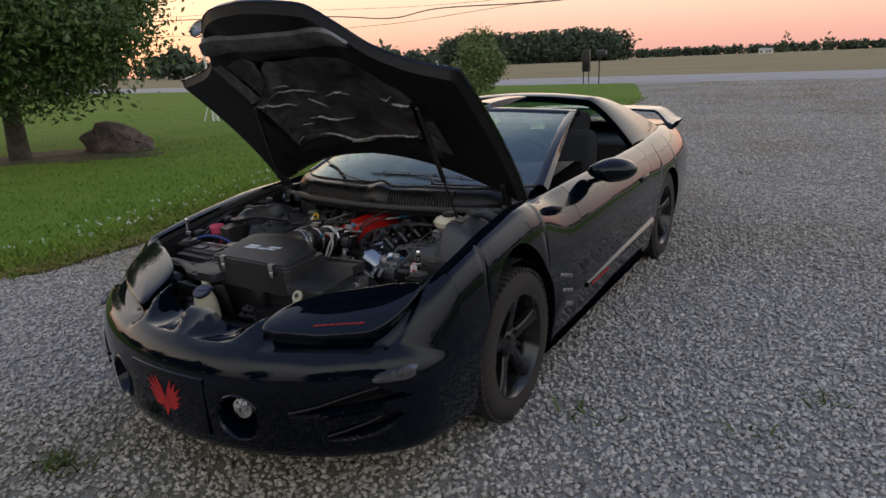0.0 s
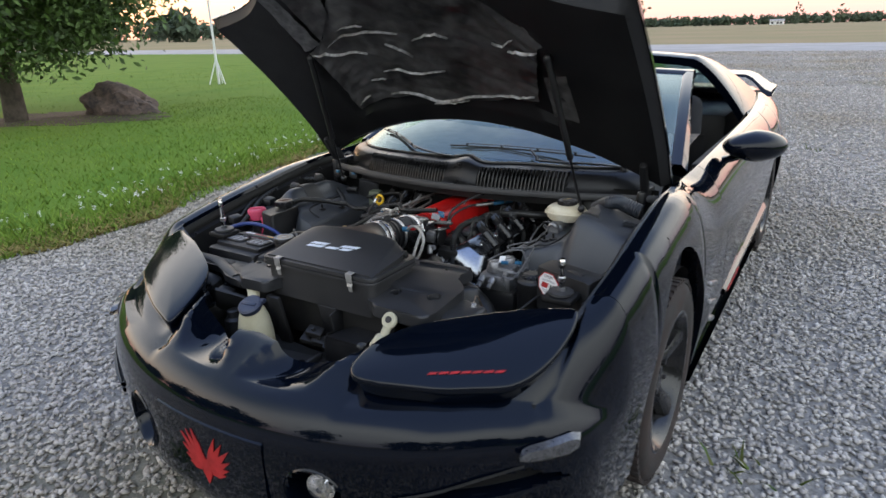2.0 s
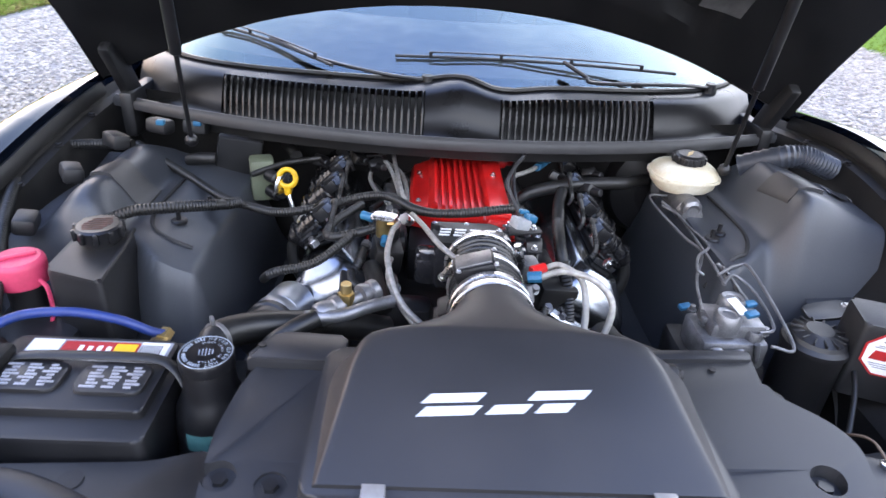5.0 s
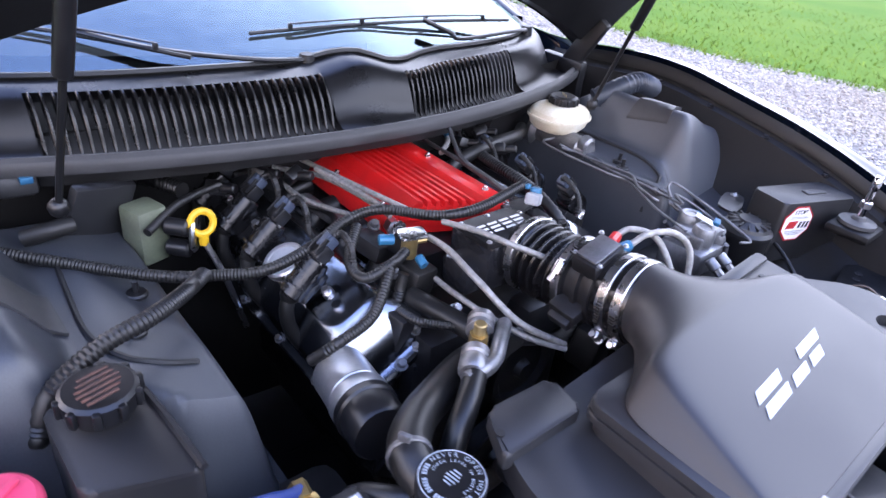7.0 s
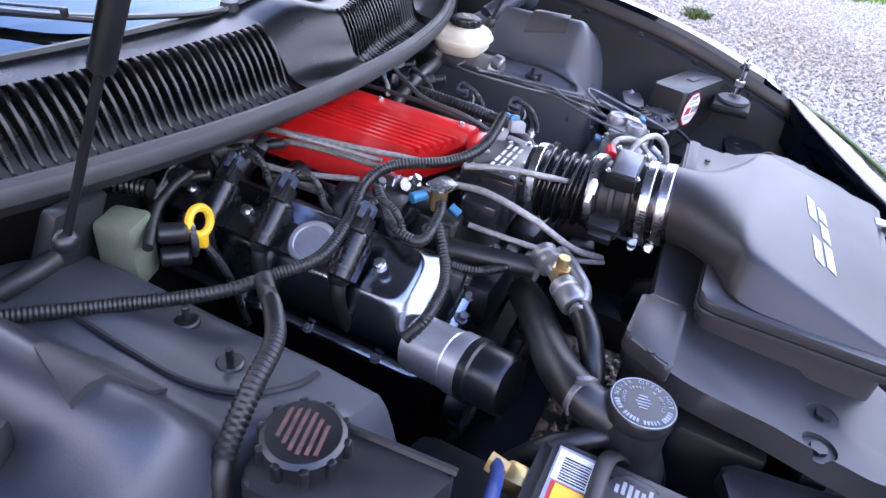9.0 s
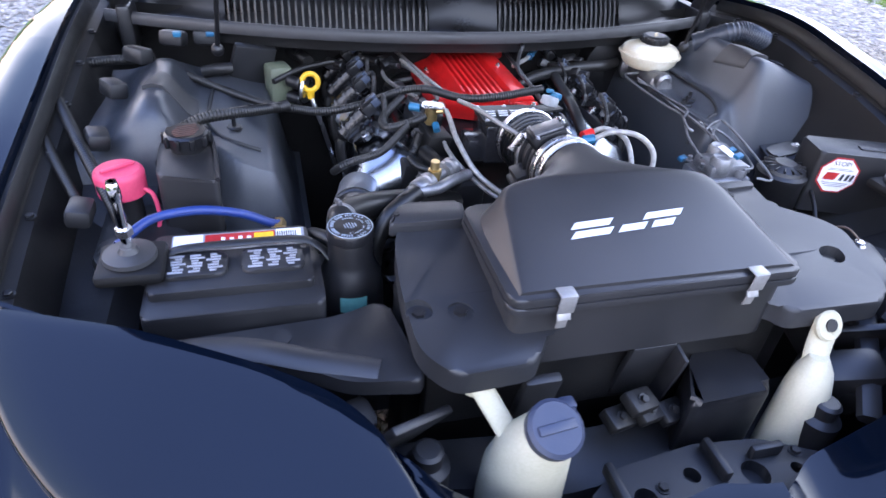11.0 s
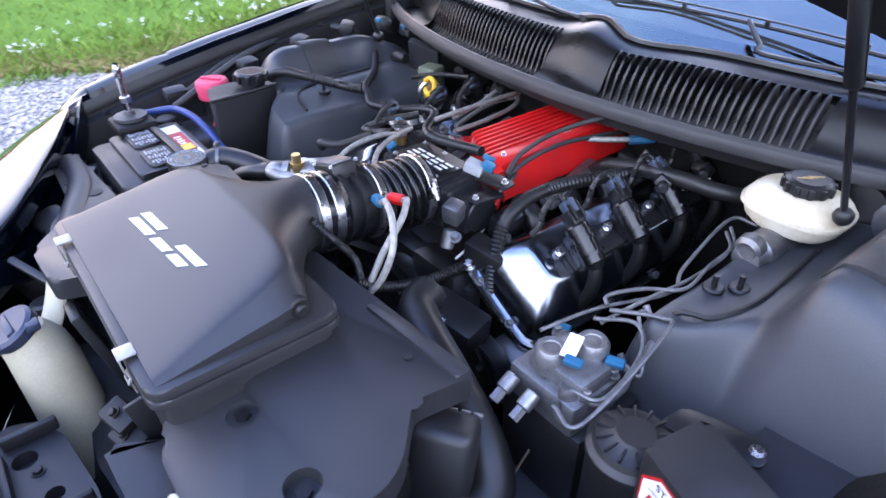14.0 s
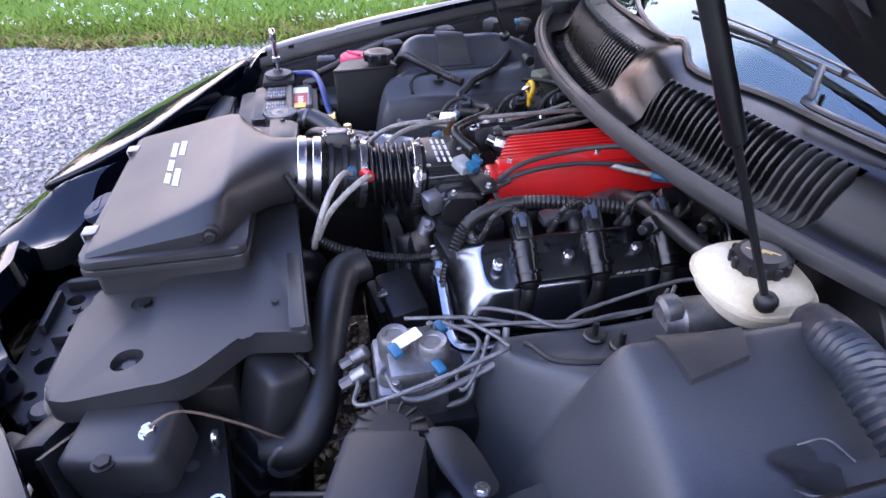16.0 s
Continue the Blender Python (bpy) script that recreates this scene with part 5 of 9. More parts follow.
        for p in (p0, p1):
            bm = bmesh.new()
            bmesh.ops.create_uvsphere(bm, u_segments=10, v_segments=6, radius=0.013, matrix=Matrix.Translation(p))
            part("ball_end", bm, M_SATIN, st)


hood()

# ---- engine bay ----
M_COWL = material("cowl_plastic", (0.006, 0.006, 0.0065), 0.27, color2=(0.010, 0.010, 0.011), scale=14, rough2=0.36, bump=0.04, bump_scale=500, spec=0.32)
M_SLAT = material("louvre_plastic", (0.004, 0.004, 0.0045), 0.22, color2=(0.007, 0.007, 0.0075), scale=14, rough2=0.30, spec=0.4)
M_CLIP = material("clip_steel", (0.40, 0.39, 0.375), 0.42, 0.6, (0.30, 0.29, 0.28), 40)
M_AIRBOX = material("airbox_plastic", (0.018, 0.018, 0.019), 0.36, color2=(0.027, 0.026, 0.027), scale=6, bump=0.06, bump_scale=1200, rough2=0.5)
M_TRAY = material("tray_plastic", (0.014, 0.0145, 0.016), 0.40, color2=(0.023, 0.023, 0.025), scale=8, bump=0.08, bump_scale=900, rough2=0.55)
M_MOUND = material("liner_plastic", (0.026, 0.029, 0.036), 0.33, color2=(0.050, 0.054, 0.062), scale=4, bump=0.10, bump_scale=500, rough2=0.55)
M_APRON = material("painted_apron", (0.004, 0.004, 0.0045), 0.5, color2=(0.011, 0.0105, 0.010), scale=12, bump=0.2, bump_scale=200, rough2=0.7, spec=0.25)
M_RED2 = material("red_cover", (0.62, 0.012, 0.010), 0.32, color2=(0.45, 0.010, 0.010), scale=12, coat=0.15, bump=0.05, bump_scale=400)
M_YELLOW = material("yellow_plastic", (0.75, 0.45, 0.01), 0.4, color2=(0.6, 0.35, 0.01), scale=20)
M_PINK = material("pink_plastic", (0.58, 0.05, 0.12), 0.45, color2=(0.46, 0.04, 0.09), scale=20)
M_CREAM = material("cream_plastic", (0.46, 0.43, 0.31), 0.5, color2=(0.34, 0.31, 0.21), scale=9, bump=0.05, bump_scale=300)
M_RESERVOIR = material("yellowed_white_plastic", (0.70, 0.67, 0.56), 0.45, color2=(0.55, 0.48, 0.33), scale=14)
M_BLUE = material("blue_cable", (0.012, 0.032, 0.17), 0.4, color2=(0.01, 0.025, 0.11), scale=20)
M_BLUEFIT = material("blue_anodised", (0.03, 0.15, 0.27), 0.35, 0.2, (0.02, 0.10, 0.20), 20)
M_COPPER = material("brown_wire", (0.13, 0.09, 0.06), 0.5, color2=(0.08, 0.055, 0.04), scale=30)
M_BRASS = material("brass", (0.55, 0.40, 0.16), 0.3, 0.9, (0.4, 0.3, 0.14), 30)
M_BRAID = material("braided_line", (0.30, 0.29, 0.275), 0.4, 0.4, (0.18, 0.175, 0.165), 150, bump=0.4, bump_scale=900)
M_LINE = material("steel_line", (0.19, 0.19, 0.195), 0.4, 0.6, (0.10, 0.10, 0.105), 40)
M_WHITEHOSE = material("braided_clear_hose", (0.40, 0.38, 0.345), 0.35, 0.2, (0.25, 0.24, 0.22), 120, bump=0.5, bump_scale=900)
M_POLISHED = material("polished_cover", (0.30, 0.32, 0.355), 0.16, 1.0, (0.22, 0.235, 0.265), 7, rough2=0.28, bump=0.02, bump_scale=120)
M_SILVER = material("turned_metal", (0.66, 0.67, 0.69), 0.30, 0.9, (0.52, 0.53, 0.55), 10, rough2=0.42)
M_GLOSSRUBBER = material("glossy_rubber", (0.004, 0.004, 0.0045), 0.16, color2=(0.008, 0.008, 0.009), scale=30, rough2=0.30, bump=0.05, bump_scale=200)
M_PLUG = material("blue_grey_plug", (0.05, 0.065, 0.10), 0.4, color2=(0.035, 0.045, 0.07), scale=40)
M_CAPPRINT = material("worn_cap_print", (0.26, 0.30, 0.35), 0.5, color2=(0.16, 0.19, 0.23), scale=90)
M_TEAL = material("teal_label", (0.10, 0.26, 0.25), 0.5, color2=(0.07, 0.20, 0.19), scale=60)
M_VCBLACK = material("black_chrome", (0.02, 0.021, 0.024), 0.14, 0.4, (0.03, 0.03, 0.034), 8, coat=0.5)
M_BELLOWS = material("grey_bellows", (0.030, 0.036, 0.048), 0.35, color2=(0.020, 0.024, 0.033), scale=20, rough2=0.5)
M_PALEGREY = material("pale_grey_plastic", (0.34, 0.35, 0.36), 0.45, color2=(0.25, 0.26, 0.27), scale=40)
M_GREEN = material("olive_plastic", (0.12, 0.14, 0.09), 0.5, color2=(0.09, 0.10, 0.07), scale=20)
M_PRINT = material("white_print", (0.62, 0.66, 0.72), 0.45, color2=(0.5, 0.54, 0.6), scale=60)
M_LABEL = material("white_label", (0.75, 0.75, 0.75), 0.45, color2=(0.66, 0.66, 0.66), scale=60)
M_GREYPRINT = material("grey_print", (0.28, 0.29, 0.32), 0.5, color2=(0.2, 0.2, 0.22), scale=60)
M_BLACKPRINT = material("black_print", (0.02, 0.02, 0.02), 0.5, scale=60)
M_CAPBLUE = material("dark_blue_cap", (0.018, 0.025, 0.05), 0.4, color2=(0.03, 0.035, 0.06), scale=20, bump=0.1, bump_scale=300)
M_ORANGEPRINT = material("faded_orange_print", (0.10, 0.045, 0.032), 0.6, color2=(0.05, 0.026, 0.02), scale=80)


engine = thing("engine", "dark engine with polished valve covers and a red finned intake cover", "engine")


def unit(name, bm, mat, label, category, smooth=40):
    """A thing of its own that sits in the car."""
    return tagged(part(name, bm, mat, None, label, smooth), category=category)


def line(name, pts, r, mat, rings=0.0, label="", parent=None):
    """A hose, line or loom along a smooth path."""
    bm = bmesh.new()
    tube(bm, pts, r, 10, 10, rings=rings, pitch=max(0.0035, r * 0.5))
    return part(name, bm, mat, parent or engine, label)


def text_part(words, size, m, mat, parent, label="", name="lettering"):
    """Flat raised lettering in Blender's own font, made into a mesh."""
    cu = bpy.data.curves.new("lettering", "FONT")
    cu.body, cu.size, cu.extrude, cu.align_x, cu.align_y = words, size, 0.0003, "CENTER", "CENTER"
    ob = bpy.data.objects.new("lettering", cu)
    scene.collection.objects.link(ob)
    bpy.context.view_layer.update()
    me = bpy.data.meshes.new_from_object(ob.evaluated_get(bpy.context.evaluated_depsgraph_get()))
    bpy.data.objects.remove(ob)
    me.transform(m)
    me.materials.clear()
    return obj(name, me, mat, parent, label, smooth=0)


def plate(name, corners, thick, mat, parent, label="", bevel=0.0):
    """A flat plate through corners in space, given thickness along its normal."""
    bm = bmesh.new()
    c = [Vector(p) for p in corners]
    n = (c[1] - c[0]).cross(c[-1] - c[0]).normalized()
    if n.z < 0:
        c = c[::-1]
        n = -n
    b = [bm.verts.new(p) for p in c]
    t = [bm.verts.new(p + n * thick) for p in c]
    bm.faces.new(b[::-1])
    top = bm.faces.new(t)
    k = len(c)
    for i in range(k):
        bm.faces.new((b[i], b[(i + 1) % k], t[(i + 1) % k], t[i]))
    if bevel:
        bmesh.ops.bevel(bm, geom=list(top.edges), offset=bevel, segments=2, profile=0.5, affect="EDGES")
    return part(name, bm, mat, parent, label)


def bolt(p, parent, r=0.006, h=0.006, mat=None, axis=(0, 0, 1)):
    bm = bmesh.new()
    a = Vector(p)
    n = Vector(axis).normalized()
    cyl(bm, a, a + n * h * 0.25, r * 1.4, seg=14)
    cyl(bm, a + n * h * 0.25, a + n * h, r, seg=6, bevel=0.0008)
    return part("bolt", bm, mat or M_STEEL, parent)


# -- aprons, fire wall, floor --
def fender_edge(y, side):
    s = station(max(-0.5, y))
    return s["xt"] + lip_out(y, side) - 0.014, s["zt"] - 0.036 + lip_rise(y, side)


for side in (1, -1):
    bm = bmesh.new()
    rows = []
    for y in np.linspace(-0.46, 0.56, 26):
        x, z = fender_edge(y, side)
        rows.append([(side * a, y, b) for a, b in ((x + 0.004, z + 0.01), (x - 0.006, z - 0.008), (x - 0.022, z - 0.014), (x - 0.028, z - 0.03), (x - 0.045, z - 0.10), (0.665, 0.625), (0.63, 0.60), (0.60, 0.40), (0.58, 0.18))])
    grid(bm, rows, flip=side > 0)
    part("inner_apron", bm, M_APRON, car, "dusty black inner fender apron")
    bm = bmesh.new()
    rows = []
    for y in np.linspace(-0.44, 0.46, 22):
        x, z = fender_edge(y, side)
        rows.append([(side * (x + a), y, z + b) for a, b in ((-0.006, 0.012), (0.002, 0.026), (0.012, 0.022), (0.012, 0.0), (-0.006, 0.0))])
    grid(bm, rows, flip=side < 0, closed=True)
    part("edge_seal", bm, M_RUBBER, car, "rubber strip along the fender lip")
    for k in range(6):
        y = -0.34 + 0.14 * k
        x, z = fender_edge(y, side)
        bolt((side * (x - 0.016), y, z - 0.012), car, 0.006, 0.006, M_SATIN)

bm = bmesh.new()
rows = []
for x in np.linspace(-0.74, 0.74, 25):
    y = 0.36 + 0.22 * x * x
    rows.append([(x, y, 0.84), (x, y + 0.02, 0.70), (x, y + 0.03, 0.45), (x, y + 0.03, 0.2)])
grid(bm, rows)
part("fire_wall", bm, M_APRON, car, "black bulkhead behind the engine")
for c, s in (((0, 0.1, 0.19), (1.1, 0.2, 0.08)), ((0.42, 0.1, 0.24), (0.10, 0.95, 0.10)), ((-0.42, 0.1, 0.24), (0.10, 0.95, 0.10))):
    bm = bmesh.new()
    box(bm, c, s, bevel=0.015)
    part("subframe_beam", bm, M_DARK, car)


bm = bmesh.new()
for xs_, ys_ in (((-0.62, 0.30), (-0.17, 0.45)), ((-0.62, -0.32), (-0.40, -0.174))):
    grid(bm, [[(x, y, 0.165 + 0.01 * math.sin(9 * y)) for y in np.linspace(*ys_, 8)] for x in np.linspace(*xs_, 8)], flip=True)
part("under_shield", bm, M_TRIM, car, "black splash shield under the engine")


def mound_z(x, y, side=1):
    """Moulded cover over a strut tower; x is the distance from the car's middle."""
    broad = S((x - 0.47) / 0.10)
    if side > 0:
        rise = (0.236 + 0.016 * S((x - 0.49) / 0.06)) * S((x - 0.405) / 0.060) * S((y + 0.100 + 0.01 * broad) / (0.070 + 0.095 * broad))
    else:       # the other tower has broad round shoulders
        rise = (0.212 * S((x - 0.370) / 0.060) + 0.034 * S((x - 0.42) / 0.10)) * S((y + 0.135) / (0.070 + 0.075 * broad))
    z = 0.50 + rise * S((0.47 - y) / 0.12)
    ridge = S((x - 0.555) / 0.055) * S((y + 0.085) / 0.13) * S((0.40 - y) / 0.18)
    z += ridge * (0.090 * (1 - 0.6 * S((x - 0.60) / 0.17)) if side > 0 else 0.062 * (1 - 1.3 * S((x - 0.62) / 0.1)))
    z -= 0 if side > 0 else 0.012
    z -= 0.012 * math.exp(-((x - 0.50) / 0.05) ** 2 - ((y - 0.08) / 0.07) ** 2)
    z += 0.006 * noise.noise(Vector((x * 9, y * 9, 1.7)))
    return z


for side in (1, -1):
    bm = bmesh.new()
    rows = []
    for x in np.linspace(0.36, 0.770, 70):
        rows.append([(side * x, y, mound_z(x, y, side)) for y in np.linspace(-0.24, 0.46, 90)])
    grid(bm, rows, flip=side < 0)
    tower = tagged(unit("strut_tower_cover", bm, M_MOUND, "moulded dark grey plastic strut tower cover with a rubber flap", "strut cover"), group="strut tower covers")
    # rubber flap and studs on the tower
    q = [(0.590, 0.072), (0.584, 0.167), (0.640, 0.148), (0.656, 0.084)] if side > 0 else [(0.552, 0.082), (0.555, 0.165), (0.612, 0.150), (0.636, 0.080)]
    bm = bmesh.new()
    rows = []
    for u in (-0.03, 0, 0.03, 0.2, 0.4, 0.6, 0.8, 0.97, 1, 1.03):
        row = []
        for v in (-0.03, 0, 0.03, 0.2, 0.4, 0.6, 0.8, 0.97, 1, 1.03):
            a, b = min(1, max(0, u)), min(1, max(0, v))
            px, py = [(1 - a) * ((1 - b) * q[0][k] + b * q[1][k]) + a * ((1 - b) * q[3][k] + b * q[2][k]) for k in (0, 1)]
            rim = u in (-0.03, 1.03) or v in (-0.03, 1.03)
            row.append((side * px, py, mound_z(px, py, side) + (0.0005 if rim else 0.0045 + 0.004 * a)))
        rows.append(row)
    grid(bm, rows, flip=side < 0)
    part("rubber_flap", bm, M_SEAL, tower, "square grey rubber flap")
    if side > 0:
        # a torn hole in the cover, with a frayed pale edge
        bm = bmesh.new()
        rows = []
        for k, r in enumerate((1.0, 0.8, 0.3, 0.02)):
            ring = []
            for j in range(22):
                a = 2 * math.pi * j / 22
                w = r * (1 + 0.35 * math.sin(2 * a + 0.6) + 0.16 * math.sin(5 * a))
                px, py = 0.736 + 0.017 * w * math.cos(a), 0.150 + 0.026 * w * math.sin(a)
                ring.append((px, py, mound_z(px, py) + 0.0055 - 0.0007 * k))
            rows.append(ring)
        grid(bm, rows, closed=True)
        bmesh.ops.recalc_face_normals(bm, faces=bm.faces)
        part("torn_hole", bm, M_TRIM, tower, "dark torn hole")
        for (a0, b0), (a1, b1), (a2, b2) in (((0.716, 0.150), (0.715, 0.178), (0.735, 0.192)), ((0.748, 0.128), (0.755, 0.140), (0.757, 0.158))):
            bm = bmesh.new()
            tube(bm, [(px, py, mound_z(px, py) + 0.005) for px, py in ((a0, b0), (a1, b1), (a2, b2))], 0.0009, 5, 5)
            part("frayed_edge", bm, M_CREASE, tower, "pale frayed edge of the tear")
    for px, py in (((0.478, 0.080), (0.500, 0.104)) if side > 0 else ((0.490, 0.066), (0.462, 0.150))):
        bm = bmesh.new()
        z = mound_z(px, py, side)
        cyl(bm, (side * px, py, z - 0.002), (side * px, py, z + 0.006), 0.014, seg=16, bevel=0.002)
        cyl(bm, (side * px, py, z + 0.006), (side * px, py, z + 0.022), 0.004, seg=8)
        part("stud", bm, M_SATIN, tower)
    bm = bmesh.new()
    tube(bm, [(side * x, y, mound_z(x, y, side) + 0.002) for x, y in ((0.445, -0.005), (0.480, -0.004), (0.515, 0.020), (0.535, 0.075), (0.535, 0.15), (0.53, 0.24))], 0.0035, 6, 6)
    part("cover_seam", bm, M_TRIM, tower)

# -- cowl --


def cowl_y(x):
    return 0.24 + 0.30 * x * x + 0.12 * x**4


bm = bmesh.new()
line_pts = [(x, cowl_y(x), 0.833 - 0.012 * (x / 0.74) ** 4) for x in np.linspace(-0.745, 0.745, 41)]
rows = []
for p in line_pts:
    rows.append([(p[0], p[1] + a, p[2] + b) for a, b in ((-0.012, -0.012), (-0.014, 0.000), (-0.010, 0.007), (-0.004, 0.002), (0.002, 0.009), (0.009, 0.008), (0.012, -0.004), (0.0, -0.014))])
grid(bm, rows, flip=True, closed=True)
part("cowl_seal", bm, M_SEAL, car, "ribbed grey rubber cowl seal")


def cowl_z(x, t):
    """Height of the cowl panel from the seal (0) to the glass (1)."""
    z = float(hermite([0, 0.10, 0.34, 0.42, 0.62, 0.74, 1], [0.816, 0.818, 0.824, 0.846, 0.890, 0.897, 0.900], t))
    z += 0.020 * math.exp(-((x - 0.01) / 0.055) ** 2) * S((t - 0.15) / 0.4)
    return z - 0.010 * (x / 0.74) ** 4


def cowl_point(x, t, dz=0.0):
    y0, y1 = cowl_y(x) + 0.012, glass_base(x).y + 0.012
    return Vector((x, y0 + (y1 - y0) * t, cowl_z(x, t) + dz))


SLOTS = [(-0.492 + 0.0141 * k) for k in range(31)] + [(0.098 + 0.0141 * k) for k in range(24)]
# the louvred zones are open: panel strips run between the slots
bm = bmesh.new()
xs = sorted(set(np.round(np.concatenate([np.linspace(-0.735, 0.735, 60), [-0.499, -0.064, 0.091, 0.436]]), 4)))
ts = [0, 0.05, 0.10, 0.18, 0.28, 0.37, 0.42, 0.48, 0.58, 0.66, 0.8, 0.9, 1]
P = [[cowl_point(x, t) for t in ts] for x in xs]
for i in range(len(xs) - 1):
    mid = (xs[i] + xs[i + 1]) / 2
    open_zone = -0.499 < mid < -0.064 or 0.091 < mid < 0.436
    for j in range(len(ts) - 1):
        if open_zone and 0.09 < ts[j] < 0.65:
            continue
        bm.faces.new([bm.verts.new(p) for p in (P[i][j], P[i + 1][j], P[i + 1][j + 1], P[i][j + 1])])
bmesh.ops.remove_doubles(bm, verts=bm.verts[:], dist=0.0005)
bmesh.ops.recalc_face_normals(bm, faces=bm.faces)
cowl = part("cowl_panel", bm, M_COWL, car, "black plastic cowl panel with air slots")
bm = bmesh.new()
rows = [[cowl_point(x, t, d) for t, d in ((0.085, -0.008), (0.11, -0.030), (0.66, -0.045), (0.72, -0.02))] for x in np.linspace(-0.52, 0.46, 30)]
grid(bm, rows, flip=True)
part("cowl_duct", bm, M_TRIM, cowl)
for x in SLOTS:
    grey = x > 0.34
    bm = bmesh.new()
    a = 0.0022
    rows = []
    for t in (0.105, 0.16, 0.24, 0.32, 0.37, 0.40, 0.43, 0.46, 0.52, 0.58, 0.63, 0.665):
        e = 0.006 * S((t - 0.41) / 0.06) * S((0.665 - t) / 0.08) - 0.012 * S((t - 0.10) / 0.06) * S((0.42 - t) / 0.05)
        rows.append([cowl_point(x - a, t, -0.024), cowl_point(x - a, t, e - 0.001), cowl_point(x - a * 0.5, t, e + 0.001), cowl_point(x + a * 0.5, t, e + 0.001), cowl_point(x + a, t, e - 0.001), cowl_point(x + a, t, -0.024)])
    grid(bm, rows, flip=True)
    part("louvre_bar", bm, M_TRAY if grey else M_SLAT, cowl)
bm = bmesh.new()
tube(bm, [cowl_point(x, 0.95, 0.004) for x in np.linspace(-0.73, 0.73, 30)], 0.006, 6, 2)
part("glass_edge_seal", bm, M_RUBBER, car)


def wiper(pts, tip0, tip1):
    w = new("wiper")
    w.parent = car
    bm = bmesh.new()
    tube(bm, pts, 0.0062, 8, 6, flat=0.7)
    part("arm", bm, M_SATIN, w)
    bm = bmesh.new()
    a, b = Vector(tip0), Vector(tip1)
    sag = [a.lerp(b, k / 8) + Vector((0, 0.012 * math.sin(math.pi * k / 8), 0.004 * math.sin(math.pi * k / 8))) for k in range(9)]
    tube(bm, sag, 0.0035, 6, 3)
    part("blade", bm, M_RUBBER, w)
    bm = bmesh.new()
    tube(bm, [q + Vector((0, -0.002, 0.011)) for q in sag[1:8]], 0.003, 6, 3, flat=0.6)
    for k in (1, 3, 5, 7):
        box(bm, sag[k] + Vector((0, -0.001, 0.006)), (0.008, 0.006, 0.012), bevel=0.001)
    part("blade_bridge", bm, M_SATIN, w)
    bm = bmesh.new()
    cyl(bm, Vector(pts[0]) - Vector((0, 0, 0.012)), Vector(pts[0]) + Vector((0, 0, 0.010)), 0.016, 0.013, 14)
    part("pivot", bm, M_SATIN, w)


wiper([(0.60, 0.515, 0.905), (0.52, 0.472, 0.917), (0.31, 0.430, 0.920), (0.285, 0.442, 0.930), (0.24, 0.482, 0.950)], (0.50, 0.488, 0.938), (-0.135, 0.497, 0.938))
wiper([(-0.06, 0.430, 0.905), (-0.16, 0.425, 0.914), (-0.30, 0.462, 0.930), (-0.42, 0.545, 0.950)], (-0.265, 0.428, 0.924), (-0.60, 0.655, 0.957))

# -- air cleaner --


def lid_z(y):
    return 0.776 + 0.275 * (y + 0.53)


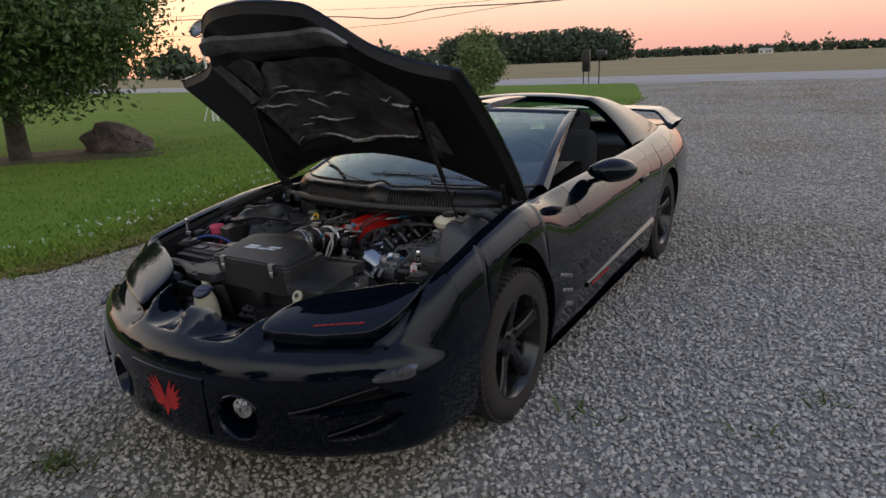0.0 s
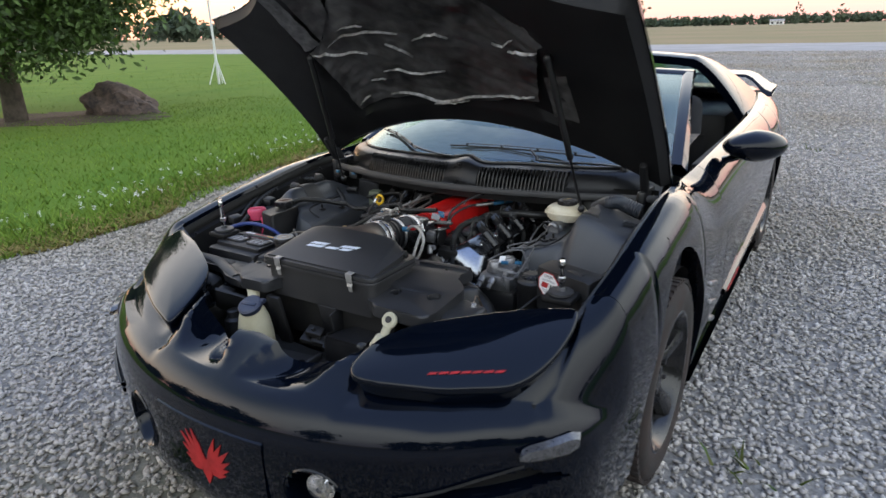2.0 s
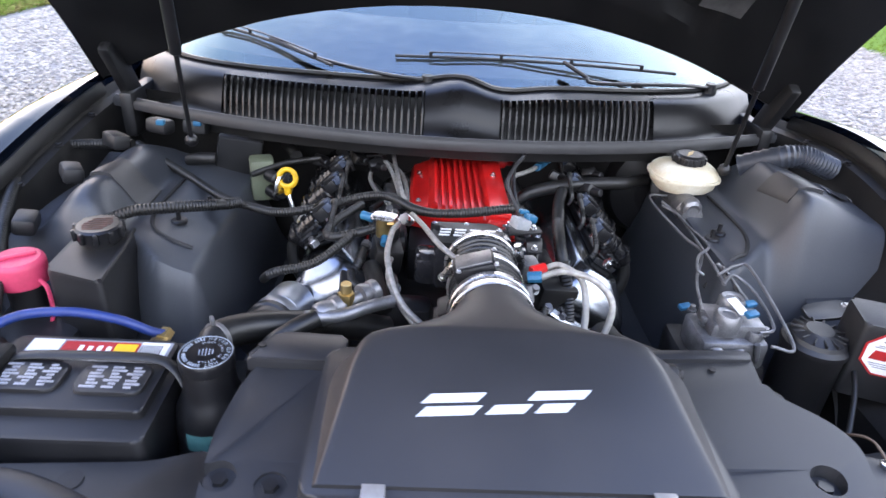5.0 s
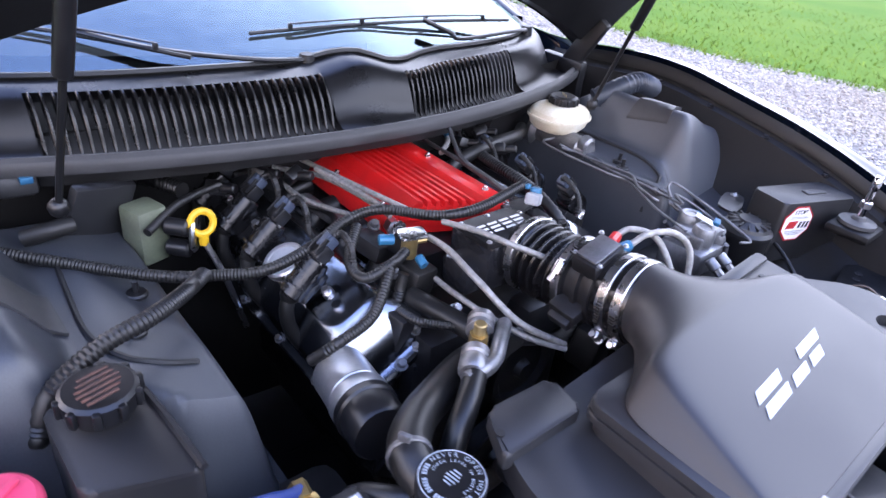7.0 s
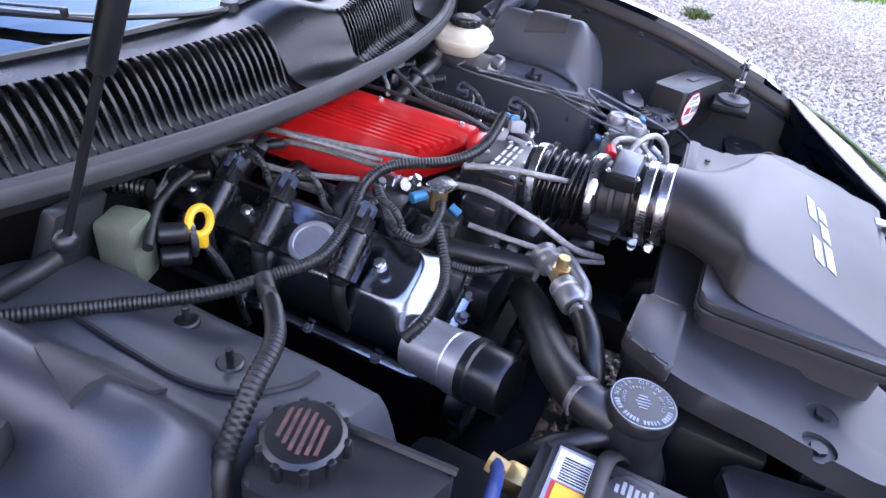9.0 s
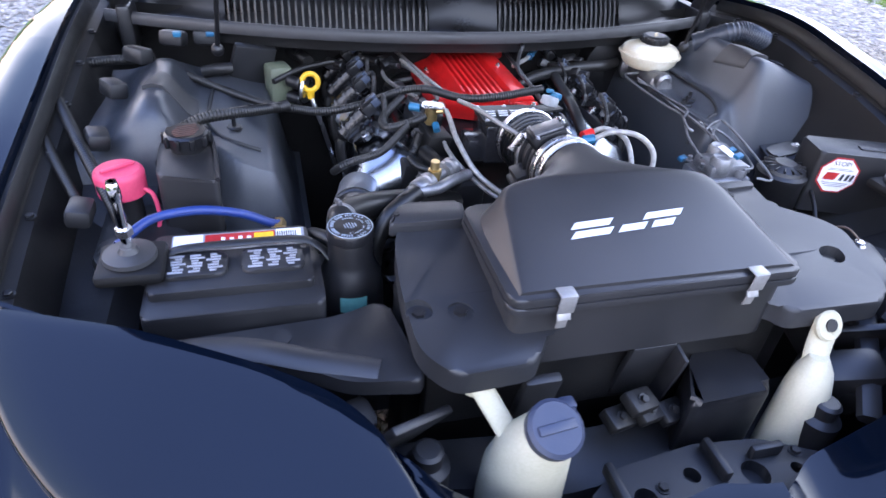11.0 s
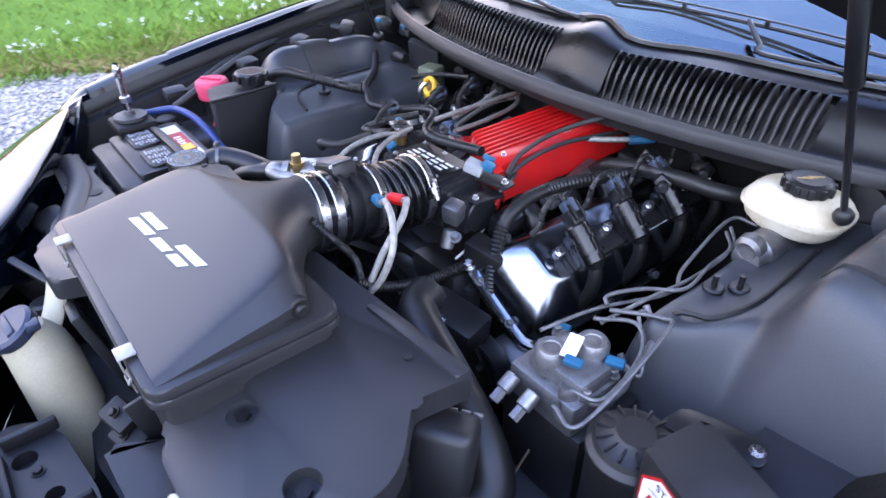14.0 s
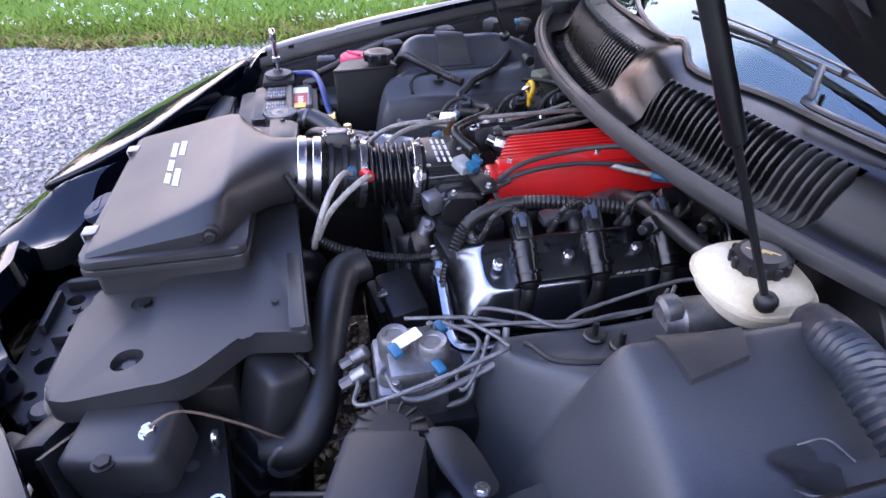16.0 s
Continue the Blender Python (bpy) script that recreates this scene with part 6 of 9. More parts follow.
def air_cleaner():
    x0, x1, yf, yr = -0.166, 0.250, -0.544, -0.335
    # lower half, with its flange
    bm = bmesh.new()
    prism(bm, rounded([(x0 + 0.008, yf + 0.006), (x1 - 0.008, yf + 0.006), (x1 - 0.008, yr), (x0 + 0.008, yr)], 0.02), 0.648, 0.756, 0.003)
    body = unit("air_cleaner", bm, M_AIRBOX, "black plastic air cleaner box with a sloped lid", "air cleaner")
    bm = bmesh.new()
    prism(bm, rounded([(x0 - 0.004, yf - 0.006), (x1 + 0.004, yf - 0.006), (x1 + 0.004, yr + 0.006), (x0 - 0.004, yr + 0.006)], 0.022), 0.746, 0.7555, 0.003)
    prism(bm, rounded([(x0 - 0.003, yf - 0.005), (x1 + 0.003, yf - 0.005), (x1 + 0.003, yr + 0.005), (x0 - 0.003, yr + 0.005)], 0.022), 0.7575, 0.769, 0.004)
    part("flange", bm, M_AIRBOX, body)
    # sloped lid that gathers into the neck
    bm = bmesh.new()
    rows = []
    ys = np.concatenate([np.linspace(yf + 0.006, -0.372, 12), np.linspace(-0.364, -0.255, 26)])
    n = 48
    for y in ys:
        k = S((y + 0.385) / 0.10)
        zt = lid_z(min(y, -0.355))
        ring = []
        for j in range(n):
            a = 2 * math.pi * j / n
            # superellipse: a broad box in front, a round pipe behind
            p = 0.16 + 0.84 * k
            ca, sa = math.cos(a), math.sin(a)
            hw = (x1 - x0) / 2 - 0.008
            cx = (x0 + x1) / 2
            bx = cx + hw * math.copysign(abs(ca) ** p, ca)
            slope = 0.03 * (1 - k)
            zb = 0.764
            bz = (zt + zb) / 2 + (zt - zb) / 2 * math.copysign(abs(sa) ** p, sa)
            if sa > 0:
                bx -= slope * math.copysign(1, bx - cx) * abs(ca) ** p * min(1, (bz - zb) / 0.05)
            r = 0.053
            rx, rz = 0.036 + r * ca, 0.770 + r * sa
            q = float(hermite([-0.40, -0.375, -0.360, -0.345, -0.320, -0.300, -0.278, -0.262], [0, 0.03, 0.10, 0.33, 0.63, 0.82, 0.96, 1], y))
            ring.append((bx + (rx - bx) * q, y, bz + (rz - bz) * q))
        rows.append(ring)
    v = grid(bm, rows, closed=True, flip=True)
    bm.faces.new(v[0])
    bm.faces.new(v[-1][::-1])
    bmesh.ops.recalc_face_normals(bm, faces=bm.faces)
    lid = part("lid", bm, M_AIRBOX, body, "", 50)
    # printed mark on the lid: plain slanted shapes
    turn = Matrix.Translation((0.034, -0.449, lid_z(-0.449) + 0.0004)) @ Euler((math.atan(0.275), 0, 0)).to_matrix().to_4x4() @ Euler((0, 0, 0.07)).to_matrix().to_4x4()
    for bx, by, w, h in ((-0.056, 0.0075, 0.058, 0.0105), (-0.062, -0.0075, 0.058, 0.0105), (0.0, -0.0075, 0.040, 0.0105), (0.056, 0.0075, 0.060, 0.0105), (0.048, -0.0075, 0.034, 0.0105)):
        bm = bmesh.new()
        k = 0.55 * h
        prism(bm, [(bx - w / 2 - k, by - h / 2), (bx + w / 2 - k, by - h / 2), (bx + w / 2 + k, by + h / 2), (bx - w / 2 + k, by + h / 2)], 0, 0.0008, m=turn)
        part("printed_bar", bm, M_PRINT, body, "pale printed bar")
    # clips
    for cx in (-0.098, 0.176):
        bm = bmesh.new()
        box(bm, (cx, yf - 0.002, 0.7745), (0.022, 0.018, 0.0022), bevel=0.0006)
        box(bm, (cx, yf - 0.0105, 0.761), (0.022, 0.0022, 0.028), Euler((0.08, 0, 0)).to_matrix(), 0.0006)
        box(bm, (cx, yf - 0.0075, 0.742), (0.018, 0.0022, 0.013), Euler((-0.5, 0, 0)).to_matrix(), 0.0006)
        box(bm, (cx, yf - 0.0065, 0.728), (0.014, 0.0022, 0.016), Euler((0.12, 0, 0)).to_matrix(), 0.0006)
        part("clip", bm, M_CLIP, body, "bright spring clip")
    # thumb screw on the side
    bm = bmesh.new()
    cyl(bm, (0.228, -0.375, 0.783), (0.240, -0.375, 0.783), 0.013, seg=20, bevel=0.002)
    cyl(bm, (0.240, -0.375, 0.783), (0.247, -0.375, 0.783), 0.008, seg=12, bevel=0.002)
    box(bm, (0.238, -0.400, 0.776), (0.006, 0.03, 0.006), bevel=0.002)
    part("thumb_screw", bm, M_DARK, body)


air_cleaner()


def cut(ob, bm):
    """Takes the shape of a bmesh out of an object."""
    me = bpy.data.meshes.new("cutter")
    bm.to_mesh(me)
    bm.free()
    tool = bpy.data.objects.new("cutter", me)
    scene.collection.objects.link(tool)
    md = ob.modifiers.new("cut", "BOOLEAN")
    md.operation, md.solver, md.object = "DIFFERENCE", "EXACT", tool
    bpy.context.view_layer.update()
    res = bpy.data.meshes.new_from_object(ob.evaluated_get(bpy.context.evaluated_depsgraph_get()))
    ob.modifiers.clear()
    ob.data = res
    bpy.data.objects.remove(tool)


def radiator_shroud():
    """The flat baffle over the radiator on which the air cleaner sits."""
    bm = bmesh.new()
    out = rounded([(-0.238, -0.585), (-0.135, -0.580), (-0.10, -0.530), (0.238, -0.535), (0.256, -0.558), (0.420, -0.560), (0.442, -0.530), (0.455, -0.415), (0.440, -0.382), (0.385, -0.330), (0.398, -0.252), (0.229, -0.262), (-0.15, -0.285), (-0.232, -0.268), (-0.268, -0.34), (-0.280, -0.44), (-0.276, -0.545)],
                  [0.02, 0.015, 0.02, 0.02, 0.02, 0.02, 0.02, 0.03, 0.03, 0.012, 0.012, 0.02, 0.02, 0.02, 0.03, 0.03, 0.03], 5)
    prism(bm, out, 0.694, 0.728, 0.007, seg=3)
    for v in bm.verts:                              # the front edge droops
        if v.co.y < -0.43:
            v.co.z -= 0.20 * (-0.43 - v.co.y)
    t = unit("radiator_baffle", bm, M_TRAY, "broad black plastic baffle over the radiator", "radiator cover")
    # raised rear lip
    bm = bmesh.new()
    prism(bm, rounded([(-0.275, -0.325), (-0.155, -0.325), (-0.15, -0.272), (-0.245, -0.268)], 0.01), 0.722, 0.742, 0.006)
    part("rear_lip", bm, M_TRAY, t)
    bm = bmesh.new()
    prism(bm, rounded([(0.225, -0.285), (0.392, -0.276), (0.394, -0.256), (0.229, -0.266)], 0.004), 0.722, 0.733, 0.003)
    part("rear_lip", bm, M_TRAY, t)
    wells = ((0.272, -0.472), (0.396, -0.466), (-0.208, -0.487), (-0.262, -0.481))
    bm = bmesh.new()
    for x, y in wells:
        lathe(bm, (x, y, 0.706), (x, y, 0.74), [(0, 0.017), (0.55, 0.020), (0.66, 0.023), (1, 0.024)], 24)
    cut(t, bm)
    for x, y in wells:
        bm = bmesh.new()
        cyl(bm, (x, y, 0.704), (x, y, 0.711), 0.009, seg=6)
        part("screw_head", bm, M_SATIN, t)
    for x, y in ((0.330, -0.296), (-0.257, -0.300)):
        bm = bmesh.new()
        cyl(bm, (x, y, 0.7285 if x > 0 else 0.7425), (x, y, 0.7305 if x > 0 else 0.7445), 0.005, seg=10)
        part("push_pin", bm, M_TRIM, t)
    # radiator and its side duct beneath
    bm = bmesh.new()
    box(bm, (0.07, -0.40, 0.46), (0.68, 0.10, 0.42), bevel=0.01)
    rad = unit("radiator", bm, M_DARK, "dark radiator under the baffle with black plastic end tank", "radiator")
    bm = bmesh.new()
    box(bm, (0.07, -0.325, 0.46), (0.66, 0.05, 0.36), bevel=0.02)
    box(bm, (0.07, -0.30, 0.665), (0.60, 0.045, 0.05), bevel=0.012)
    sh = part("fan_shroud", bm, M_TRIM, rad, "black radiator fan shroud")
    for fx in (-0.10, 0.22):
        bm = bmesh.new()
        lathe(bm, (fx, -0.302, 0.46), (fx, -0.245, 0.46), [(0, 0.06), (0.3, 0.055), (0.8, 0.045), (1, 0.03)], 24)
        part("fan_motor", bm, M_SATIN, sh)
    bm = bmesh.new()
    box(bm, (-0.38, -0.20, 0.42), (0.14, 0.26, 0.24), bevel=0.03)
    part("battery_tray", bm, M_TRIM, car)
    p0, p1 = Vector((0.398, -0.296, 0.688)), Vector((0.436, -0.352, 0.48))
    mt_ = frame_to(p1, p0)
    bm = bmesh.new()
    box(bm, p0.lerp(p1, 0.5), (0.075, 0.060, (p1 - p0).length), mt_, 0.014, 3)
    box(bm, p0.lerp(p1, 0.30) + mt_ @ Vector((0.030, 0, 0)), (0.030, 0.046, 0.085), mt_, 0.012, 3)
    tank = part("end_tank", bm, M_PLASTIC, rad, "black plastic end tank with crimped tabs")
    for k in range(13):
        q = Vector((-0.030 + 0.015 * k, -0.031, 0.002)) if k < 5 else Vector((0.0385, -0.026 + 0.016 * (k - 5), 0.002)) if k < 9 else Vector((0.0385, -0.031, -0.014 - 0.018 * (k - 9)))
        bm = bmesh.new()
        box(bm, p0.lerp(p1, 0.04) + mt_ @ q, (0.011 if k < 5 else 0.004, 0.004 if k < 5 else 0.011, 0.006 if k < 9 else 0.013), mt_, 0.001)
        part("crimp_tab", bm, M_ALU, rad)
    for k in range(3):
        bm = bmesh.new()
        box(bm, p0.lerp(p1, 0.45 + 0.17 * k), (0.082, 0.067, 0.010), mt_, 0.003)
        part("tank_rib", bm, M_PLASTIC, rad)
    bm = bmesh.new()
    lathe(bm, (0.455, -0.300, 0.585), (0.468, -0.294, 0.585), [(0, 0.0285), (0.2, 0.0295), (0.8, 0.0295), (1, 0.0285)], 24)
    part("hose_clamp", bm, M_LINE, rad, "dull steel hose clamp")


radiator_shroud()


def intake():
    ax = [Vector((0.036, -0.262, 0.766)), Vector((0.036, -0.06, 0.738))]

    def at(t):
        return ax[0].lerp(ax[1], t)

    def around(t, r, ang):
        """A point on the pipe's skin; 0 points up, positive angles to the passenger's side."""
        return at(t) + Vector((-r * math.sin(radians(ang)), 0, r * math.cos(radians(ang))))

    pipe = new("intake_pipe")
    pipe.parent = engine

    def clamp(a, b, r, ang, slots):
        bm = bmesh.new()
        lathe(bm, at(a), at(b), [(0, r - 0.003), (0.02, r - 0.001), (0.10, r), (0.90, r), (0.98, r - 0.001), (1, r - 0.003)], 40)
        part("hose_clamp", bm, M_STEEL, pipe, "bright worm-drive clamp")
        bm = bmesh.new()
        c = around((a + b) / 2, r + 0.005, ang)
        turn = Euler((0, -radians(ang), 0)).to_matrix()
        box(bm, c, (0.020, 0.013, 0.010), turn, 0.002)
        cyl(bm, c + turn @ Vector((-0.017, 0, 0.002)), c + turn @ Vector((0.013, 0, 0.002)), 0.0052, seg=8, bevel=0.001)
        cyl(bm, c + turn @ Vector((-0.021, 0, 0.002)), c + turn @ Vector((-0.016, 0, 0.002)), 0.0066, seg=6)
        part("clamp_screw", bm, M_STEEL, pipe)
        bm = bmesh.new()
        for k in range(slots):
            g = ang - 26 - 4.2 * k
            box(bm, around((a + b) / 2, r + 0.0002, g), (0.0022, 0.0075, 0.0010), Euler((0, -radians(g), 0)).to_matrix())
        tagged(part("clamp_slots", bm, M_DARK, pipe), kind="stuff")

    bm = bmesh.new()
    lathe(bm, at(-0.05), at(0.24), [(0, 0.052), (0.1, 0.0565), (0.9, 0.0565), (1, 0.052)], 36)
    part("coupler", bm, M_GLOSSRUBBER, pipe)
    clamp(-0.01, 0.060, 0.0590, 150, 9)
    clamp(0.105, 0.175, 0.0590, 138, 9)
    # mass air sensor: a cast ring with flanges, a covered housing above and a plug below
    bm = bmesh.new()
    lathe(bm, at(0.22), at(0.50), [(0, 0.050), (0.05, 0.056), (0.16, 0.056), (0.19, 0.050), (0.40, 0.049), (0.43, 0.055), (0.55, 0.055), (0.58, 0.049), (0.82, 0.049), (0.85, 0.055), (0.97, 0.055), (1, 0.049)], 36)
    part("air_sensor", bm, M_SATIN, pipe)
    c = at(0.34)
    bm = bmesh.new()
    box(bm, c + Vector((-0.022, 0, 0.050)), (0.058, 0.040, 0.026), Euler((0, -0.30, 0)).to_matrix(), 0.003)
    part("sensor_housing", bm, M_SATIN, pipe)
    bm = bmesh.new()
    box(bm, c + Vector((-0.0255, 0, 0.0645)), (0.050, 0.033, 0.004), Euler((0, -0.30, 0)).to_matrix(), 0.0012)
    part("sensor_cover", bm, M_ALU, pipe, "grey metal cover plate")
    for k, (dx, dy) in enumerate(((-0.024, -0.020), (-0.024, 0.020), (0.026, -0.020), (0.026, 0.020))):
        bolt(c + Vector((-0.022 + dx, dy, 0.062 + 0.30 * dx)), pipe, 0.0028, 0.004)
    bm = bmesh.new()
    box(bm, around(0.36, 0.060, 112), (0.020, 0.044, 0.026), Euler((0, -radians(112), 0)).to_matrix(), 0.003)
    box(bm, around(0.36, 0.074, 118), (0.016, 0.034, 0.016), Euler((0, -radians(118), 0)).to_matrix(), 0.003)
    part("sensor_plug", bm, M_PLASTIC, pipe)
    # bellows: soft glossy folds that lean and sag a little
    bm = bmesh.new()
    rows = []
    n = 56
    for i in range(n + 1):
        t = 0.50 + 0.44 * i / n
        ring = []
        for k in range(40):
            a = 2 * math.pi * k / 40
            ph = 6 * 2 * math.pi * i / n + 0.35 * math.sin(a + 0.6) + 0.20 * math.sin(3 * a + 1)
            r = 0.0515 + 0.0055 * math.copysign(abs(math.sin(ph)) ** 0.6, math.sin(ph)) * (1 + 0.18 * math.sin(2 * a + i * 0.11)) * S(min(i, n - i) / 5)
            p = at(t)
            ring.append(p + Vector((r * math.cos(a), 0, r * math.sin(a) - 0.003 * math.sin(math.pi * i / n))))
        rows.append(ring)
    grid(bm, rows, closed=True)
    bmesh.ops.recalc_face_normals(bm, faces=bm.faces)
    part("bellows", bm, M_GLOSSRUBBER, pipe, "glossy black ribbed bellows", 60)
    clamp(0.475, 0.535, 0.0575, 60, 8)
    clamp(0.90, 0.965, 0.0590, -70, 6)
    # throttle body with its marked plate
    bm = bmesh.new()
    lathe(bm, at(0.92), at(1.00), [(0, 0.052), (0.5, 0.053), (0.6, 0.055), (1, 0.055)], 32)
    box(bm, (0.026, -0.012, 0.722), (0.13, 0.090, 0.080), bevel=0.008)
    box(bm, (0.105, -0.010, 0.712), (0.05, 0.065, 0.06), bevel=0.012)
    box(bm, (-0.050, -0.016, 0.705), (0.04, 0.060, 0.05), bevel=0.010)
    tb = part("throttle_body", bm, M_VCBLACK, engine, "black cast throttle body with a plate of white bar marks")
    bm = bmesh.new()
    prism(bm, rounded([(-0.045, -0.056), (0.075, -0.056), (0.075, 0.000), (0.062, 0.018), (-0.045, 0.018)], 0.006), 0.762, 0.7705, 0.0015)
    part("throttle_plate", bm, M_SATIN, tb)
    for k in range(4):
        x = -0.022 + 0.0245 * k
        for bx, by, w, h in ((0.002, -0.010, 0.018, 0.0045), (0.0, -0.020, 0.018, 0.0045), (-0.002, -0.030, 0.018, 0.0045)):
            bm = bmesh.new()
            box(bm, (x + bx, by, 0.7709), (w, h, 0.0008))
            part("mark_bar", bm, M_LABEL, tb, "white bar mark")
    for x in (-0.039, 0.015, 0.069):
        for y in (-0.050, 0.012 if x < 0.06 else -0.006):
            bolt((x, y, 0.7705), tb, 0.0032, 0.003)
    # throttle linkage, sensor and brackets on the driver's side
    bm = bmesh.new()
    lathe(bm, (0.122, -0.01, 0.715), (0.136, -0.01, 0.715), [(0, 0.028), (0.2, 0.03), (0.4, 0.024), (0.6, 0.024), (0.8, 0.03), (1, 0.028)], 24)
    tube(bm, [(0.13, 0.012, 0.735), (0.135, 0.04, 0.75), (0.12, 0.075, 0.755)], 0.004, 6, 4)
    part("throttle_cam", bm, M_SATIN, tb)
    bm = bmesh.new()
    box(bm, (0.116, -0.052, 0.728), (0.030, 0.030, 0.036), Euler((0.2, 0.1, 0.3)).to_matrix(), 0.006)
    cyl(bm, (0.118, -0.060, 0.700), (0.122, -0.072, 0.672), 0.011, seg=14, bevel=0.002)
    part("idle_valve", bm, M_ALU, tb, "grey cast valve")
    bm = bmesh.new()
    prism(bm, rounded([(0.080, 0.010), (0.150, 0.024), (0.146, 0.050), (0.082, 0.052)], 0.006), 0.752, 0.756, 0.001)
    prism(bm, rounded([(0.118, -0.030), (0.142, -0.030), (0.150, 0.024), (0.120, 0.022)], 0.006), 0.742, 0.746, 0.001)
    part("cable_bracket", bm, M_SATIN, tb)
    for x, y in ((0.135, 0.036), (0.092, 0.044), (0.130, -0.020)):
        bolt((x, y, 0.756 if y > 0 else 0.746), tb, 0.004, 0.007)
    bm = bmesh.new()
    box(bm, (0.104, 0.000, 0.784), (0.030, 0.024, 0.018), Euler((0, 0.3, 0.5)).to_matrix(), 0.003)
    part("sensor_plug", bm, M_PALEGREY, tb, "pale grey plug")
    bm = bmesh.new()
    box(bm, (0.122, 0.012, 0.788), (0.020, 0.017, 0.013), Euler((0, 0.3, 0.5)).to_matrix(), 0.003)
    box(bm, (0.112, 0.022, 0.795), (0.020, 0.008, 0.008), Euler((0, 0.3, 0.5)).to_matrix(), 0.002)
    part("plug_lock", bm, M_BLUEFIT, tb, "light blue plug lock")


intake()


def red_cover():
    bm = bmesh.new()
    y1 = 0.395
    prof = [(-0.088, 0.700), (-0.086, 0.716), (-0.080, 0.728), (-0.060, 0.738), (-0.050, 0.741), (-0.044, 0.748)]
    for k in range(7):
        x = -0.038 + 0.0135 * k
        prof += [(x, 0.762), (x + 0.0055, 0.762), (x + 0.0070, 0.752), (x + 0.0125, 0.752)]
    prof += [(0.0575, 0.757), (0.062, 0.767), (0.068, 0.769), (0.092, 0.769), (0.099, 0.765), (0.104, 0.752), (0.112, 0.705)]
    rows = []
    for k in (0, 0.004, 0.02, 0.2, 0.4, 0.6, 0.8, 1):
        row = []
        for x, z in prof:
            yf = float(np.interp(x, (-0.088, -0.05, -0.035, 0.04, 0.06, 0.112), (0.150, 0.140, 0.112, 0.078, 0.064, 0.060)))
            row.append((x, yf + (y1 - yf) * k, z - (0.006 if k == 0 else 0.0015 if k == 0.004 else 0)))
        rows.append(row)
    v = grid(bm, rows, flip=True)
    for r in (v[0][::-1], v[-1]):
        bm.faces.new(r)
    c = part("intake_cover", bm, M_RED2, engine, "bright red finned intake cover", 30)
    for x, y, z in ((-0.068, 0.17, 0.736), (-0.068, 0.31, 0.736), (0.08, 0.085, 0.769), (0.08, 0.24, 0.769), (0.08, 0.37, 0.769)):
        bolt((x, y, z), c, 0.004, 0.006)
    bm = bmesh.new()
    box(bm, (0.092, 0.372, 0.764), (0.062, 0.055, 0.036), Euler((0, 0.25, 0.1)).to_matrix(), 0.008)
    cyl(bm, (0.075, 0.352, 0.775), (0.075, 0.352, 0.797), 0.011, seg=14, bevel=0.002)
    cyl(bm, (0.118, 0.372, 0.752), (0.134, 0.380, 0.746), 0.010, seg=12, bevel=0.002)
    part("rear_boss", bm, M_RED2, c)
    bm = bmesh.new()
    box(bm, (0.082, 0.056, 0.742), (0.050, 0.020, 0.034), bevel=0.006)
    part("front_boss", bm, M_RED2, c)
    bm = bmesh.new()
    cyl(bm, (-0.072, 0.150, 0.720), (-0.080, 0.128, 0.722), 0.012, seg=14, bevel=0.002)
    part("rail_end", bm, M_RED2, c)
    bm = bmesh.new()
    cyl(bm, (-0.080, 0.128, 0.722), (-0.088, 0.104, 0.728), 0.014, seg=6, bevel=0.001)
    cyl(bm, (-0.088, 0.104, 0.728), (-0.094, 0.090, 0.735), 0.010, seg=14)
    part("rail_fitting", bm, M_STEEL, c, "bright hose fitting")
    bm = bmesh.new()
    cyl(bm, (0.098, 0.056, 0.706), (0.112, 0.038, 0.700), 0.008, seg=10, bevel=0.002)
    part("cable_end", bm, M_RED2, c, "red cable end")
    bm = bmesh.new()
    box(bm, (0.012, 0.235, 0.62), (0.20, 0.34, 0.14), bevel=0.02)
    part("intake_manifold", bm, M_SATIN, engine)
    for side in (1, -1):
        for k in range(4):
            bm = bmesh.new()
            y = 0.09 + 0.095 * k
            tube(bm, [(0.012 + side * 0.10, y, 0.69), (0.012 + side * 0.135, y, 0.68), (0.012 + side * 0.16, y, 0.63)], 0.02, 10, 4)
            part("intake_runner", bm, M_SATIN, engine)


red_cover()


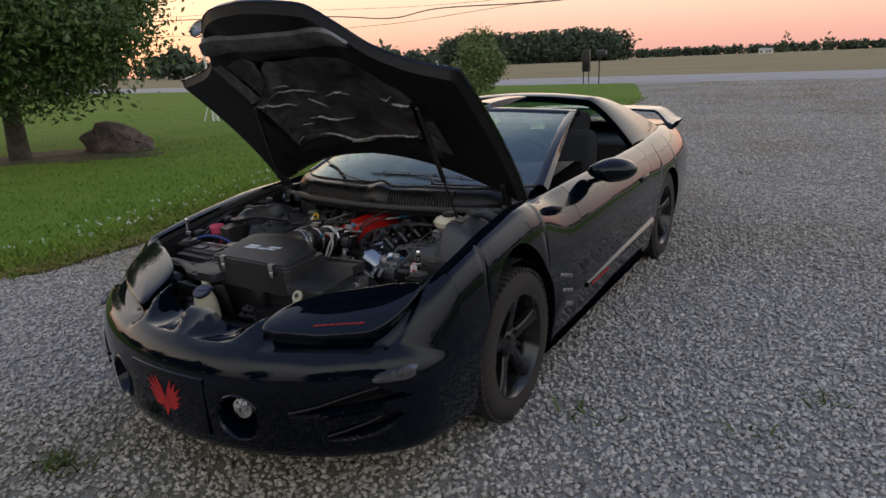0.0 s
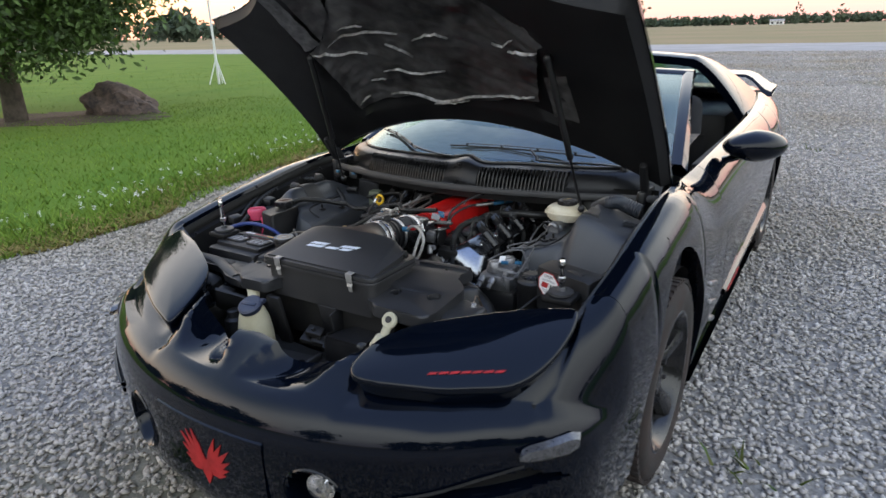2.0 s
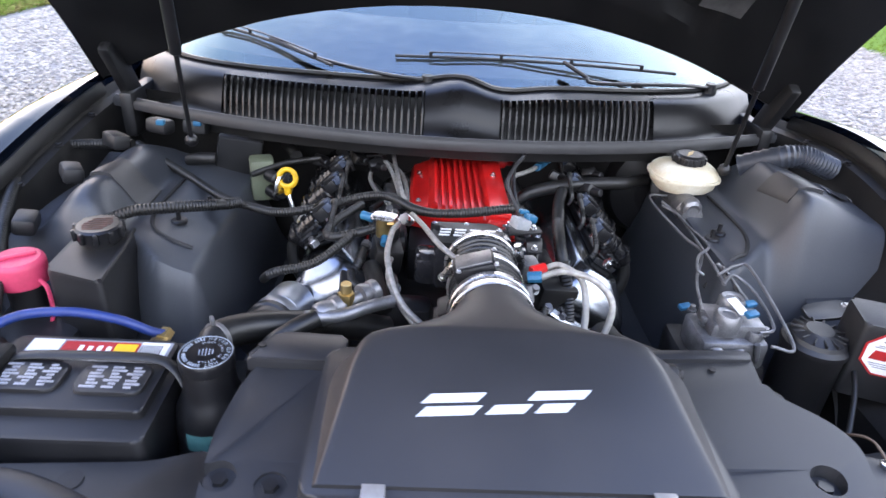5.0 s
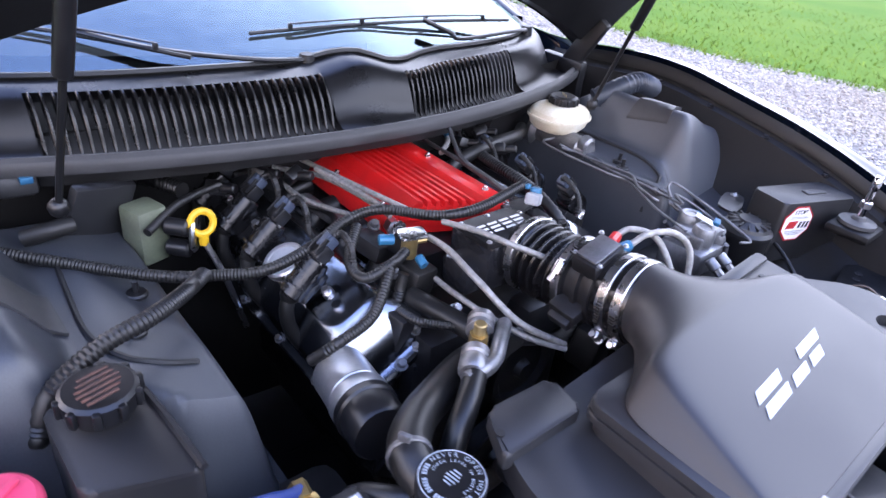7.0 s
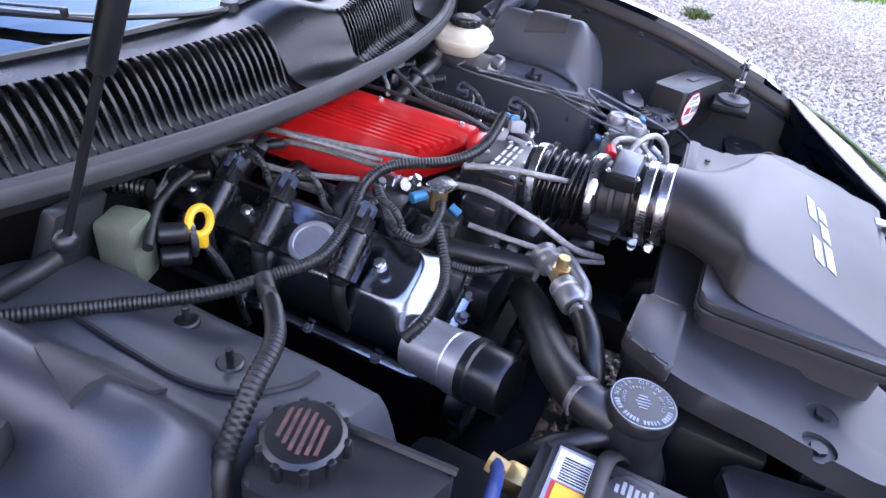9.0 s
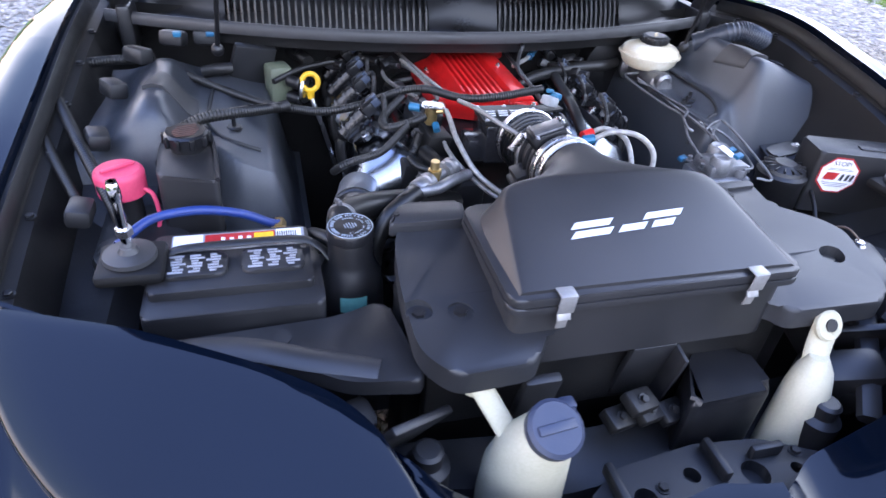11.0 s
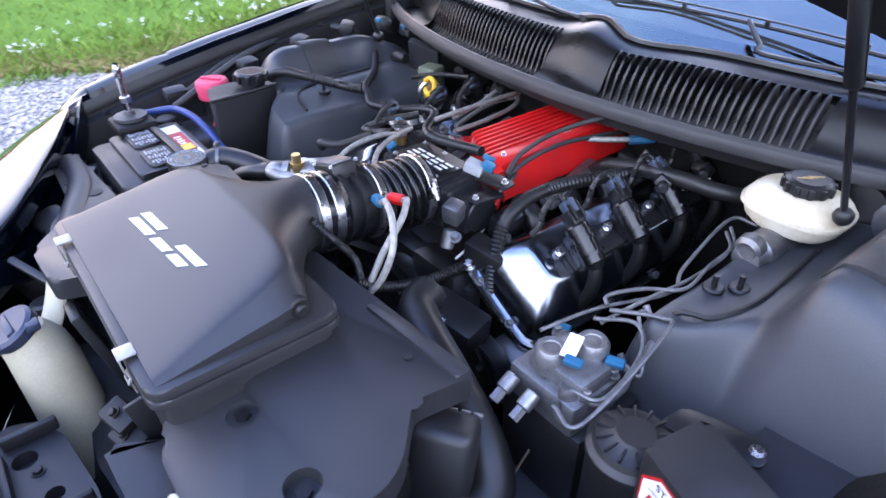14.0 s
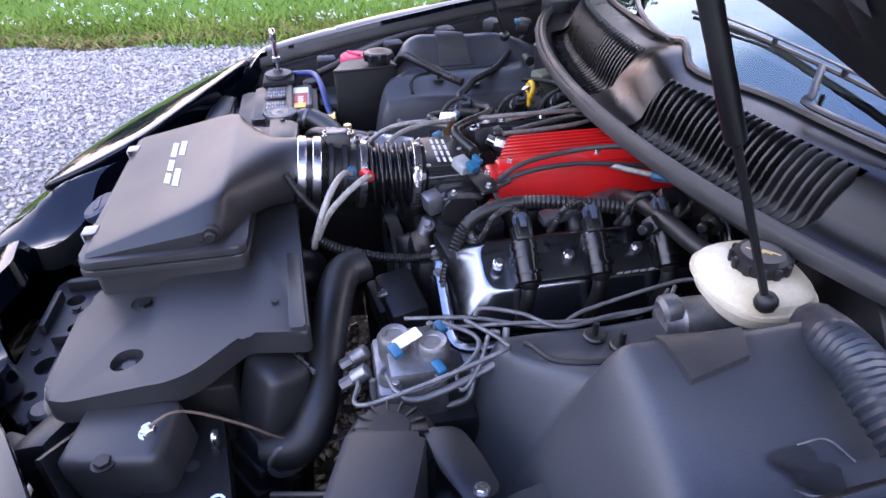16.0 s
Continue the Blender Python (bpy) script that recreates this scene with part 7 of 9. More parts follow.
def cylinder_head(side):
    """Valve cover with its coils; side 1 is the driver's. u runs outwards down the slope, w stands off the cover."""
    rot = Euler((0, radians(side * 30), 0)).to_matrix()
    o = Vector((0.262, 0.0, 0.688)) if side > 0 else Vector((-0.238, 0.0, 0.690))

    def at(u, y, w):
        return o + rot @ Vector((side * u, y, w))

    y0, y1 = -0.052, 0.42

    def ring(k, grow=0.0):
        u0, u1, ya, yb = -0.074 + 0.030 * k - grow, 0.086 - 0.050 * k + grow, y0 + 0.050 * k - grow, y1 - 0.035 * k + grow
        return rounded([(u0, ya), (u1, ya), (u1, yb), (u0, yb)], 0.030 + grow, 8)

    bm = bmesh.new()
    rows = [[at(u, y, w) for u, y in ring(k)] for w, k in ((-0.082, 0), (-0.070, 0.01), (-0.056, 0.06), (-0.044, 0.16), (-0.033, 0.32), (-0.022, 0.52), (-0.012, 0.72), (-0.005, 0.87), (-0.001, 0.96), (0.0, 1.04))]
    v = grid(bm, rows, closed=True)
    bm.faces.new(v[-1])
    bmesh.ops.recalc_face_normals(bm, faces=bm.faces)
    part("valve_cover", bm, M_POLISHED, engine, "polished dark metal valve cover", 50)
    bm = bmesh.new()
    rows = [[at(u, y, w) for u, y in ring(0, g)] for w, g in ((-0.096, 0.012), (-0.086, 0.013), (-0.082, 0.010), (-0.0805, 0.003), (-0.078, -0.001))]
    v = grid(bm, rows, closed=True)
    bm.faces.new(v[0][::-1])
    bmesh.ops.recalc_face_normals(bm, faces=bm.faces)
    part("cover_rail", bm, M_POLISHED, engine)
    for u, y in ((0.093, 0.02), (0.093, 0.13), (0.093, 0.25), (0.040, -0.058), (-0.040, -0.058)):
        bolt(at(u, y, -0.083), engine, 0.0055, 0.009, M_ALU, rot @ Vector((0, 0, 1)))
    bm = bmesh.new()
    box(bm, at(0, 0.20, -0.165), (0.14, 0.45, 0.14), rot, 0.01)
    part("head_casting", bm, M_DARK, engine)
    bm = bmesh.new()
    box(bm, at(0.012, 0.218 if side > 0 else 0.235, 0.0065), (0.046, 0.36 if side > 0 else 0.32, 0.013), rot, 0.003)
    part("coil_rail", bm, M_SATIN, engine)
    lift = Euler((0, radians(side * 10), 0)).to_matrix()
    for y in ((0.054, 0.161, 0.268, 0.375) if side > 0 else (0.075, 0.197, 0.287, 0.385)):
        coil = new("ignition_coil")
        coil.parent = engine
        r2 = rot @ lift
        q = at(0.006, y, 0.013)

        def e(u, d, w):
            return q + r2 @ Vector((side * u, d, w))

        bm = bmesh.new()
        cyl(bm, e(-0.030, 0, 0.026), e(0.034, 0, 0.020), 0.0195, 0.0185, 20, 0.003)
        box(bm, e(0.004, 0, 0.012), (0.052, 0.034, 0.022), r2, 0.004)
        for u in (-0.020, -0.008, 0.016):
            cyl(bm, e(u, 0, 0.0252), e(u + 0.004, 0, 0.0248), 0.0212, seg=20)
        part("coil_body", bm, M_GLOSSRUBBER, coil)
        bm = bmesh.new()
        box(bm, e(-0.040, 0, 0.031), (0.024, 0.026, 0.022), r2, 0.003)
        for d in (-0.008, 0.008):
            box(bm, e(-0.046, d, 0.045), (0.026, 0.004, 0.006), r2, 0.001)
        part("coil_socket", bm, M_SATIN, coil)
        bm = bmesh.new()
        box(bm, e(-0.058, 0, 0.034), (0.018, 0.021, 0.017), r2, 0.003)
        box(bm, e(-0.056, 0, 0.0445), (0.022, 0.010, 0.005), r2, 0.001)
        part("coil_plug", bm, M_PLUG, coil, "blue-grey plug")
        bm = bmesh.new()
        tube(bm, [e(0.032, 0, 0.020), e(0.050, -0.002, 0.010), e(0.068, -0.006, -0.016), e(0.078, -0.008, -0.058), e(0.076, -0.008, -0.095)], 0.0105, 12, 6)
        lathe(bm, e(0.030, 0, 0.021), e(0.040, 0, 0.017), [(0, 0.015), (0.5, 0.0145), (1, 0.011)], 16)
        part("spark_boot", bm, M_RUBBER, coil)
        bm = bmesh.new()
        b0 = at(0.002, y - 0.036, 0.012)
        n = rot @ Vector((0, 0, 1))
        cyl(bm, b0, b0 + n * 0.012, 0.0085, seg=14, bevel=0.001)
        cyl(bm, b0 + n * 0.012, b0 + n * 0.018, 0.0055, seg=6)
        part("coil_bolt", bm, M_STEEL, coil)
        bm = bmesh.new()
        tube(bm, [e(-0.066, 0, 0.036), e(-0.078, -0.012, 0.036), e(-0.070, -0.036, 0.028), e(-0.052, -0.050, 0.012), e(-0.048, -0.055, -0.004)], 0.0052, 8, 7, rings=0.2, pitch=0.004)
        part("coil_lead", bm, M_RUBBER, coil)
    if side < 0:
        oc, n = at(0.014, 0.130, 0.010), rot @ Vector((0, 0, 1))
        bm = bmesh.new()
        lathe(bm, oc, oc + n * 0.030, [(0, 0.022), (0.5, 0.024), (0.55, 0.031), (0.9, 0.032), (1, 0.029), (0.96, 0.025), (0.88, 0.024), (0.86, 0.0)], 30, cap=False)
        part("oil_cap", bm, M_SILVER, engine, "bright round oil cap with a sunk top")
    else:
        for k in range(8):
            bm = bmesh.new()
            box(bm, at(0.0352, 0.20 + 0.0125 * k, 0.0065), (0.0008, 0.0088, 0.0075), rot)
            part("cast_bar", bm, M_LABEL, engine, "pale raised bar mark")


cylinder_head(1)
cylinder_head(-1)


def engine_front():
    bm = bmesh.new()
    box(bm, (0, 0.19, 0.46), (0.38, 0.46, 0.32), bevel=0.03)
    box(bm, (0, 0.2, 0.27), (0.3, 0.5, 0.18), bevel=0.03)
    e = part("engine_block", bm, M_DARK, engine, "dark engine block")
    bm = bmesh.new()
    box(bm, (0.0, -0.05, 0.47), (0.36, 0.05, 0.30), bevel=0.025)
    box(bm, (-0.10, -0.06, 0.62), (0.13, 0.06, 0.08), bevel=0.02)
    box(bm, (0.10, -0.06, 0.60), (0.12, 0.06, 0.08), bevel=0.02)
    part("front_cover", bm, M_SATIN, e)
    for x, z, r, y in ((0, 0.36, 0.085, -0.12), (0.03, 0.54, 0.07, -0.11), (-0.22, 0.50, 0.045, -0.11), (0.24, 0.52, 0.055, -0.11), (0.13, 0.40, 0.035, -0.11)):
        bm = bmesh.new()
        lathe(bm, (x, y + 0.03, z), (x, y, z), [(0, r), (0.2, r * 0.94), (0.8, r * 0.94), (1, r), (1, r * 0.85), (0.7, r * 0.7), (0.7, r * 0.25), (1.1, r * 0.2)], 28)
        part("pulley", bm, M_SATIN, e)
    bm = bmesh.new()
    pts = [(0.085, -0.105, 0.36), (0.295, -0.105, 0.52), (0.24, -0.105, 0.575), (0.09, -0.105, 0.57), (-0.0, -0.105, 0.61), (-0.22, -0.105, 0.545), (-0.265, -0.105, 0.50), (-0.085, -0.105, 0.34), (0.085, -0.105, 0.36)]
    rows = [[(p[0], p[1] + d, p[2]) for d in (-0.012, 0.012)] for p in pts]
    grid(bm, rows)
    bmesh.ops.solidify(bm, geom=bm.faces[:], thickness=0.004)
    part("drive_belt", bm, M_RUBBER, e)
    # alternator
    bm = bmesh.new()
    lathe(bm, (0.27, -0.08, 0.50), (0.27, 0.06, 0.50), [(0, 0.05), (0.1, 0.062), (0.5, 0.065), (0.9, 0.062), (1, 0.05)], 24)
    part("alternator", bm, M_ALU, e)
    # bright canister below the passenger's bank
    a, b = Vector((-0.274, -0.034, 0.630)), Vector((-0.302, -0.172, 0.652))
    bm = bmesh.new()
    lathe(bm, a, a.lerp(b, 0.62), [(0, 0.034), (0.03, 0.038), (0.70, 0.038), (0.72, 0.0365), (0.74, 0.0365), (0.76, 0.040), (0.98, 0.040), (1, 0.038)], 36)
    can = part("filler_canister", bm, M_SILVER, engine, "bright polished metal canister with a black end")
    bm = bmesh.new()
    lathe(bm, a.lerp(b, 0.62), b, [(0, 0.041), (0.2, 0.041), (0.25, 0.038), (0.9, 0.038), (1, 0.034)], 32)
    part("end_cap", bm, M_SATIN, can)
    bm = bmesh.new()
    tube(bm, [a + Vector((0.01, 0, 0)), a + Vector((-0.0, 0.02, 0.01)), a + Vector((0.015, 0.03, 0.03))], 0.008, 8, 4)
    part("elbow", bm, M_ALU, can)
    # blocks, brackets and sensors that fill the gaps
    for c, s, mt in (((-0.15, -0.02, 0.655), (0.10, 0.05, 0.06), M_SATIN), ((-0.12, 0.02, 0.70), (0.05, 0.06, 0.05), M_DARK), ((0.17, -0.03, 0.64), (0.07, 0.04, 0.10), M_DARK),
                     ((0.15, 0.03, 0.69), (0.04, 0.05, 0.04), M_SATIN), ((-0.13, 0.10, 0.715), (0.05, 0.06, 0.03), M_PLASTIC), ((-0.115, 0.05, 0.735), (0.03, 0.04, 0.03), M_SATIN),
                     ((0.135, 0.20, 0.70), (0.03, 0.16, 0.02), M_ALU), ((-0.115, 0.22, 0.69), (0.025, 0.2, 0.02), M_ALU), ((0.20, -0.12, 0.60), (0.10, 0.06, 0.05), M_SATIN), ((0.16, -0.14, 0.56), (0.08, 0.05, 0.07), M_DARK)):
        bm = bmesh.new()
        box(bm, c, s, Euler((0.1, 0.15, 0.2)).to_matrix(), 0.007, 2)
        part("bracket", bm, mt, e)
    for k, (x, y, z) in enumerate(((-0.155, 0.02, 0.715), (-0.14, -0.03, 0.69), (-0.16, -0.045, 0.66), (0.16, -0.055, 0.65), (0.18, 0.0, 0.69), (0.15, 0.08, 0.72), (-0.12, 0.12, 0.735), (-0.11, 0.07, 0.752), (0.13, -0.06, 0.69), (-0.10, -0.06, 0.68), (-0.19, -0.06, 0.62), (0.205, -0.15, 0.62))):
        bolt((x, y, z), e, 0.007, 0.012, M_STEEL if k % 2 else M_ALU, (0.3 * math.sin(k), -0.5, 1))
    # fuel valve: brass body with a bracket and blue plug
    bm = bmesh.new()
    cyl(bm, (-0.127, 0.022, 0.735), (-0.127, 0.022, 0.772), 0.012, seg=16, bevel=0.002)
    cyl(bm, (-0.127, 0.022, 0.76), (-0.105, 0.012, 0.765), 0.006, seg=8)
    val = part("brass_valve", bm, M_BRASS, engine, "small brass valve with a bright bracket")
    bm = bmesh.new()
    prism(bm, rounded([(-0.15, 0.01), (-0.11, 0.0), (-0.10, 0.03), (-0.14, 0.04)], 0.008), 0.772, 0.775, 0.0008)
    part("bracket_plate", bm, M_STEEL, val)
    bm = bmesh.new()
    cyl(bm, (-0.145, 0.035, 0.762), (-0.165, 0.045, 0.762), 0.008, seg=10, bevel=0.001)
    part("blue_fitting", bm, M_BLUEFIT, val, "blue anodised fitting")
    bm = bmesh.new()
    cyl(bm, (-0.122, 0.005, 0.742), (-0.122, -0.01, 0.735), 0.007, seg=10)
    part("blue_plug", bm, M_BLUEFIT, val, "blue plug")
    # fittings on the clear vent hoses
    for p, q, mt in (((0.100, -0.158, 0.785), (0.122, -0.150, 0.787), M_RED2), ((0.092, -0.176, 0.786), (0.112, -0.180, 0.790), M_BLUEFIT), ((0.176, 0.292, 0.77), (0.20, 0.33, 0.77), M_BLUEFIT), ((0.205, 0.338, 0.77), (0.222, 0.365, 0.77), M_BLUEFIT)):
        bm = bmesh.new()
        cyl(bm, p, q, 0.0085, seg=8, bevel=0.001)
        part("hose_fitting", bm, mt, engine, "anodised hose fitting")
    # silver air conditioning fitting
    a, b = Vector((-0.125, -0.135, 0.727)), Vector((-0.205, -0.205, 0.722))
    bm = bmesh.new()
    d = (b - a)
    lathe(bm, a, b, [(0, 0.015), (0.03, 0.018), (0.12, 0.018), (0.14, 0.014), (0.2, 0.018), (0.28, 0.018), (0.30, 0.010), (0.62, 0.010), (0.64, 0.018), (0.74, 0.018), (0.76, 0.015), (0.82, 0.018), (0.96, 0.018), (1, 0.015)], 20)
    fit_ = part("air_con_fitting", bm, M_ALU, engine, "silver crimped hose fitting with a service port")
    bm = bmesh.new()
    c = a.lerp(b, 0.52)
    cyl(bm, c, c + Vector((0, 0, 0.018)), 0.012, seg=6)
    cyl(bm, c + Vector((0, 0, 0.018)), c + Vector((0, 0, 0.034)), 0.008, seg=12, bevel=0.001)
    part("service_port", bm, M_BRASS, fit_)


engine_front()


def dipstick():
    bm = bmesh.new()
    c = Vector((-0.336, 0.25, 0.735))
    tube(bm, [c + Vector((0.017 * math.cos(a), 0.004 * math.sin(a), 0.017 * math.sin(a))) for a in np.linspace(0, 2 * math.pi, 17)], 0.0055, 8, 2)
    cyl(bm, c + Vector((0, 0, -0.018)), c + Vector((0, -0.002, -0.036)), 0.009, 0.007, 10)
    d = part("dipstick", bm, M_YELLOW, engine, "yellow dipstick ring")
    bm = bmesh.new()
    tube(bm, [c + Vector((0, -0.002, -0.03)), c + Vector((0.02, -0.02, -0.09)), c + Vector((0.05, -0.02, -0.2))], 0.005, 8, 4)
    part("dipstick_tube", bm, M_STEEL, d)
    # relay and heater valve by the fire wall
    bm = bmesh.new()
    box(bm, (-0.40, 0.305, 0.71), (0.05, 0.05, 0.09), Euler((0, 0, 0.3)).to_matrix(), 0.008)
    r = part("solenoid_block", bm, M_GREEN, engine, "olive green solenoid block with two black ports")
    for z in (0.695, 0.73):
        bm = bmesh.new()
        cyl(bm, (-0.38, 0.275, z), (-0.355, 0.25, z), 0.013, seg=14, bevel=0.003)
        part("port", bm, M_SATIN, r)
    bm = bmesh.new()
    lathe(bm, (-0.348, 0.262, 0.715), (-0.341, 0.258, 0.715), [(0, 0.026), (0.5, 0.03), (1, 0.026)], 24)
    part("round_bracket", bm, M_STEEL, r)
    bm = bmesh.new()
    box(bm, (-0.455, 0.33, 0.74), (0.09, 0.02, 0.11), Euler((0.3, 0.2, 0.3)).to_matrix(), 0.006)
    part("splash_plate", bm, M_TRAY, engine)
    for k, (x, y, z) in enumerate(((-0.28, 0.33, 0.745), (-0.20, 0.34, 0.75), (0.22, 0.30, 0.75), (0.28, 0.25, 0.745), (0.30, 0.33, 0.75), (-0.16, 0.30, 0.755))):
        bm = bmesh.new()
        box(bm, (x, y, z), (0.03, 0.025, 0.02), Euler((0.2 * k, 0.3, 0.7 * k)).to_matrix(), 0.004)
        cyl(bm, (x, y, z), (x + 0.02, y - 0.03, z + 0.006), 0.008, seg=10, bevel=0.002)
        part("connector", bm, M_PLASTIC if k % 2 else M_SATIN, engine)


dipstick()


def battery():
    bm = bmesh.new()
    x0, x1, y0, y1 = -0.604, -0.372, -0.415, -0.232
    prism(bm, rounded([(x0, y0), (x1, y0), (x1, y1), (x0, y1)], 0.012), 0.53, 0.6860, 0.006)
    b = unit("battery", bm, M_PLASTIC, "black car battery with red and white label", "battery")
    bm = bmesh.new()
    prism(bm, rounded([(x0 + 0.006, y0 + 0.035), (x1 - 0.012, y0 + 0.035), (x1 - 0.012, y1 - 0.012), (x0 + 0.006, y1 - 0.012)], 0.01), 0.6860, 0.6985, 0.004)
    top = part("lid", bm, M_PLASTIC, b)
    for x, w in ((-0.540, 0.085), (-0.437, 0.085)):
        bm = bmesh.new()
        prism(bm, rounded([(x - w / 2, -0.355), (x + w / 2, -0.355), (x + w / 2, -0.300), (x - w / 2, -0.300)], 0.016), 0.6985, 0.7045, 0.004)
        v = part("vent_cap", bm, M_PLASTIC, b)
        for k in range(7):
            for m_ in range(3):
                bm = bmesh.new()
                box(bm, (x + 0.024 * (m_ - 1) + 0.003 * (k % 2), -0.3455 + 0.006 * k, 0.7048), (0.019 - 0.005 * ((k + m_) % 3), 0.0036, 0.0008))
                part("print_bar", bm, M_GREYPRINT, v, "grey print bar")
    z = 0.6990
    for xa, xb, ya, yb, mt, lb in ((-0.575, -0.390, -0.292, -0.250, M_GREYPRINT, "grey label"), (-0.530, -0.432, -0.287, -0.254, M_RED, "red label stripe"), (-0.462, -0.434, -0.285, -0.258, M_YELLOW, "yellow label patch"), (-0.573, -0.533, -0.290, -0.252, M_LABEL, "white label patch"), (-0.430, -0.394, -0.290, -0.252, M_LABEL, "white label patch")):
        bm = bmesh.new()
        dz = 0.0 if mt is M_GREYPRINT else 0.0016 if mt is M_YELLOW else 0.0008
        box(bm, ((xa + xb) / 2, (ya + yb) / 2, z + dz), (xb - xa, yb - ya, 0.001))
        part("label", bm, mt, b, lb)
    for k in range(4):
        bm = bmesh.new()
        box(bm, (-0.505 + 0.012 * k, -0.270, 0.7006), (0.006, 0.014 - 0.003 * (k % 2), 0.0005))
        part("print_bar", bm, M_LABEL, b, "white print bar")
    for k in range(9):
        bm = bmesh.new()
        box(bm, (-0.428 + 0.0032 * k, -0.271, 0.7006), (0.0012 if k % 2 else 0.0018, 0.026, 0.0004))
        part("code_bar", bm, M_BLACKPRINT, b)
    bm = bmesh.new()
    tube(bm, [(-0.585, -0.300, 0.6980), (-0.560, -0.296, 0.7080), (-0.480, -0.294, 0.7100), (-0.400, -0.293, 0.7080), (-0.372, -0.300, 0.6980), (-0.356, -0.310, 0.68)], 0.008, 10, 6, flat=0.45)
    part("carry_strap", bm, M_RUBBER, b)
    bm = bmesh.new()
    box(bm, (-0.426, -0.222, 0.668), (0.026, 0.024, 0.024), bevel=0.004)
    cyl(bm, (-0.426, -0.212, 0.672), (-0.424, -0.192, 0.674), 0.011, seg=6)
    part("terminal", bm, M_BRASS, b, "brass side terminal")
    # radiator cap tower beside it
    bm = bmesh.new()
    lathe(bm, (-0.326, -0.308, 0.55), (-0.326, -0.308, 0.716), [(0, 0.052), (0.45, 0.050), (0.62, 0.046), (0.72, 0.038), (0.80, 0.034), (0.95, 0.033), (1, 0.030)], 28)
    n = unit("coolant_tank", bm, M_SATIN, "dark coolant tank with a lettered round cap and teal label", "coolant tank")
    bm = bmesh.new()
    lathe(bm, (-0.326, -0.308, 0.714), (-0.326, -0.308, 0.734), [(0, 0.031), (0.15, 0.0345), (0.8, 0.0345), (1, 0.032)], 36)
    cap = part("radiator_cap", bm, M_SATIN, n)
    bm = bmesh.new()
    rows = [[(-0.326 + 0.0515 * math.cos(a), -0.308 + 0.0515 * math.sin(a), z) for z in (0.612, 0.640)] for a in np.linspace(radians(-115), radians(-70), 8)]
    grid(bm, rows)
    bmesh.ops.recalc_face_normals(bm, faces=bm.faces)
    part("tank_label", bm, M_TEAL, n, "small teal label")
    c = Matrix.Translation((-0.326, -0.308, 0.7345))
    turned = c @ Matrix.Rotation(radians(-80), 4, "Z")
    for words, r, size, gap in (("NEVER OPEN HOT", 0.0268, 0.0072, 0.225), ("CHECK LEVEL IN BOTTLE", 0.0196, 0.0044, 0.185)):
        for i, ch in enumerate(words):
            if ch != " ":
                a = (i - (len(words) - 1) / 2) * gap
                text_part(ch, size, turned @ Matrix.Rotation(-a, 4, "Z") @ Matrix.Translation((0, r, 0)), M_CAPPRINT, cap, "white letter", "letter")
    for k in range(22):
        a = math.pi + (k - 10.5) * 0.13
        if k % 6 != 5:
            bm = bmesh.new()
            box(bm, turned @ Vector((0.0265 * math.sin(a), 0.0265 * math.cos(a), 0)), (0.0022, 0.005, 0.0006), Matrix.Rotation(radians(-80) - a, 3, "Z"))
            part("print_bar", bm, M_CAPPRINT, cap, "white print bar")
    for k in range(5):
        bm = bmesh.new()
        box(bm, c @ Matrix.Rotation(radians(-80), 4, "Z") @ Vector((0, 0.008 - 0.004 * k, 0)), (0.015 - 0.003 * abs(k - 2), 0.0016, 0.0006), Matrix.Rotation(radians(-80), 3, "Z"))
        part("print_bar", bm, M_CAPPRINT, cap, "white print bar")
    bm = bmesh.new()
    tube(bm, [(-0.326 + 0.0322 * math.cos(a), -0.308 + 0.0322 * math.sin(a), 0.7343) for a in np.linspace(0, 2 * math.pi, 25)], 0.0008, 4, 2)
    part("cap_ring", bm, M_CAPPRINT, cap, "white printed ring")


battery()


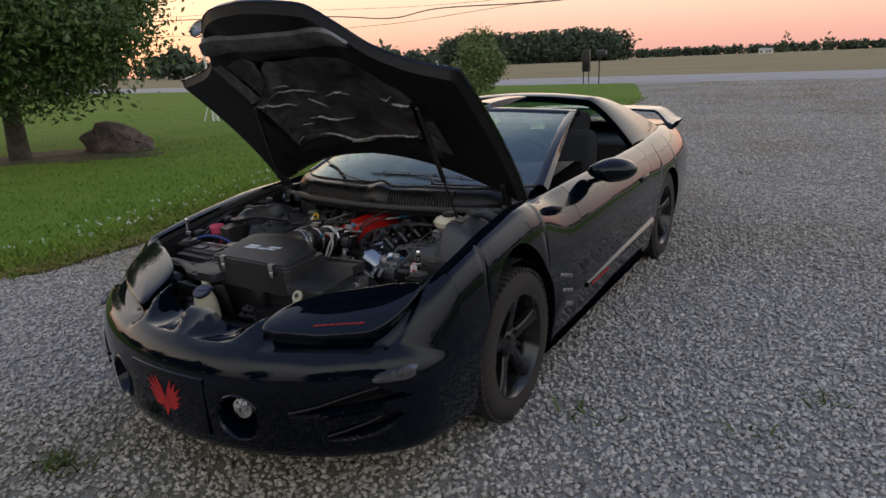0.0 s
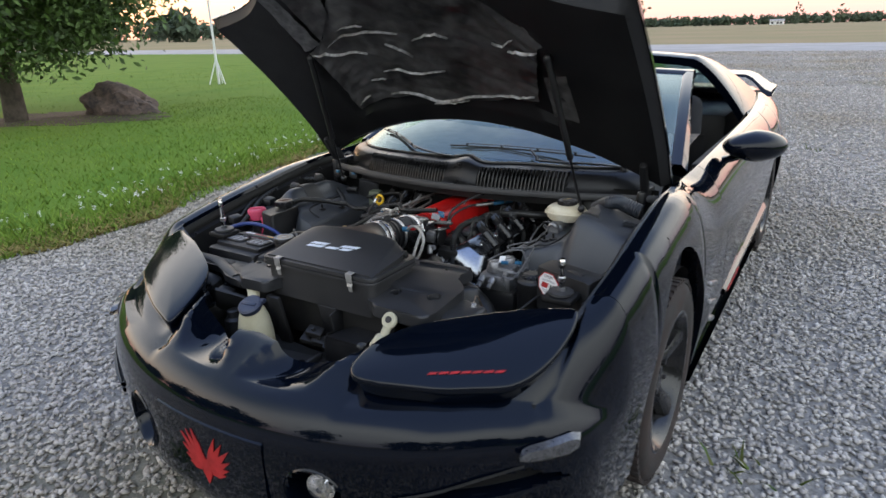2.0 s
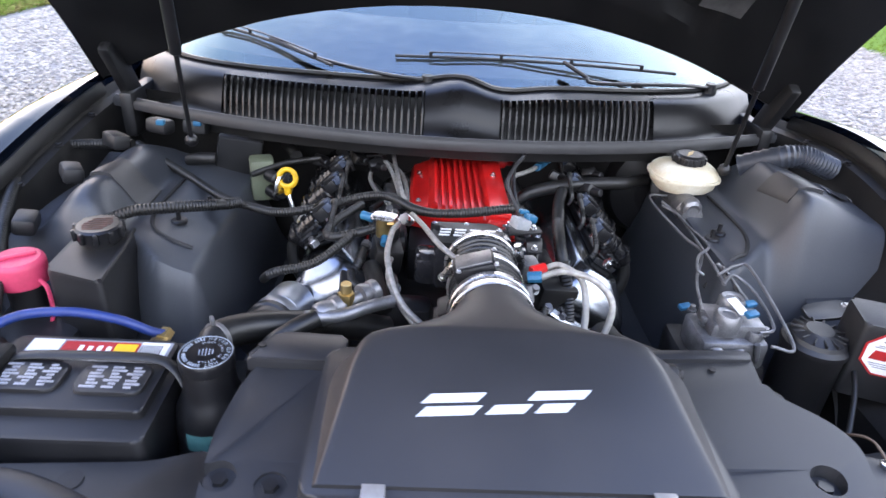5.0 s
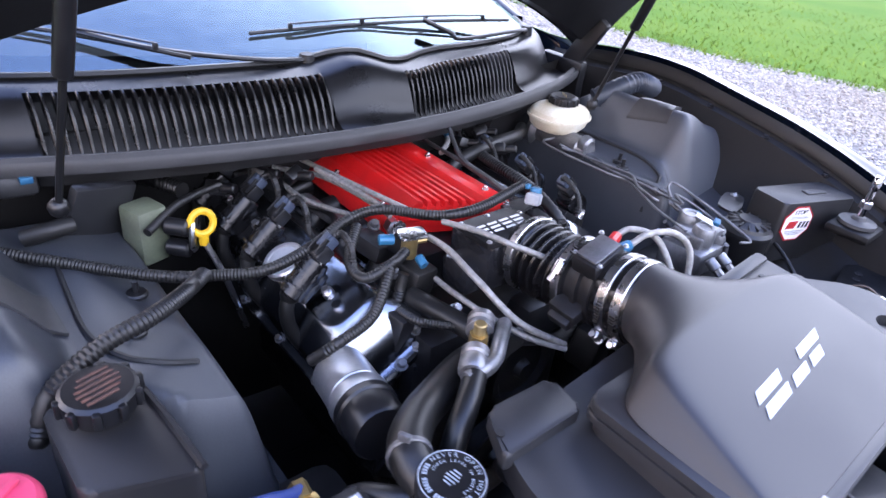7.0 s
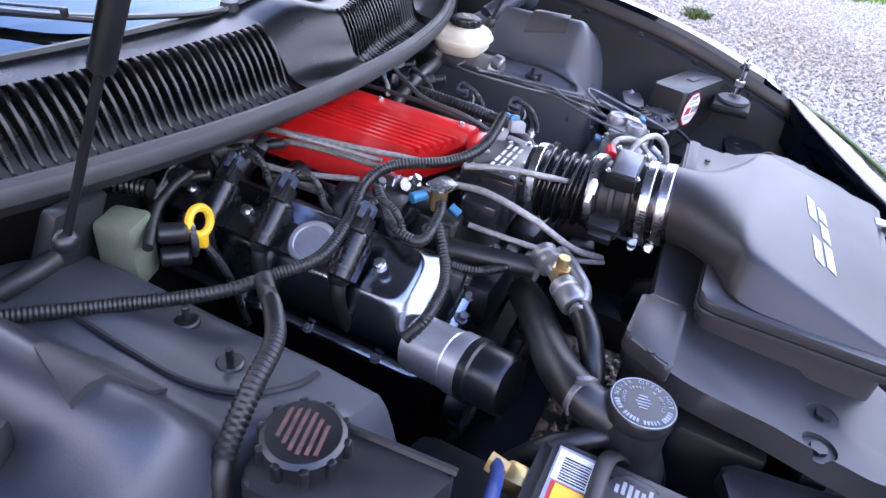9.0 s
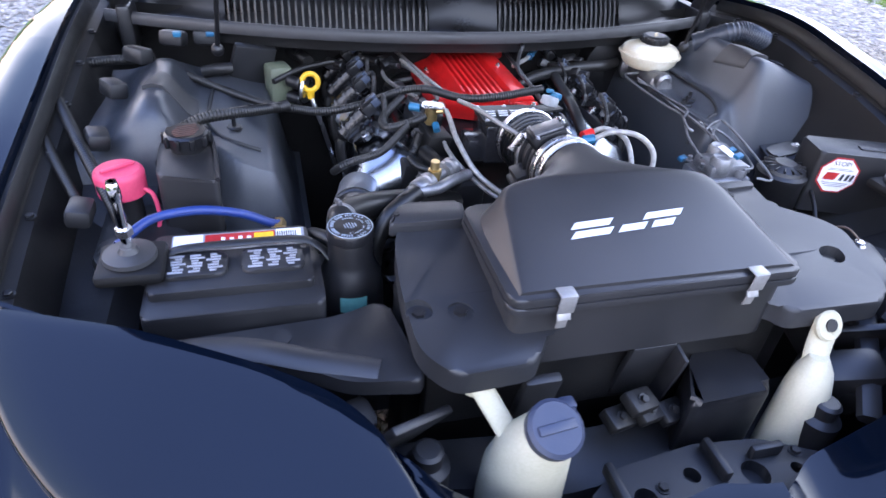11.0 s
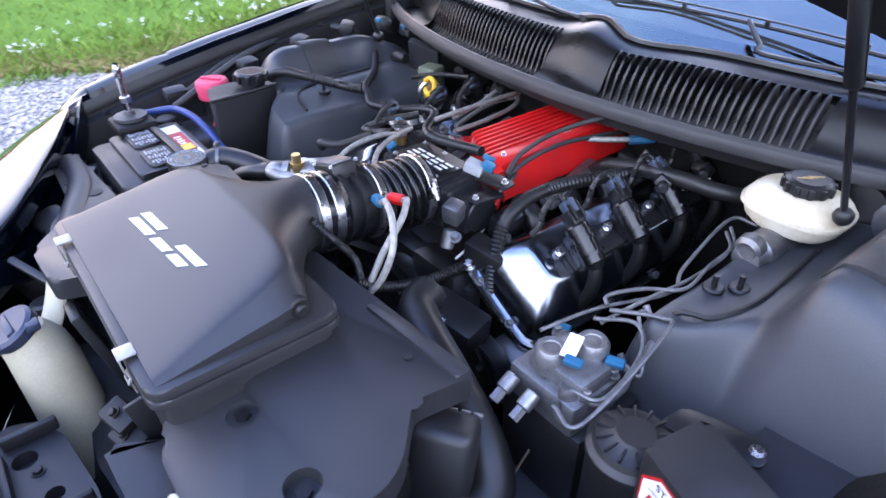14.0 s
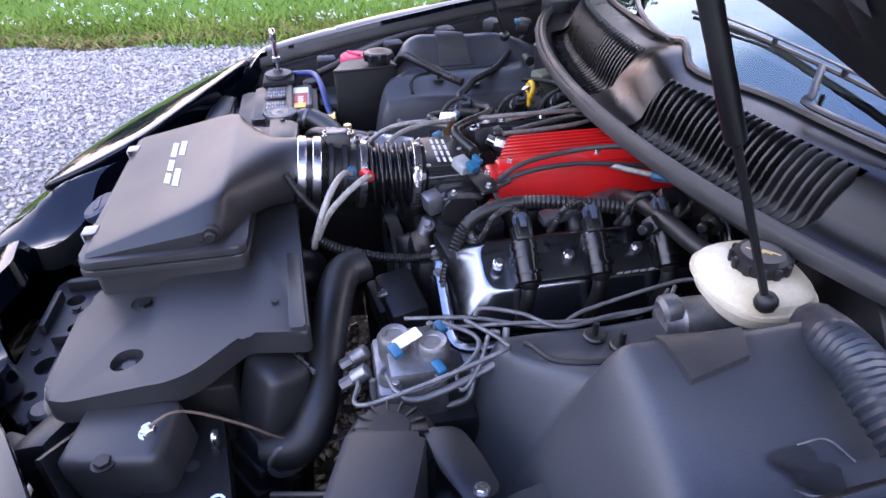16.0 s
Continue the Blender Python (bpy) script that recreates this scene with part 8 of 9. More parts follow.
def passenger_side():
    # steering fluid box
    bm = bmesh.new()
    prism(bm, rounded([(-0.598, -0.160), (-0.506, -0.188), (-0.522, -0.030), (-0.603, -0.042)], 0.012), 0.60, 0.752, 0.006)
    b = unit("fluid_box", bm, M_PLASTIC, "black fluid box with a round screw cap", "fluid box")
    bm = bmesh.new()
    tube(bm, [(-0.508, -0.186, 0.753), (-0.515, -0.10, 0.753), (-0.524, -0.032, 0.753)], 0.004, 6, 3)
    part("rim", bm, M_PLASTIC, b)
    bm = bmesh.new()
    c = Vector((-0.557, -0.072, 0.752))
    lathe(bm, c, c + Vector((0, 0, 0.03)), [(0, 0.027), (0.3, 0.027), (0.32, 0.033), (0.9, 0.034), (1, 0.030)], 28)
    cap = part("screw_cap", bm, M_SATIN, b)
    for k in range(10):
        a = 2 * math.pi * k / 10
        bm = bmesh.new()
        box(bm, c + Vector((0.034 * math.cos(a), 0.034 * math.sin(a), 0.019)), (0.008, 0.008, 0.018), Euler((0, 0, a)).to_matrix(), 0.002)
        part("grip", bm, M_SATIN, cap)
    for k in range(6):
        w = 0.044 - 0.006 * abs(k - 2.5)
        bm = bmesh.new()
        box(bm, c + Vector((0, -0.017 + 0.007 * k, 0.0303)), (w, 0.0034, 0.0008), Euler((0, 0, 0.25)).to_matrix())
        part("print_bar", bm, M_ORANGEPRINT, cap, "faded orange print bar")
    # washer filler with its pink cap
    c = Vector((-0.655, -0.128, 0.708))
    bm = bmesh.new()
    cyl(bm, c - Vector((0, 0, 0.10)), c, 0.025, seg=18)
    box(bm, (-0.63, -0.155, 0.60), (0.14, 0.16, 0.12), bevel=0.02)
    tank = unit("washer_filler", bm, M_PLASTIC, "black washer filler neck with a bright pink cap", "filler neck")
    bm = bmesh.new()
    lathe(bm, c, c + Vector((0, 0, 0.042)), [(0, 0.030), (0.05, 0.036), (0.80, 0.037), (0.93, 0.035), (1, 0.031)], 32)
    part("cap", bm, M_PINK, tank, "bright pink cap")
    bm = bmesh.new()
    box(bm, c + Vector((0, 0, 0.0445)), (0.052, 0.007, 0.005), Euler((0, 0, 0.6)).to_matrix(), 0.002)
    part("grip", bm, M_PINK, tank)
    bm = bmesh.new()
    tube(bm, [c + Vector((0.032, -0.012, 0.012)), c + Vector((0.046, -0.020, 0.004)), c + Vector((0.050, -0.026, -0.03)), c + Vector((0.046, -0.03, -0.05))], 0.0035, 6, 5)
    part("tether", bm, M_PINK, tank)
    bm = bmesh.new()
    lathe(bm, (-0.655, -0.245, 0.66), (-0.655, -0.245, 0.69), [(0, 0.030), (0.4, 0.030), (0.5, 0.022), (0.9, 0.022), (1, 0.018)], 20)
    part("rubber_plug", bm, M_RUBBER, car)
    bm = bmesh.new()
    tube(bm, [(-0.62, -0.46, 0.67), (-0.50, -0.465, 0.672), (-0.40, -0.50, 0.668), (-0.32, -0.53, 0.665)], 0.02, 8, 6, flat=0.4)
    part("support_edge", bm, M_TRAY, car)
    # upper support panel between battery and nose
    bm = bmesh.new()
    prism(bm, rounded([(-0.70, -0.43), (-0.60, -0.44), (-0.36, -0.425), (-0.29, -0.40), (-0.265, -0.56), (-0.36, -0.545), (-0.43, -0.50), (-0.56, -0.495), (-0.70, -0.48)], 0.02), 0.645, 0.668, 0.006)
    s = part("support_panel", bm, M_PLASTIC, car, "black plastic support panel in front of the battery")
    for x, y in ((-0.505, -0.467), (-0.435, -0.455)):
        bm = bmesh.new()
        cyl(bm, (x, y, 0.666), (x, y, 0.6695), 0.024 if x < -0.47 else 0.014, seg=20)
        part("hole_plug", bm, M_TRIM, s)
    # cable clips along the apron
    for k, (x, y, z) in enumerate(((-0.70, -0.20, 0.72), (-0.70, -0.02, 0.75), (-0.69, 0.12, 0.78), (-0.66, 0.24, 0.80), (-0.60, 0.31, 0.81), (-0.54, 0.345, 0.80))):
        bm = bmesh.new()
        box(bm, (x, y, z), (0.035, 0.05, 0.03), Euler((0, 0.2, 0.3 * k)).to_matrix(), 0.008)
        c = part("junction", bm, M_PLASTIC, car)
        if k > 3:
            bm = bmesh.new()
            box(bm, (x + 0.01, y - 0.02, z + 0.014), (0.016, 0.014, 0.010), bevel=0.002)
            part("blue_clip", bm, M_BLUEFIT, c, "small blue clip")


passenger_side()


def hood_pin(x, y, z0, z1):
    p = new("hood_pin")
    p.parent = car
    bm = bmesh.new()
    cyl(bm, (x, y, z0), (x, y, z1), 0.0065, seg=12)
    lathe(bm, (x, y, z1 - 0.028), (x, y, z1), [(0, 0.0065), (0.1, 0.008), (0.5, 0.0085), (0.9, 0.007), (1, 0.004)], 14)
    part("pin", bm, M_CHROME, p, "chrome hood pin")
    bm = bmesh.new()
    lathe(bm, (x, y, z0 - 0.004), (x, y, z0 + 0.012), [(0, 0.034), (0.4, 0.033), (0.6, 0.014), (1, 0.010)], 24)
    part("foot", bm, M_SEAL, p, "grey rubber foot")
    bm = bmesh.new()
    cyl(bm, (x, y, z0 + 0.03), (x, y, z0 + 0.042), 0.011, seg=6, bevel=0.001)
    part("nut", bm, M_STEEL, p)
    bm = bmesh.new()
    box(bm, (x, y, z0 - 0.016), (0.085, 0.08, 0.02), bevel=0.008)
    part("pin_bracket", bm, M_APRON, p)


hood_pin(-0.618, -0.322, 0.725, 0.835)
hood_pin(0.694, -0.308, 0.737, 0.830)


def driver_side():
    # brake fluid reservoir
    c = Vector((0.478, 0.268, 0.0))
    bm = bmesh.new()
    rows = []
    for z, k in ((0.752, 0.55), (0.756, 0.78), (0.766, 0.92), (0.7815, 0.98), (0.782, 1.05), (0.7875, 1.05), (0.788, 0.985), (0.797, 0.95), (0.804, 0.84), (0.808, 0.66), (0.810, 0.5)):
        rows.append([c + Vector((0.068 * k * math.copysign(abs(math.cos(a)) ** 0.75, math.cos(a)), 0.058 * k * math.copysign(abs(math.sin(a)) ** 0.75, math.sin(a)), z)) for a in (2 * math.pi * j / 36 for j in range(36))])
    v = grid(bm, rows, closed=True)
    bm.faces.new(v[0][::-1])
    bm.faces.new(v[-1])
    r = unit("brake_reservoir", bm, M_RESERVOIR, "yellowed white brake fluid reservoir with a black cap", "fluid reservoir", 32)
    bm = bmesh.new()
    lathe(bm, c + Vector((0.004, 0, 0.808)), c + Vector((0.004, 0, 0.829)), [(0, 0.024), (0.15, 0.031), (0.5, 0.032), (0.85, 0.030), (1, 0.024)], 28)
    cap = part("cap", bm, M_SATIN, r)
    for k in range(12):
        a = 2 * math.pi * k / 12
        bm = bmesh.new()
        box(bm, c + Vector((0.004 + 0.0315 * math.cos(a), 0.0315 * math.sin(a), 0.818)), (0.006, 0.008, 0.014), Euler((0, 0, a)).to_matrix(), 0.002)
        part("grip", bm, M_SATIN, cap)
    for k in range(3):
        bm = bmesh.new()
        box(bm, c + Vector((0.0 + 0.004 * k, -0.008 + 0.008 * k, 0.8293)), (0.02, 0.002, 0.0007), Euler((0, 0, 0.7)).to_matrix())
        part("print_bar", bm, M_BRASS, cap, "yellow print bar")
    bm = bmesh.new()
    lathe(bm, (0.472, 0.165, 0.735), (0.478, 0.36, 0.735), [(0, 0.020), (0.1, 0.022), (0.12, 0.026), (0.7, 0.027), (0.75, 0.04), (0.8, 0.04)], 24)
    m = part("master_cylinder", bm, M_ALU, car, "grey cast brake master cylinder")
    bm = bmesh.new()
    lathe(bm, (0.470, 0.188, 0.752), (0.470, 0.163, 0.748), [(0, 0.015), (0.2, 0.019), (0.8, 0.019), (1, 0.013), (0.9, 0.008)], 24)
    part("end_plug", bm, M_ALU, m)
    bm = bmesh.new()
    lathe(bm, (0.48, 0.36, 0.70), (0.48, 0.44, 0.70), [(0, 0.06), (0.2, 0.11), (0.5, 0.125), (1, 0.12)], 32)
    part("brake_servo", bm, M_SATIN, car)
    # anti-lock unit
    a = Vector((0.428, -0.138, -0.010))
    bm = bmesh.new()
    box(bm, a + Vector((0, 0.0, 0.672)), (0.105, 0.085, 0.05), bevel=0.008)
    box(bm, a + Vector((0.005, 0.005, 0.705)), (0.085, 0.065, 0.03), bevel=0.008)
    u = unit("brake_modulator", bm, M_ALU, "grey cast brake modulator with steel lines", "brake unit")
    bm = bmesh.new()
    box(bm, a + Vector((0.0, 0.02, 0.58)), (0.13, 0.12, 0.14), bevel=0.012)
    part("modulator_base", bm, M_SATIN, u)
    for dx, dy, z, rr in ((-0.012, -0.014, 0.722, 0.021), (0.012, 0.030, 0.724, 0.021), (0.03, -0.026, 0.70, 0.013)):
        bm = bmesh.new()
        lathe(bm, a + Vector((dx, dy, z - 0.02)), a + Vector((dx, dy, z + 0.012)), [(0, rr), (0.8, rr), (1, rr * 0.8), (0.96, rr * 0.55), (0.9, rr * 0.5)], 22)
        part("valve_dome", bm, M_ALU, u)
    for dx, dy in ((-0.035, -0.048), (0.0, -0.05)):
        bm = bmesh.new()
        q = a + Vector((dx, dy, 0.69))
        cyl(bm, q, q + Vector((0, -0.02, -0.012)), 0.010, seg=12, bevel=0.002)
        cyl(bm, q + Vector((0, -0.02, -0.012)), q + Vector((0, -0.034, -0.02)), 0.0075, seg=6)
        part("port_nut", bm, M_ALU, u)
    for dx, dy, rot in ((-0.045, 0.035, 0.3), (0.05, -0.02, 1.1), (0.048, 0.03, -0.5), (-0.04, 0.0, 0.8)):
        bolt(a + Vector((dx, dy, 0.702)), u, 0.005, 0.012, M_ALU)
    bm = bmesh.new()
    box(bm, a + Vector((0.006, 0.0, 0.738)), (0.018, 0.034, 0.002), Euler((0.25, 0, 0.35)).to_matrix(), 0.0006)
    part("paper_tag", bm, M_LABEL, u, "white paper tag")
    for p in ((0.022, -0.016, 0.735), (0.045, 0.032, 0.722), (-0.05, 0.05, 0.70)):
        bm = bmesh.new()
        box(bm, a + Vector(p), (0.022, 0.012, 0.008), Euler((0.2, 0, 0.35)).to_matrix(), 0.002)
        part("blue_clip", bm, M_BLUEFIT, u, "light blue clip")
    # ribbed canister with a fan-like lid
    c = Vector((0.552, -0.172, -0.006))
    bm = bmesh.new()
    lathe(bm, c + Vector((0, 0, 0.52)), c + Vector((0, 0, 0.706)), [(0, 0.046), (0.9, 0.046), (0.92, 0.049), (0.97, 0.049), (1, 0.043)], 32)
    k_ = unit("vapour_canister", bm, M_PLASTIC, "black round canister with a ribbed lid", "canister")
    bm = bmesh.new()
    lathe(bm, c + Vector((0, 0, 0.706)), c + Vector((0, 0, 0.722)), [(0, 0.043), (0.4, 0.040), (0.8, 0.022), (1, 0.020)], 32)
    lid = part("canister_lid", bm, M_PLASTIC, k_)
    for k in range(14):
        a_ = 2 * math.pi * k / 14
        bm = bmesh.new()
        box(bm, c + Vector((0.030 * math.cos(a_), 0.030 * math.sin(a_), 0.7155)), (0.020, 0.003, 0.006), Euler((0, 0, a_)).to_matrix(), 0.001)
        part("rib", bm, M_PLASTIC, lid)
    bm = bmesh.new()
    prism(bm, rounded([(0.555, -0.14), (0.61, -0.13), (0.655, -0.11), (0.645, -0.075), (0.60, -0.085), (0.56, -0.10)], 0.012), 0.705, 0.710, 0.001)
    part("canister_bracket", bm, M_SATIN, k_)
    bolt((0.64, -0.095, 0.710), k_, 0.006, 0.005)
    # fuse box with the warning sticker
    p = [Vector(v) for v in ((0.582, -0.214, 0), (0.600, -0.140, 0), (0.775, -0.198, 0), (0.757, -0.276, 0))]
    bm = bmesh.new()
    prism(bm, rounded([(v.x, v.y) for v in p], 0.008), 0.63, 0.757, 0.006)
    f = unit("fuse_box", bm, M_PLASTIC, "black fuse box with an octagonal white and red sticker", "fuse box")
    d = (p[3] - p[0]).normalized()
    n = Vector((d.y, -d.x, 0))
    c = p[0] + d * 0.046 + Vector((0, 0, 0.713)) + n * 0.0008
    m = Matrix((( d.x, 0, n.x, c.x), (d.y, 0, n.y, c.y), (0, 1, 0, c.z), (0, 0, 0, 1)))
    for r, mt, dz, lb in ((0.040, M_RED, 0.0, "red octagon border"), (0.0365, M_LABEL, 0.0006, "white octagon")):
        bm = bmesh.new()
        prism(bm, [(r * math.cos(math.pi / 8 + math.pi / 4 * k), r * math.sin(math.pi / 8 + math.pi / 4 * k)) for k in range(8)], dz, dz + 0.0005, m=m)
        bmesh.ops.recalc_face_normals(bm, faces=bm.faces)
        part("sticker", bm, mt, f, lb)
    text_part("STOP!", 0.0125, m @ Matrix.Translation((0, 0.0245, 0.0013)), M_BLACKPRINT, f, "black printed word")
    for y, w, mt in ((0.0145, 0.04, M_GREYPRINT), (0.0115, 0.05, M_GREYPRINT), (-0.016, 0.05, M_GREYPRINT), (-0.0195, 0.044, M_GREYPRINT), (-0.023, 0.034, M_GREYPRINT)):
        bm = bmesh.new()
        prism(bm, [(-w / 2, y - 0.0008), (w / 2, y - 0.0008), (w / 2, y + 0.0008), (-w / 2, y + 0.0008)], 0.0011, 0.0014, m=m)
        bmesh.ops.recalc_face_normals(bm, faces=bm.faces)
        part("print_bar", bm, mt, f, "small grey print bar")
    bm = bmesh.new()
    prism(bm, [(-0.027, -0.010), (-0.004, -0.010), (0.002, 0.006), (-0.022, 0.006)], 0.0011, 0.0014, m=m)
    bmesh.ops.recalc_face_normals(bm, faces=bm.faces)
    part("red_block", bm, M_RED, f, "red printed block")
    for x in (0.004, 0.014, 0.023):
        bm = bmesh.new()
        prism(bm, [(x, -0.010), (x + 0.006, -0.010), (x + 0.009, 0.004), (x + 0.003, 0.004)], 0.0011, 0.0014, m=m)
        bmesh.ops.recalc_face_normals(bm, faces=bm.faces)
        part("black_block", bm, M_BLACKPRINT, f, "black printed block")
    bm = bmesh.new()
    q = p[0].lerp(p[2], 0.5) + Vector((0.02, -0.01, 0.757))
    box(bm, q, (0.05, 0.018, 0.006), Euler((0, 0, -0.35)).to_matrix(), 0.002)
    part("latch", bm, M_PLASTIC, f)
    # cross beam of the radiator support
    bm = bmesh.new()
    prism(bm, rounded([(0.42, -0.37), (0.74, -0.315), (0.74, -0.40), (0.60, -0.425), (0.43, -0.47)], 0.012), 0.60, 0.640, 0.006)
    b = part("support_beam", bm, M_APRON, car, "painted steel support beam with holes")
    for x, y, r in ((0.50, -0.395, 0.008), (0.55, -0.385, 0.006), (0.615, -0.385, 0.02), (0.67, -0.355, 0.007), (0.70, -0.35, 0.007)):
        bm = bmesh.new()
        cyl(bm, (x, y, 0.639), (x, y, 0.6412), r, seg=18)
        part("hole", bm, M_TRIM, b)
    bm = bmesh.new()
    tube(bm, [(0.475, -0.37, 0.642), (0.478, -0.368, 0.665), (0.488, -0.368, 0.665), (0.49, -0.37, 0.642)], 0.004, 8, 6)
    part("hook", bm, M_STEEL, b)
    bm = bmesh.new()
    box(bm, (0.478, -0.452, 0.600), (0.085, 0.115, 0.195), Euler((0.10, 0.06, -0.2)).to_matrix(), 0.014, 3)
    part("beam_end", bm, M_TRAY, b)
    bolt((0.495, -0.427, 0.697), b, 0.008, 0.010)
    bolt((0.520, -0.470, 0.690), b, 0.009, 0.006, M_DARK)


driver_side()


def nose_hollow():
    """Bottles, brackets and latch in front of the radiator."""
    # washer bottle
    bm = bmesh.new()
    rows = []
    for z, x, y, rx, ry in ((0.36, -0.14, -0.62, 0.062, 0.05), (0.50, -0.145, -0.622, 0.060, 0.048), (0.565, -0.146, -0.624, 0.057, 0.046), (0.605, -0.142, -0.628, 0.048, 0.042), (0.630, -0.136, -0.634, 0.038, 0.036), (0.644, -0.134, -0.638, 0.031, 0.031)):
        rows.append([(x + rx * math.cos(a), y + ry * math.sin(a), z) for a in (2 * math.pi * k / 28 for k in range(28))])
    v = grid(bm, rows, closed=True)
    bm.faces.new(v[0][::-1])
    bm.faces.new(v[-1])
    b = unit("washer_bottle", bm, M_CREAM, "cream plastic washer bottle with a dark blue cap", "bottle")
    bm = bmesh.new()
    c = Vector((-0.132, -0.640, 0.640))
    n = Vector((0.05, -0.45, 0.9)).normalized()
    lathe(bm, c, c + n * 0.02, [(0, 0.033), (0.2, 0.036), (0.8, 0.036), (1, 0.031)], 28)
    cap = part("cap", bm, M_CAPBLUE, b)
    bm = bmesh.new()
    box(bm, c + n * 0.020, (0.05, 0.012, 0.006), frame_to((0, 0, 0), n), 0.002)
    box(bm, c + Vector((0.025, 0.02, 0.02)), (0.02, 0.018, 0.012), bevel=0.003)
    part("cap_tab", bm, M_CAPBLUE, cap)

    def eyelet(x, y, z, x2, y2, z2, parent):
        bm = bmesh.new()
        tube(bm, [(x2, y2, z2), ((x + x2) / 2, (y + y2) / 2 + 0.002, (z + z2) / 2), (x, y, z)], 0.018, 12, 6, flat=0.45)
        cyl(bm, (x, y - 0.007, z + 0.003), (x, y + 0.003, z - 0.003), 0.023, seg=20, bevel=0.003)
        part("mounting_ear", bm, M_CREAM, parent)
        bm = bmesh.new()
        cyl(bm, (x, y - 0.0085, z + 0.0052), (x, y - 0.006, z + 0.0037), 0.0095, seg=16)
        part("ear_hole", bm, M_TRIM, parent)

    eyelet(-0.207, -0.564, 0.667, -0.168, -0.605, 0.600, b)
    bm = bmesh.new()
    rows = []
    for z, x, y, rx, ry in ((0.34, 0.295, -0.615, 0.040, 0.042), (0.50, 0.300, -0.608, 0.038, 0.038), (0.58, 0.303, -0.600, 0.035, 0.032), (0.615, 0.304, -0.595, 0.028, 0.024), (0.638, 0.306, -0.590, 0.014, 0.013)):
        rows.append([(x + rx * math.cos(a), y + ry * math.sin(a), z) for a in (2 * math.pi * k / 24 for k in range(24))])
    v = grid(bm, rows, closed=True)
    bm.faces.new(v[0][::-1])
    bm.faces.new(v[-1])
    b2 = unit("vacuum_bottle", bm, M_CREAM, "cream plastic bottle with a mounting ear", "bottle")
    eyelet(0.320, -0.566, 0.675, 0.303, -0.592, 0.615, b2)
    # round black caps of the headlight motors
    for x, y, z in ((0.365, -0.555, 0.605), (-0.27, -0.60, 0.59), (0.315, -0.63, 0.585)):
        bm = bmesh.new()
        lathe(bm, (x, y, z - 0.08), (x, y, z), [(0, 0.03), (0.6, 0.03), (0.7, 0.02), (0.95, 0.02), (1, 0.015)], 20)
        part("headlight_motor", bm, M_PLASTIC, car)
    # upright brackets, horn, latch
    for c, s, r in (((-0.116, -0.552, 0.572), (0.052, 0.016, 0.17), (0.22, 0, 0)), ((0.068, -0.522, 0.590), (0.070, 0.012, 0.12), (0.2, 0, 0)), ((0.104, -0.530, 0.585), (0.006, 0.05, 0.12), (0.2, 0, 0)),
                    ((-0.30, -0.58, 0.60), (0.10, 0.012, 0.10), (0.5, 0.3, 0.5)), ((-0.36, -0.55, 0.60), (0.06, 0.05, 0.05), (0.3, 0.2, 0.4)), ((0.39, -0.58, 0.56), (0.10, 0.06, 0.12), (0.3, -0.2, -0.3)), ((0.45, -0.54, 0.60), (0.08, 0.012, 0.09), (0.4, -0.3, -0.4)),
                    ((-0.46, -0.53, 0.60), (0.07, 0.06, 0.09), (0.2, 0.3, 0.2)), ((0.55, -0.50, 0.58), (0.07, 0.05, 0.10), (0.2, -0.3, 0.2)), ((0.02, -0.50, 0.60), (0.55, 0.03, 0.16), (0, 0, 0))):
        bm = bmesh.new()
        box(bm, c, s, Euler(r).to_matrix(), min(s) * 0.3)
        part("bracket", bm, M_PLASTIC if c[0] not in (0.02,) else M_DARK, car)
    bm = bmesh.new()
    prism(bm, rounded([(0.100, -0.605), (0.245, -0.600), (0.250, -0.515), (0.205, -0.490), (0.150, -0.520)], 0.018), 0.48, 0.595, 0.016, seg=3)
    part("horn_cover", bm, M_SATIN, car)
    for x, z in ((0.02, 0.545), (0.065, 0.55), (0.105, 0.54), (0.045, 0.575)):
        bm = bmesh.new()
        box(bm, (x, -0.57, z), (0.05, 0.035, 0.02), Euler((0.3, 0.2, 0.3)).to_matrix(), 0.005)
        lt = part("hood_latch", bm, M_DARK, car)
        bolt((x, -0.575, z + 0.01), lt, 0.006, 0.008, M_DARK, (0.1, -0.6, 1))
    # black support panel behind the fascia
    bm = bmesh.new()
    prism(bm, rounded([(-0.07, -0.735), (0.23, -0.735), (0.30, -0.68), (0.21, -0.635), (0.11, -0.625), (-0.02, -0.64), (-0.08, -0.68)], 0.015), 0.505, 0.535, 0.006)
    nsp = part("nose_support", bm, M_PLASTIC, car, "black plastic nose support panel with bolts and holes")
    bm = bmesh.new()
    for x, y, r in ((0.0, -0.69, 0.016), (0.17, -0.685, 0.02), (0.235, -0.69, 0.010), (0.08, -0.67, 0.012)):
        cyl(bm, (x, y, 0.515), (x, y, 0.55), r, seg=20)
    cut(nsp, bm)
    for x, y, sx, sy in ((0.04, -0.715, 0.10, 0.012), (0.12, -0.66, 0.012, 0.06), (-0.035, -0.675, 0.012, 0.07), (0.20, -0.66, 0.05, 0.012)):
        bm = bmesh.new()
        box(bm, (x, y, 0.545), (sx, sy, 0.022), bevel=0.004)
        part("rib", bm, M_PLASTIC, nsp)
    for x, y in ((0.03, -0.68), (0.13, -0.715), (0.25, -0.665)):
        bolt((x, y, 0.535), nsp, 0.007, 0.006, M_DARK)
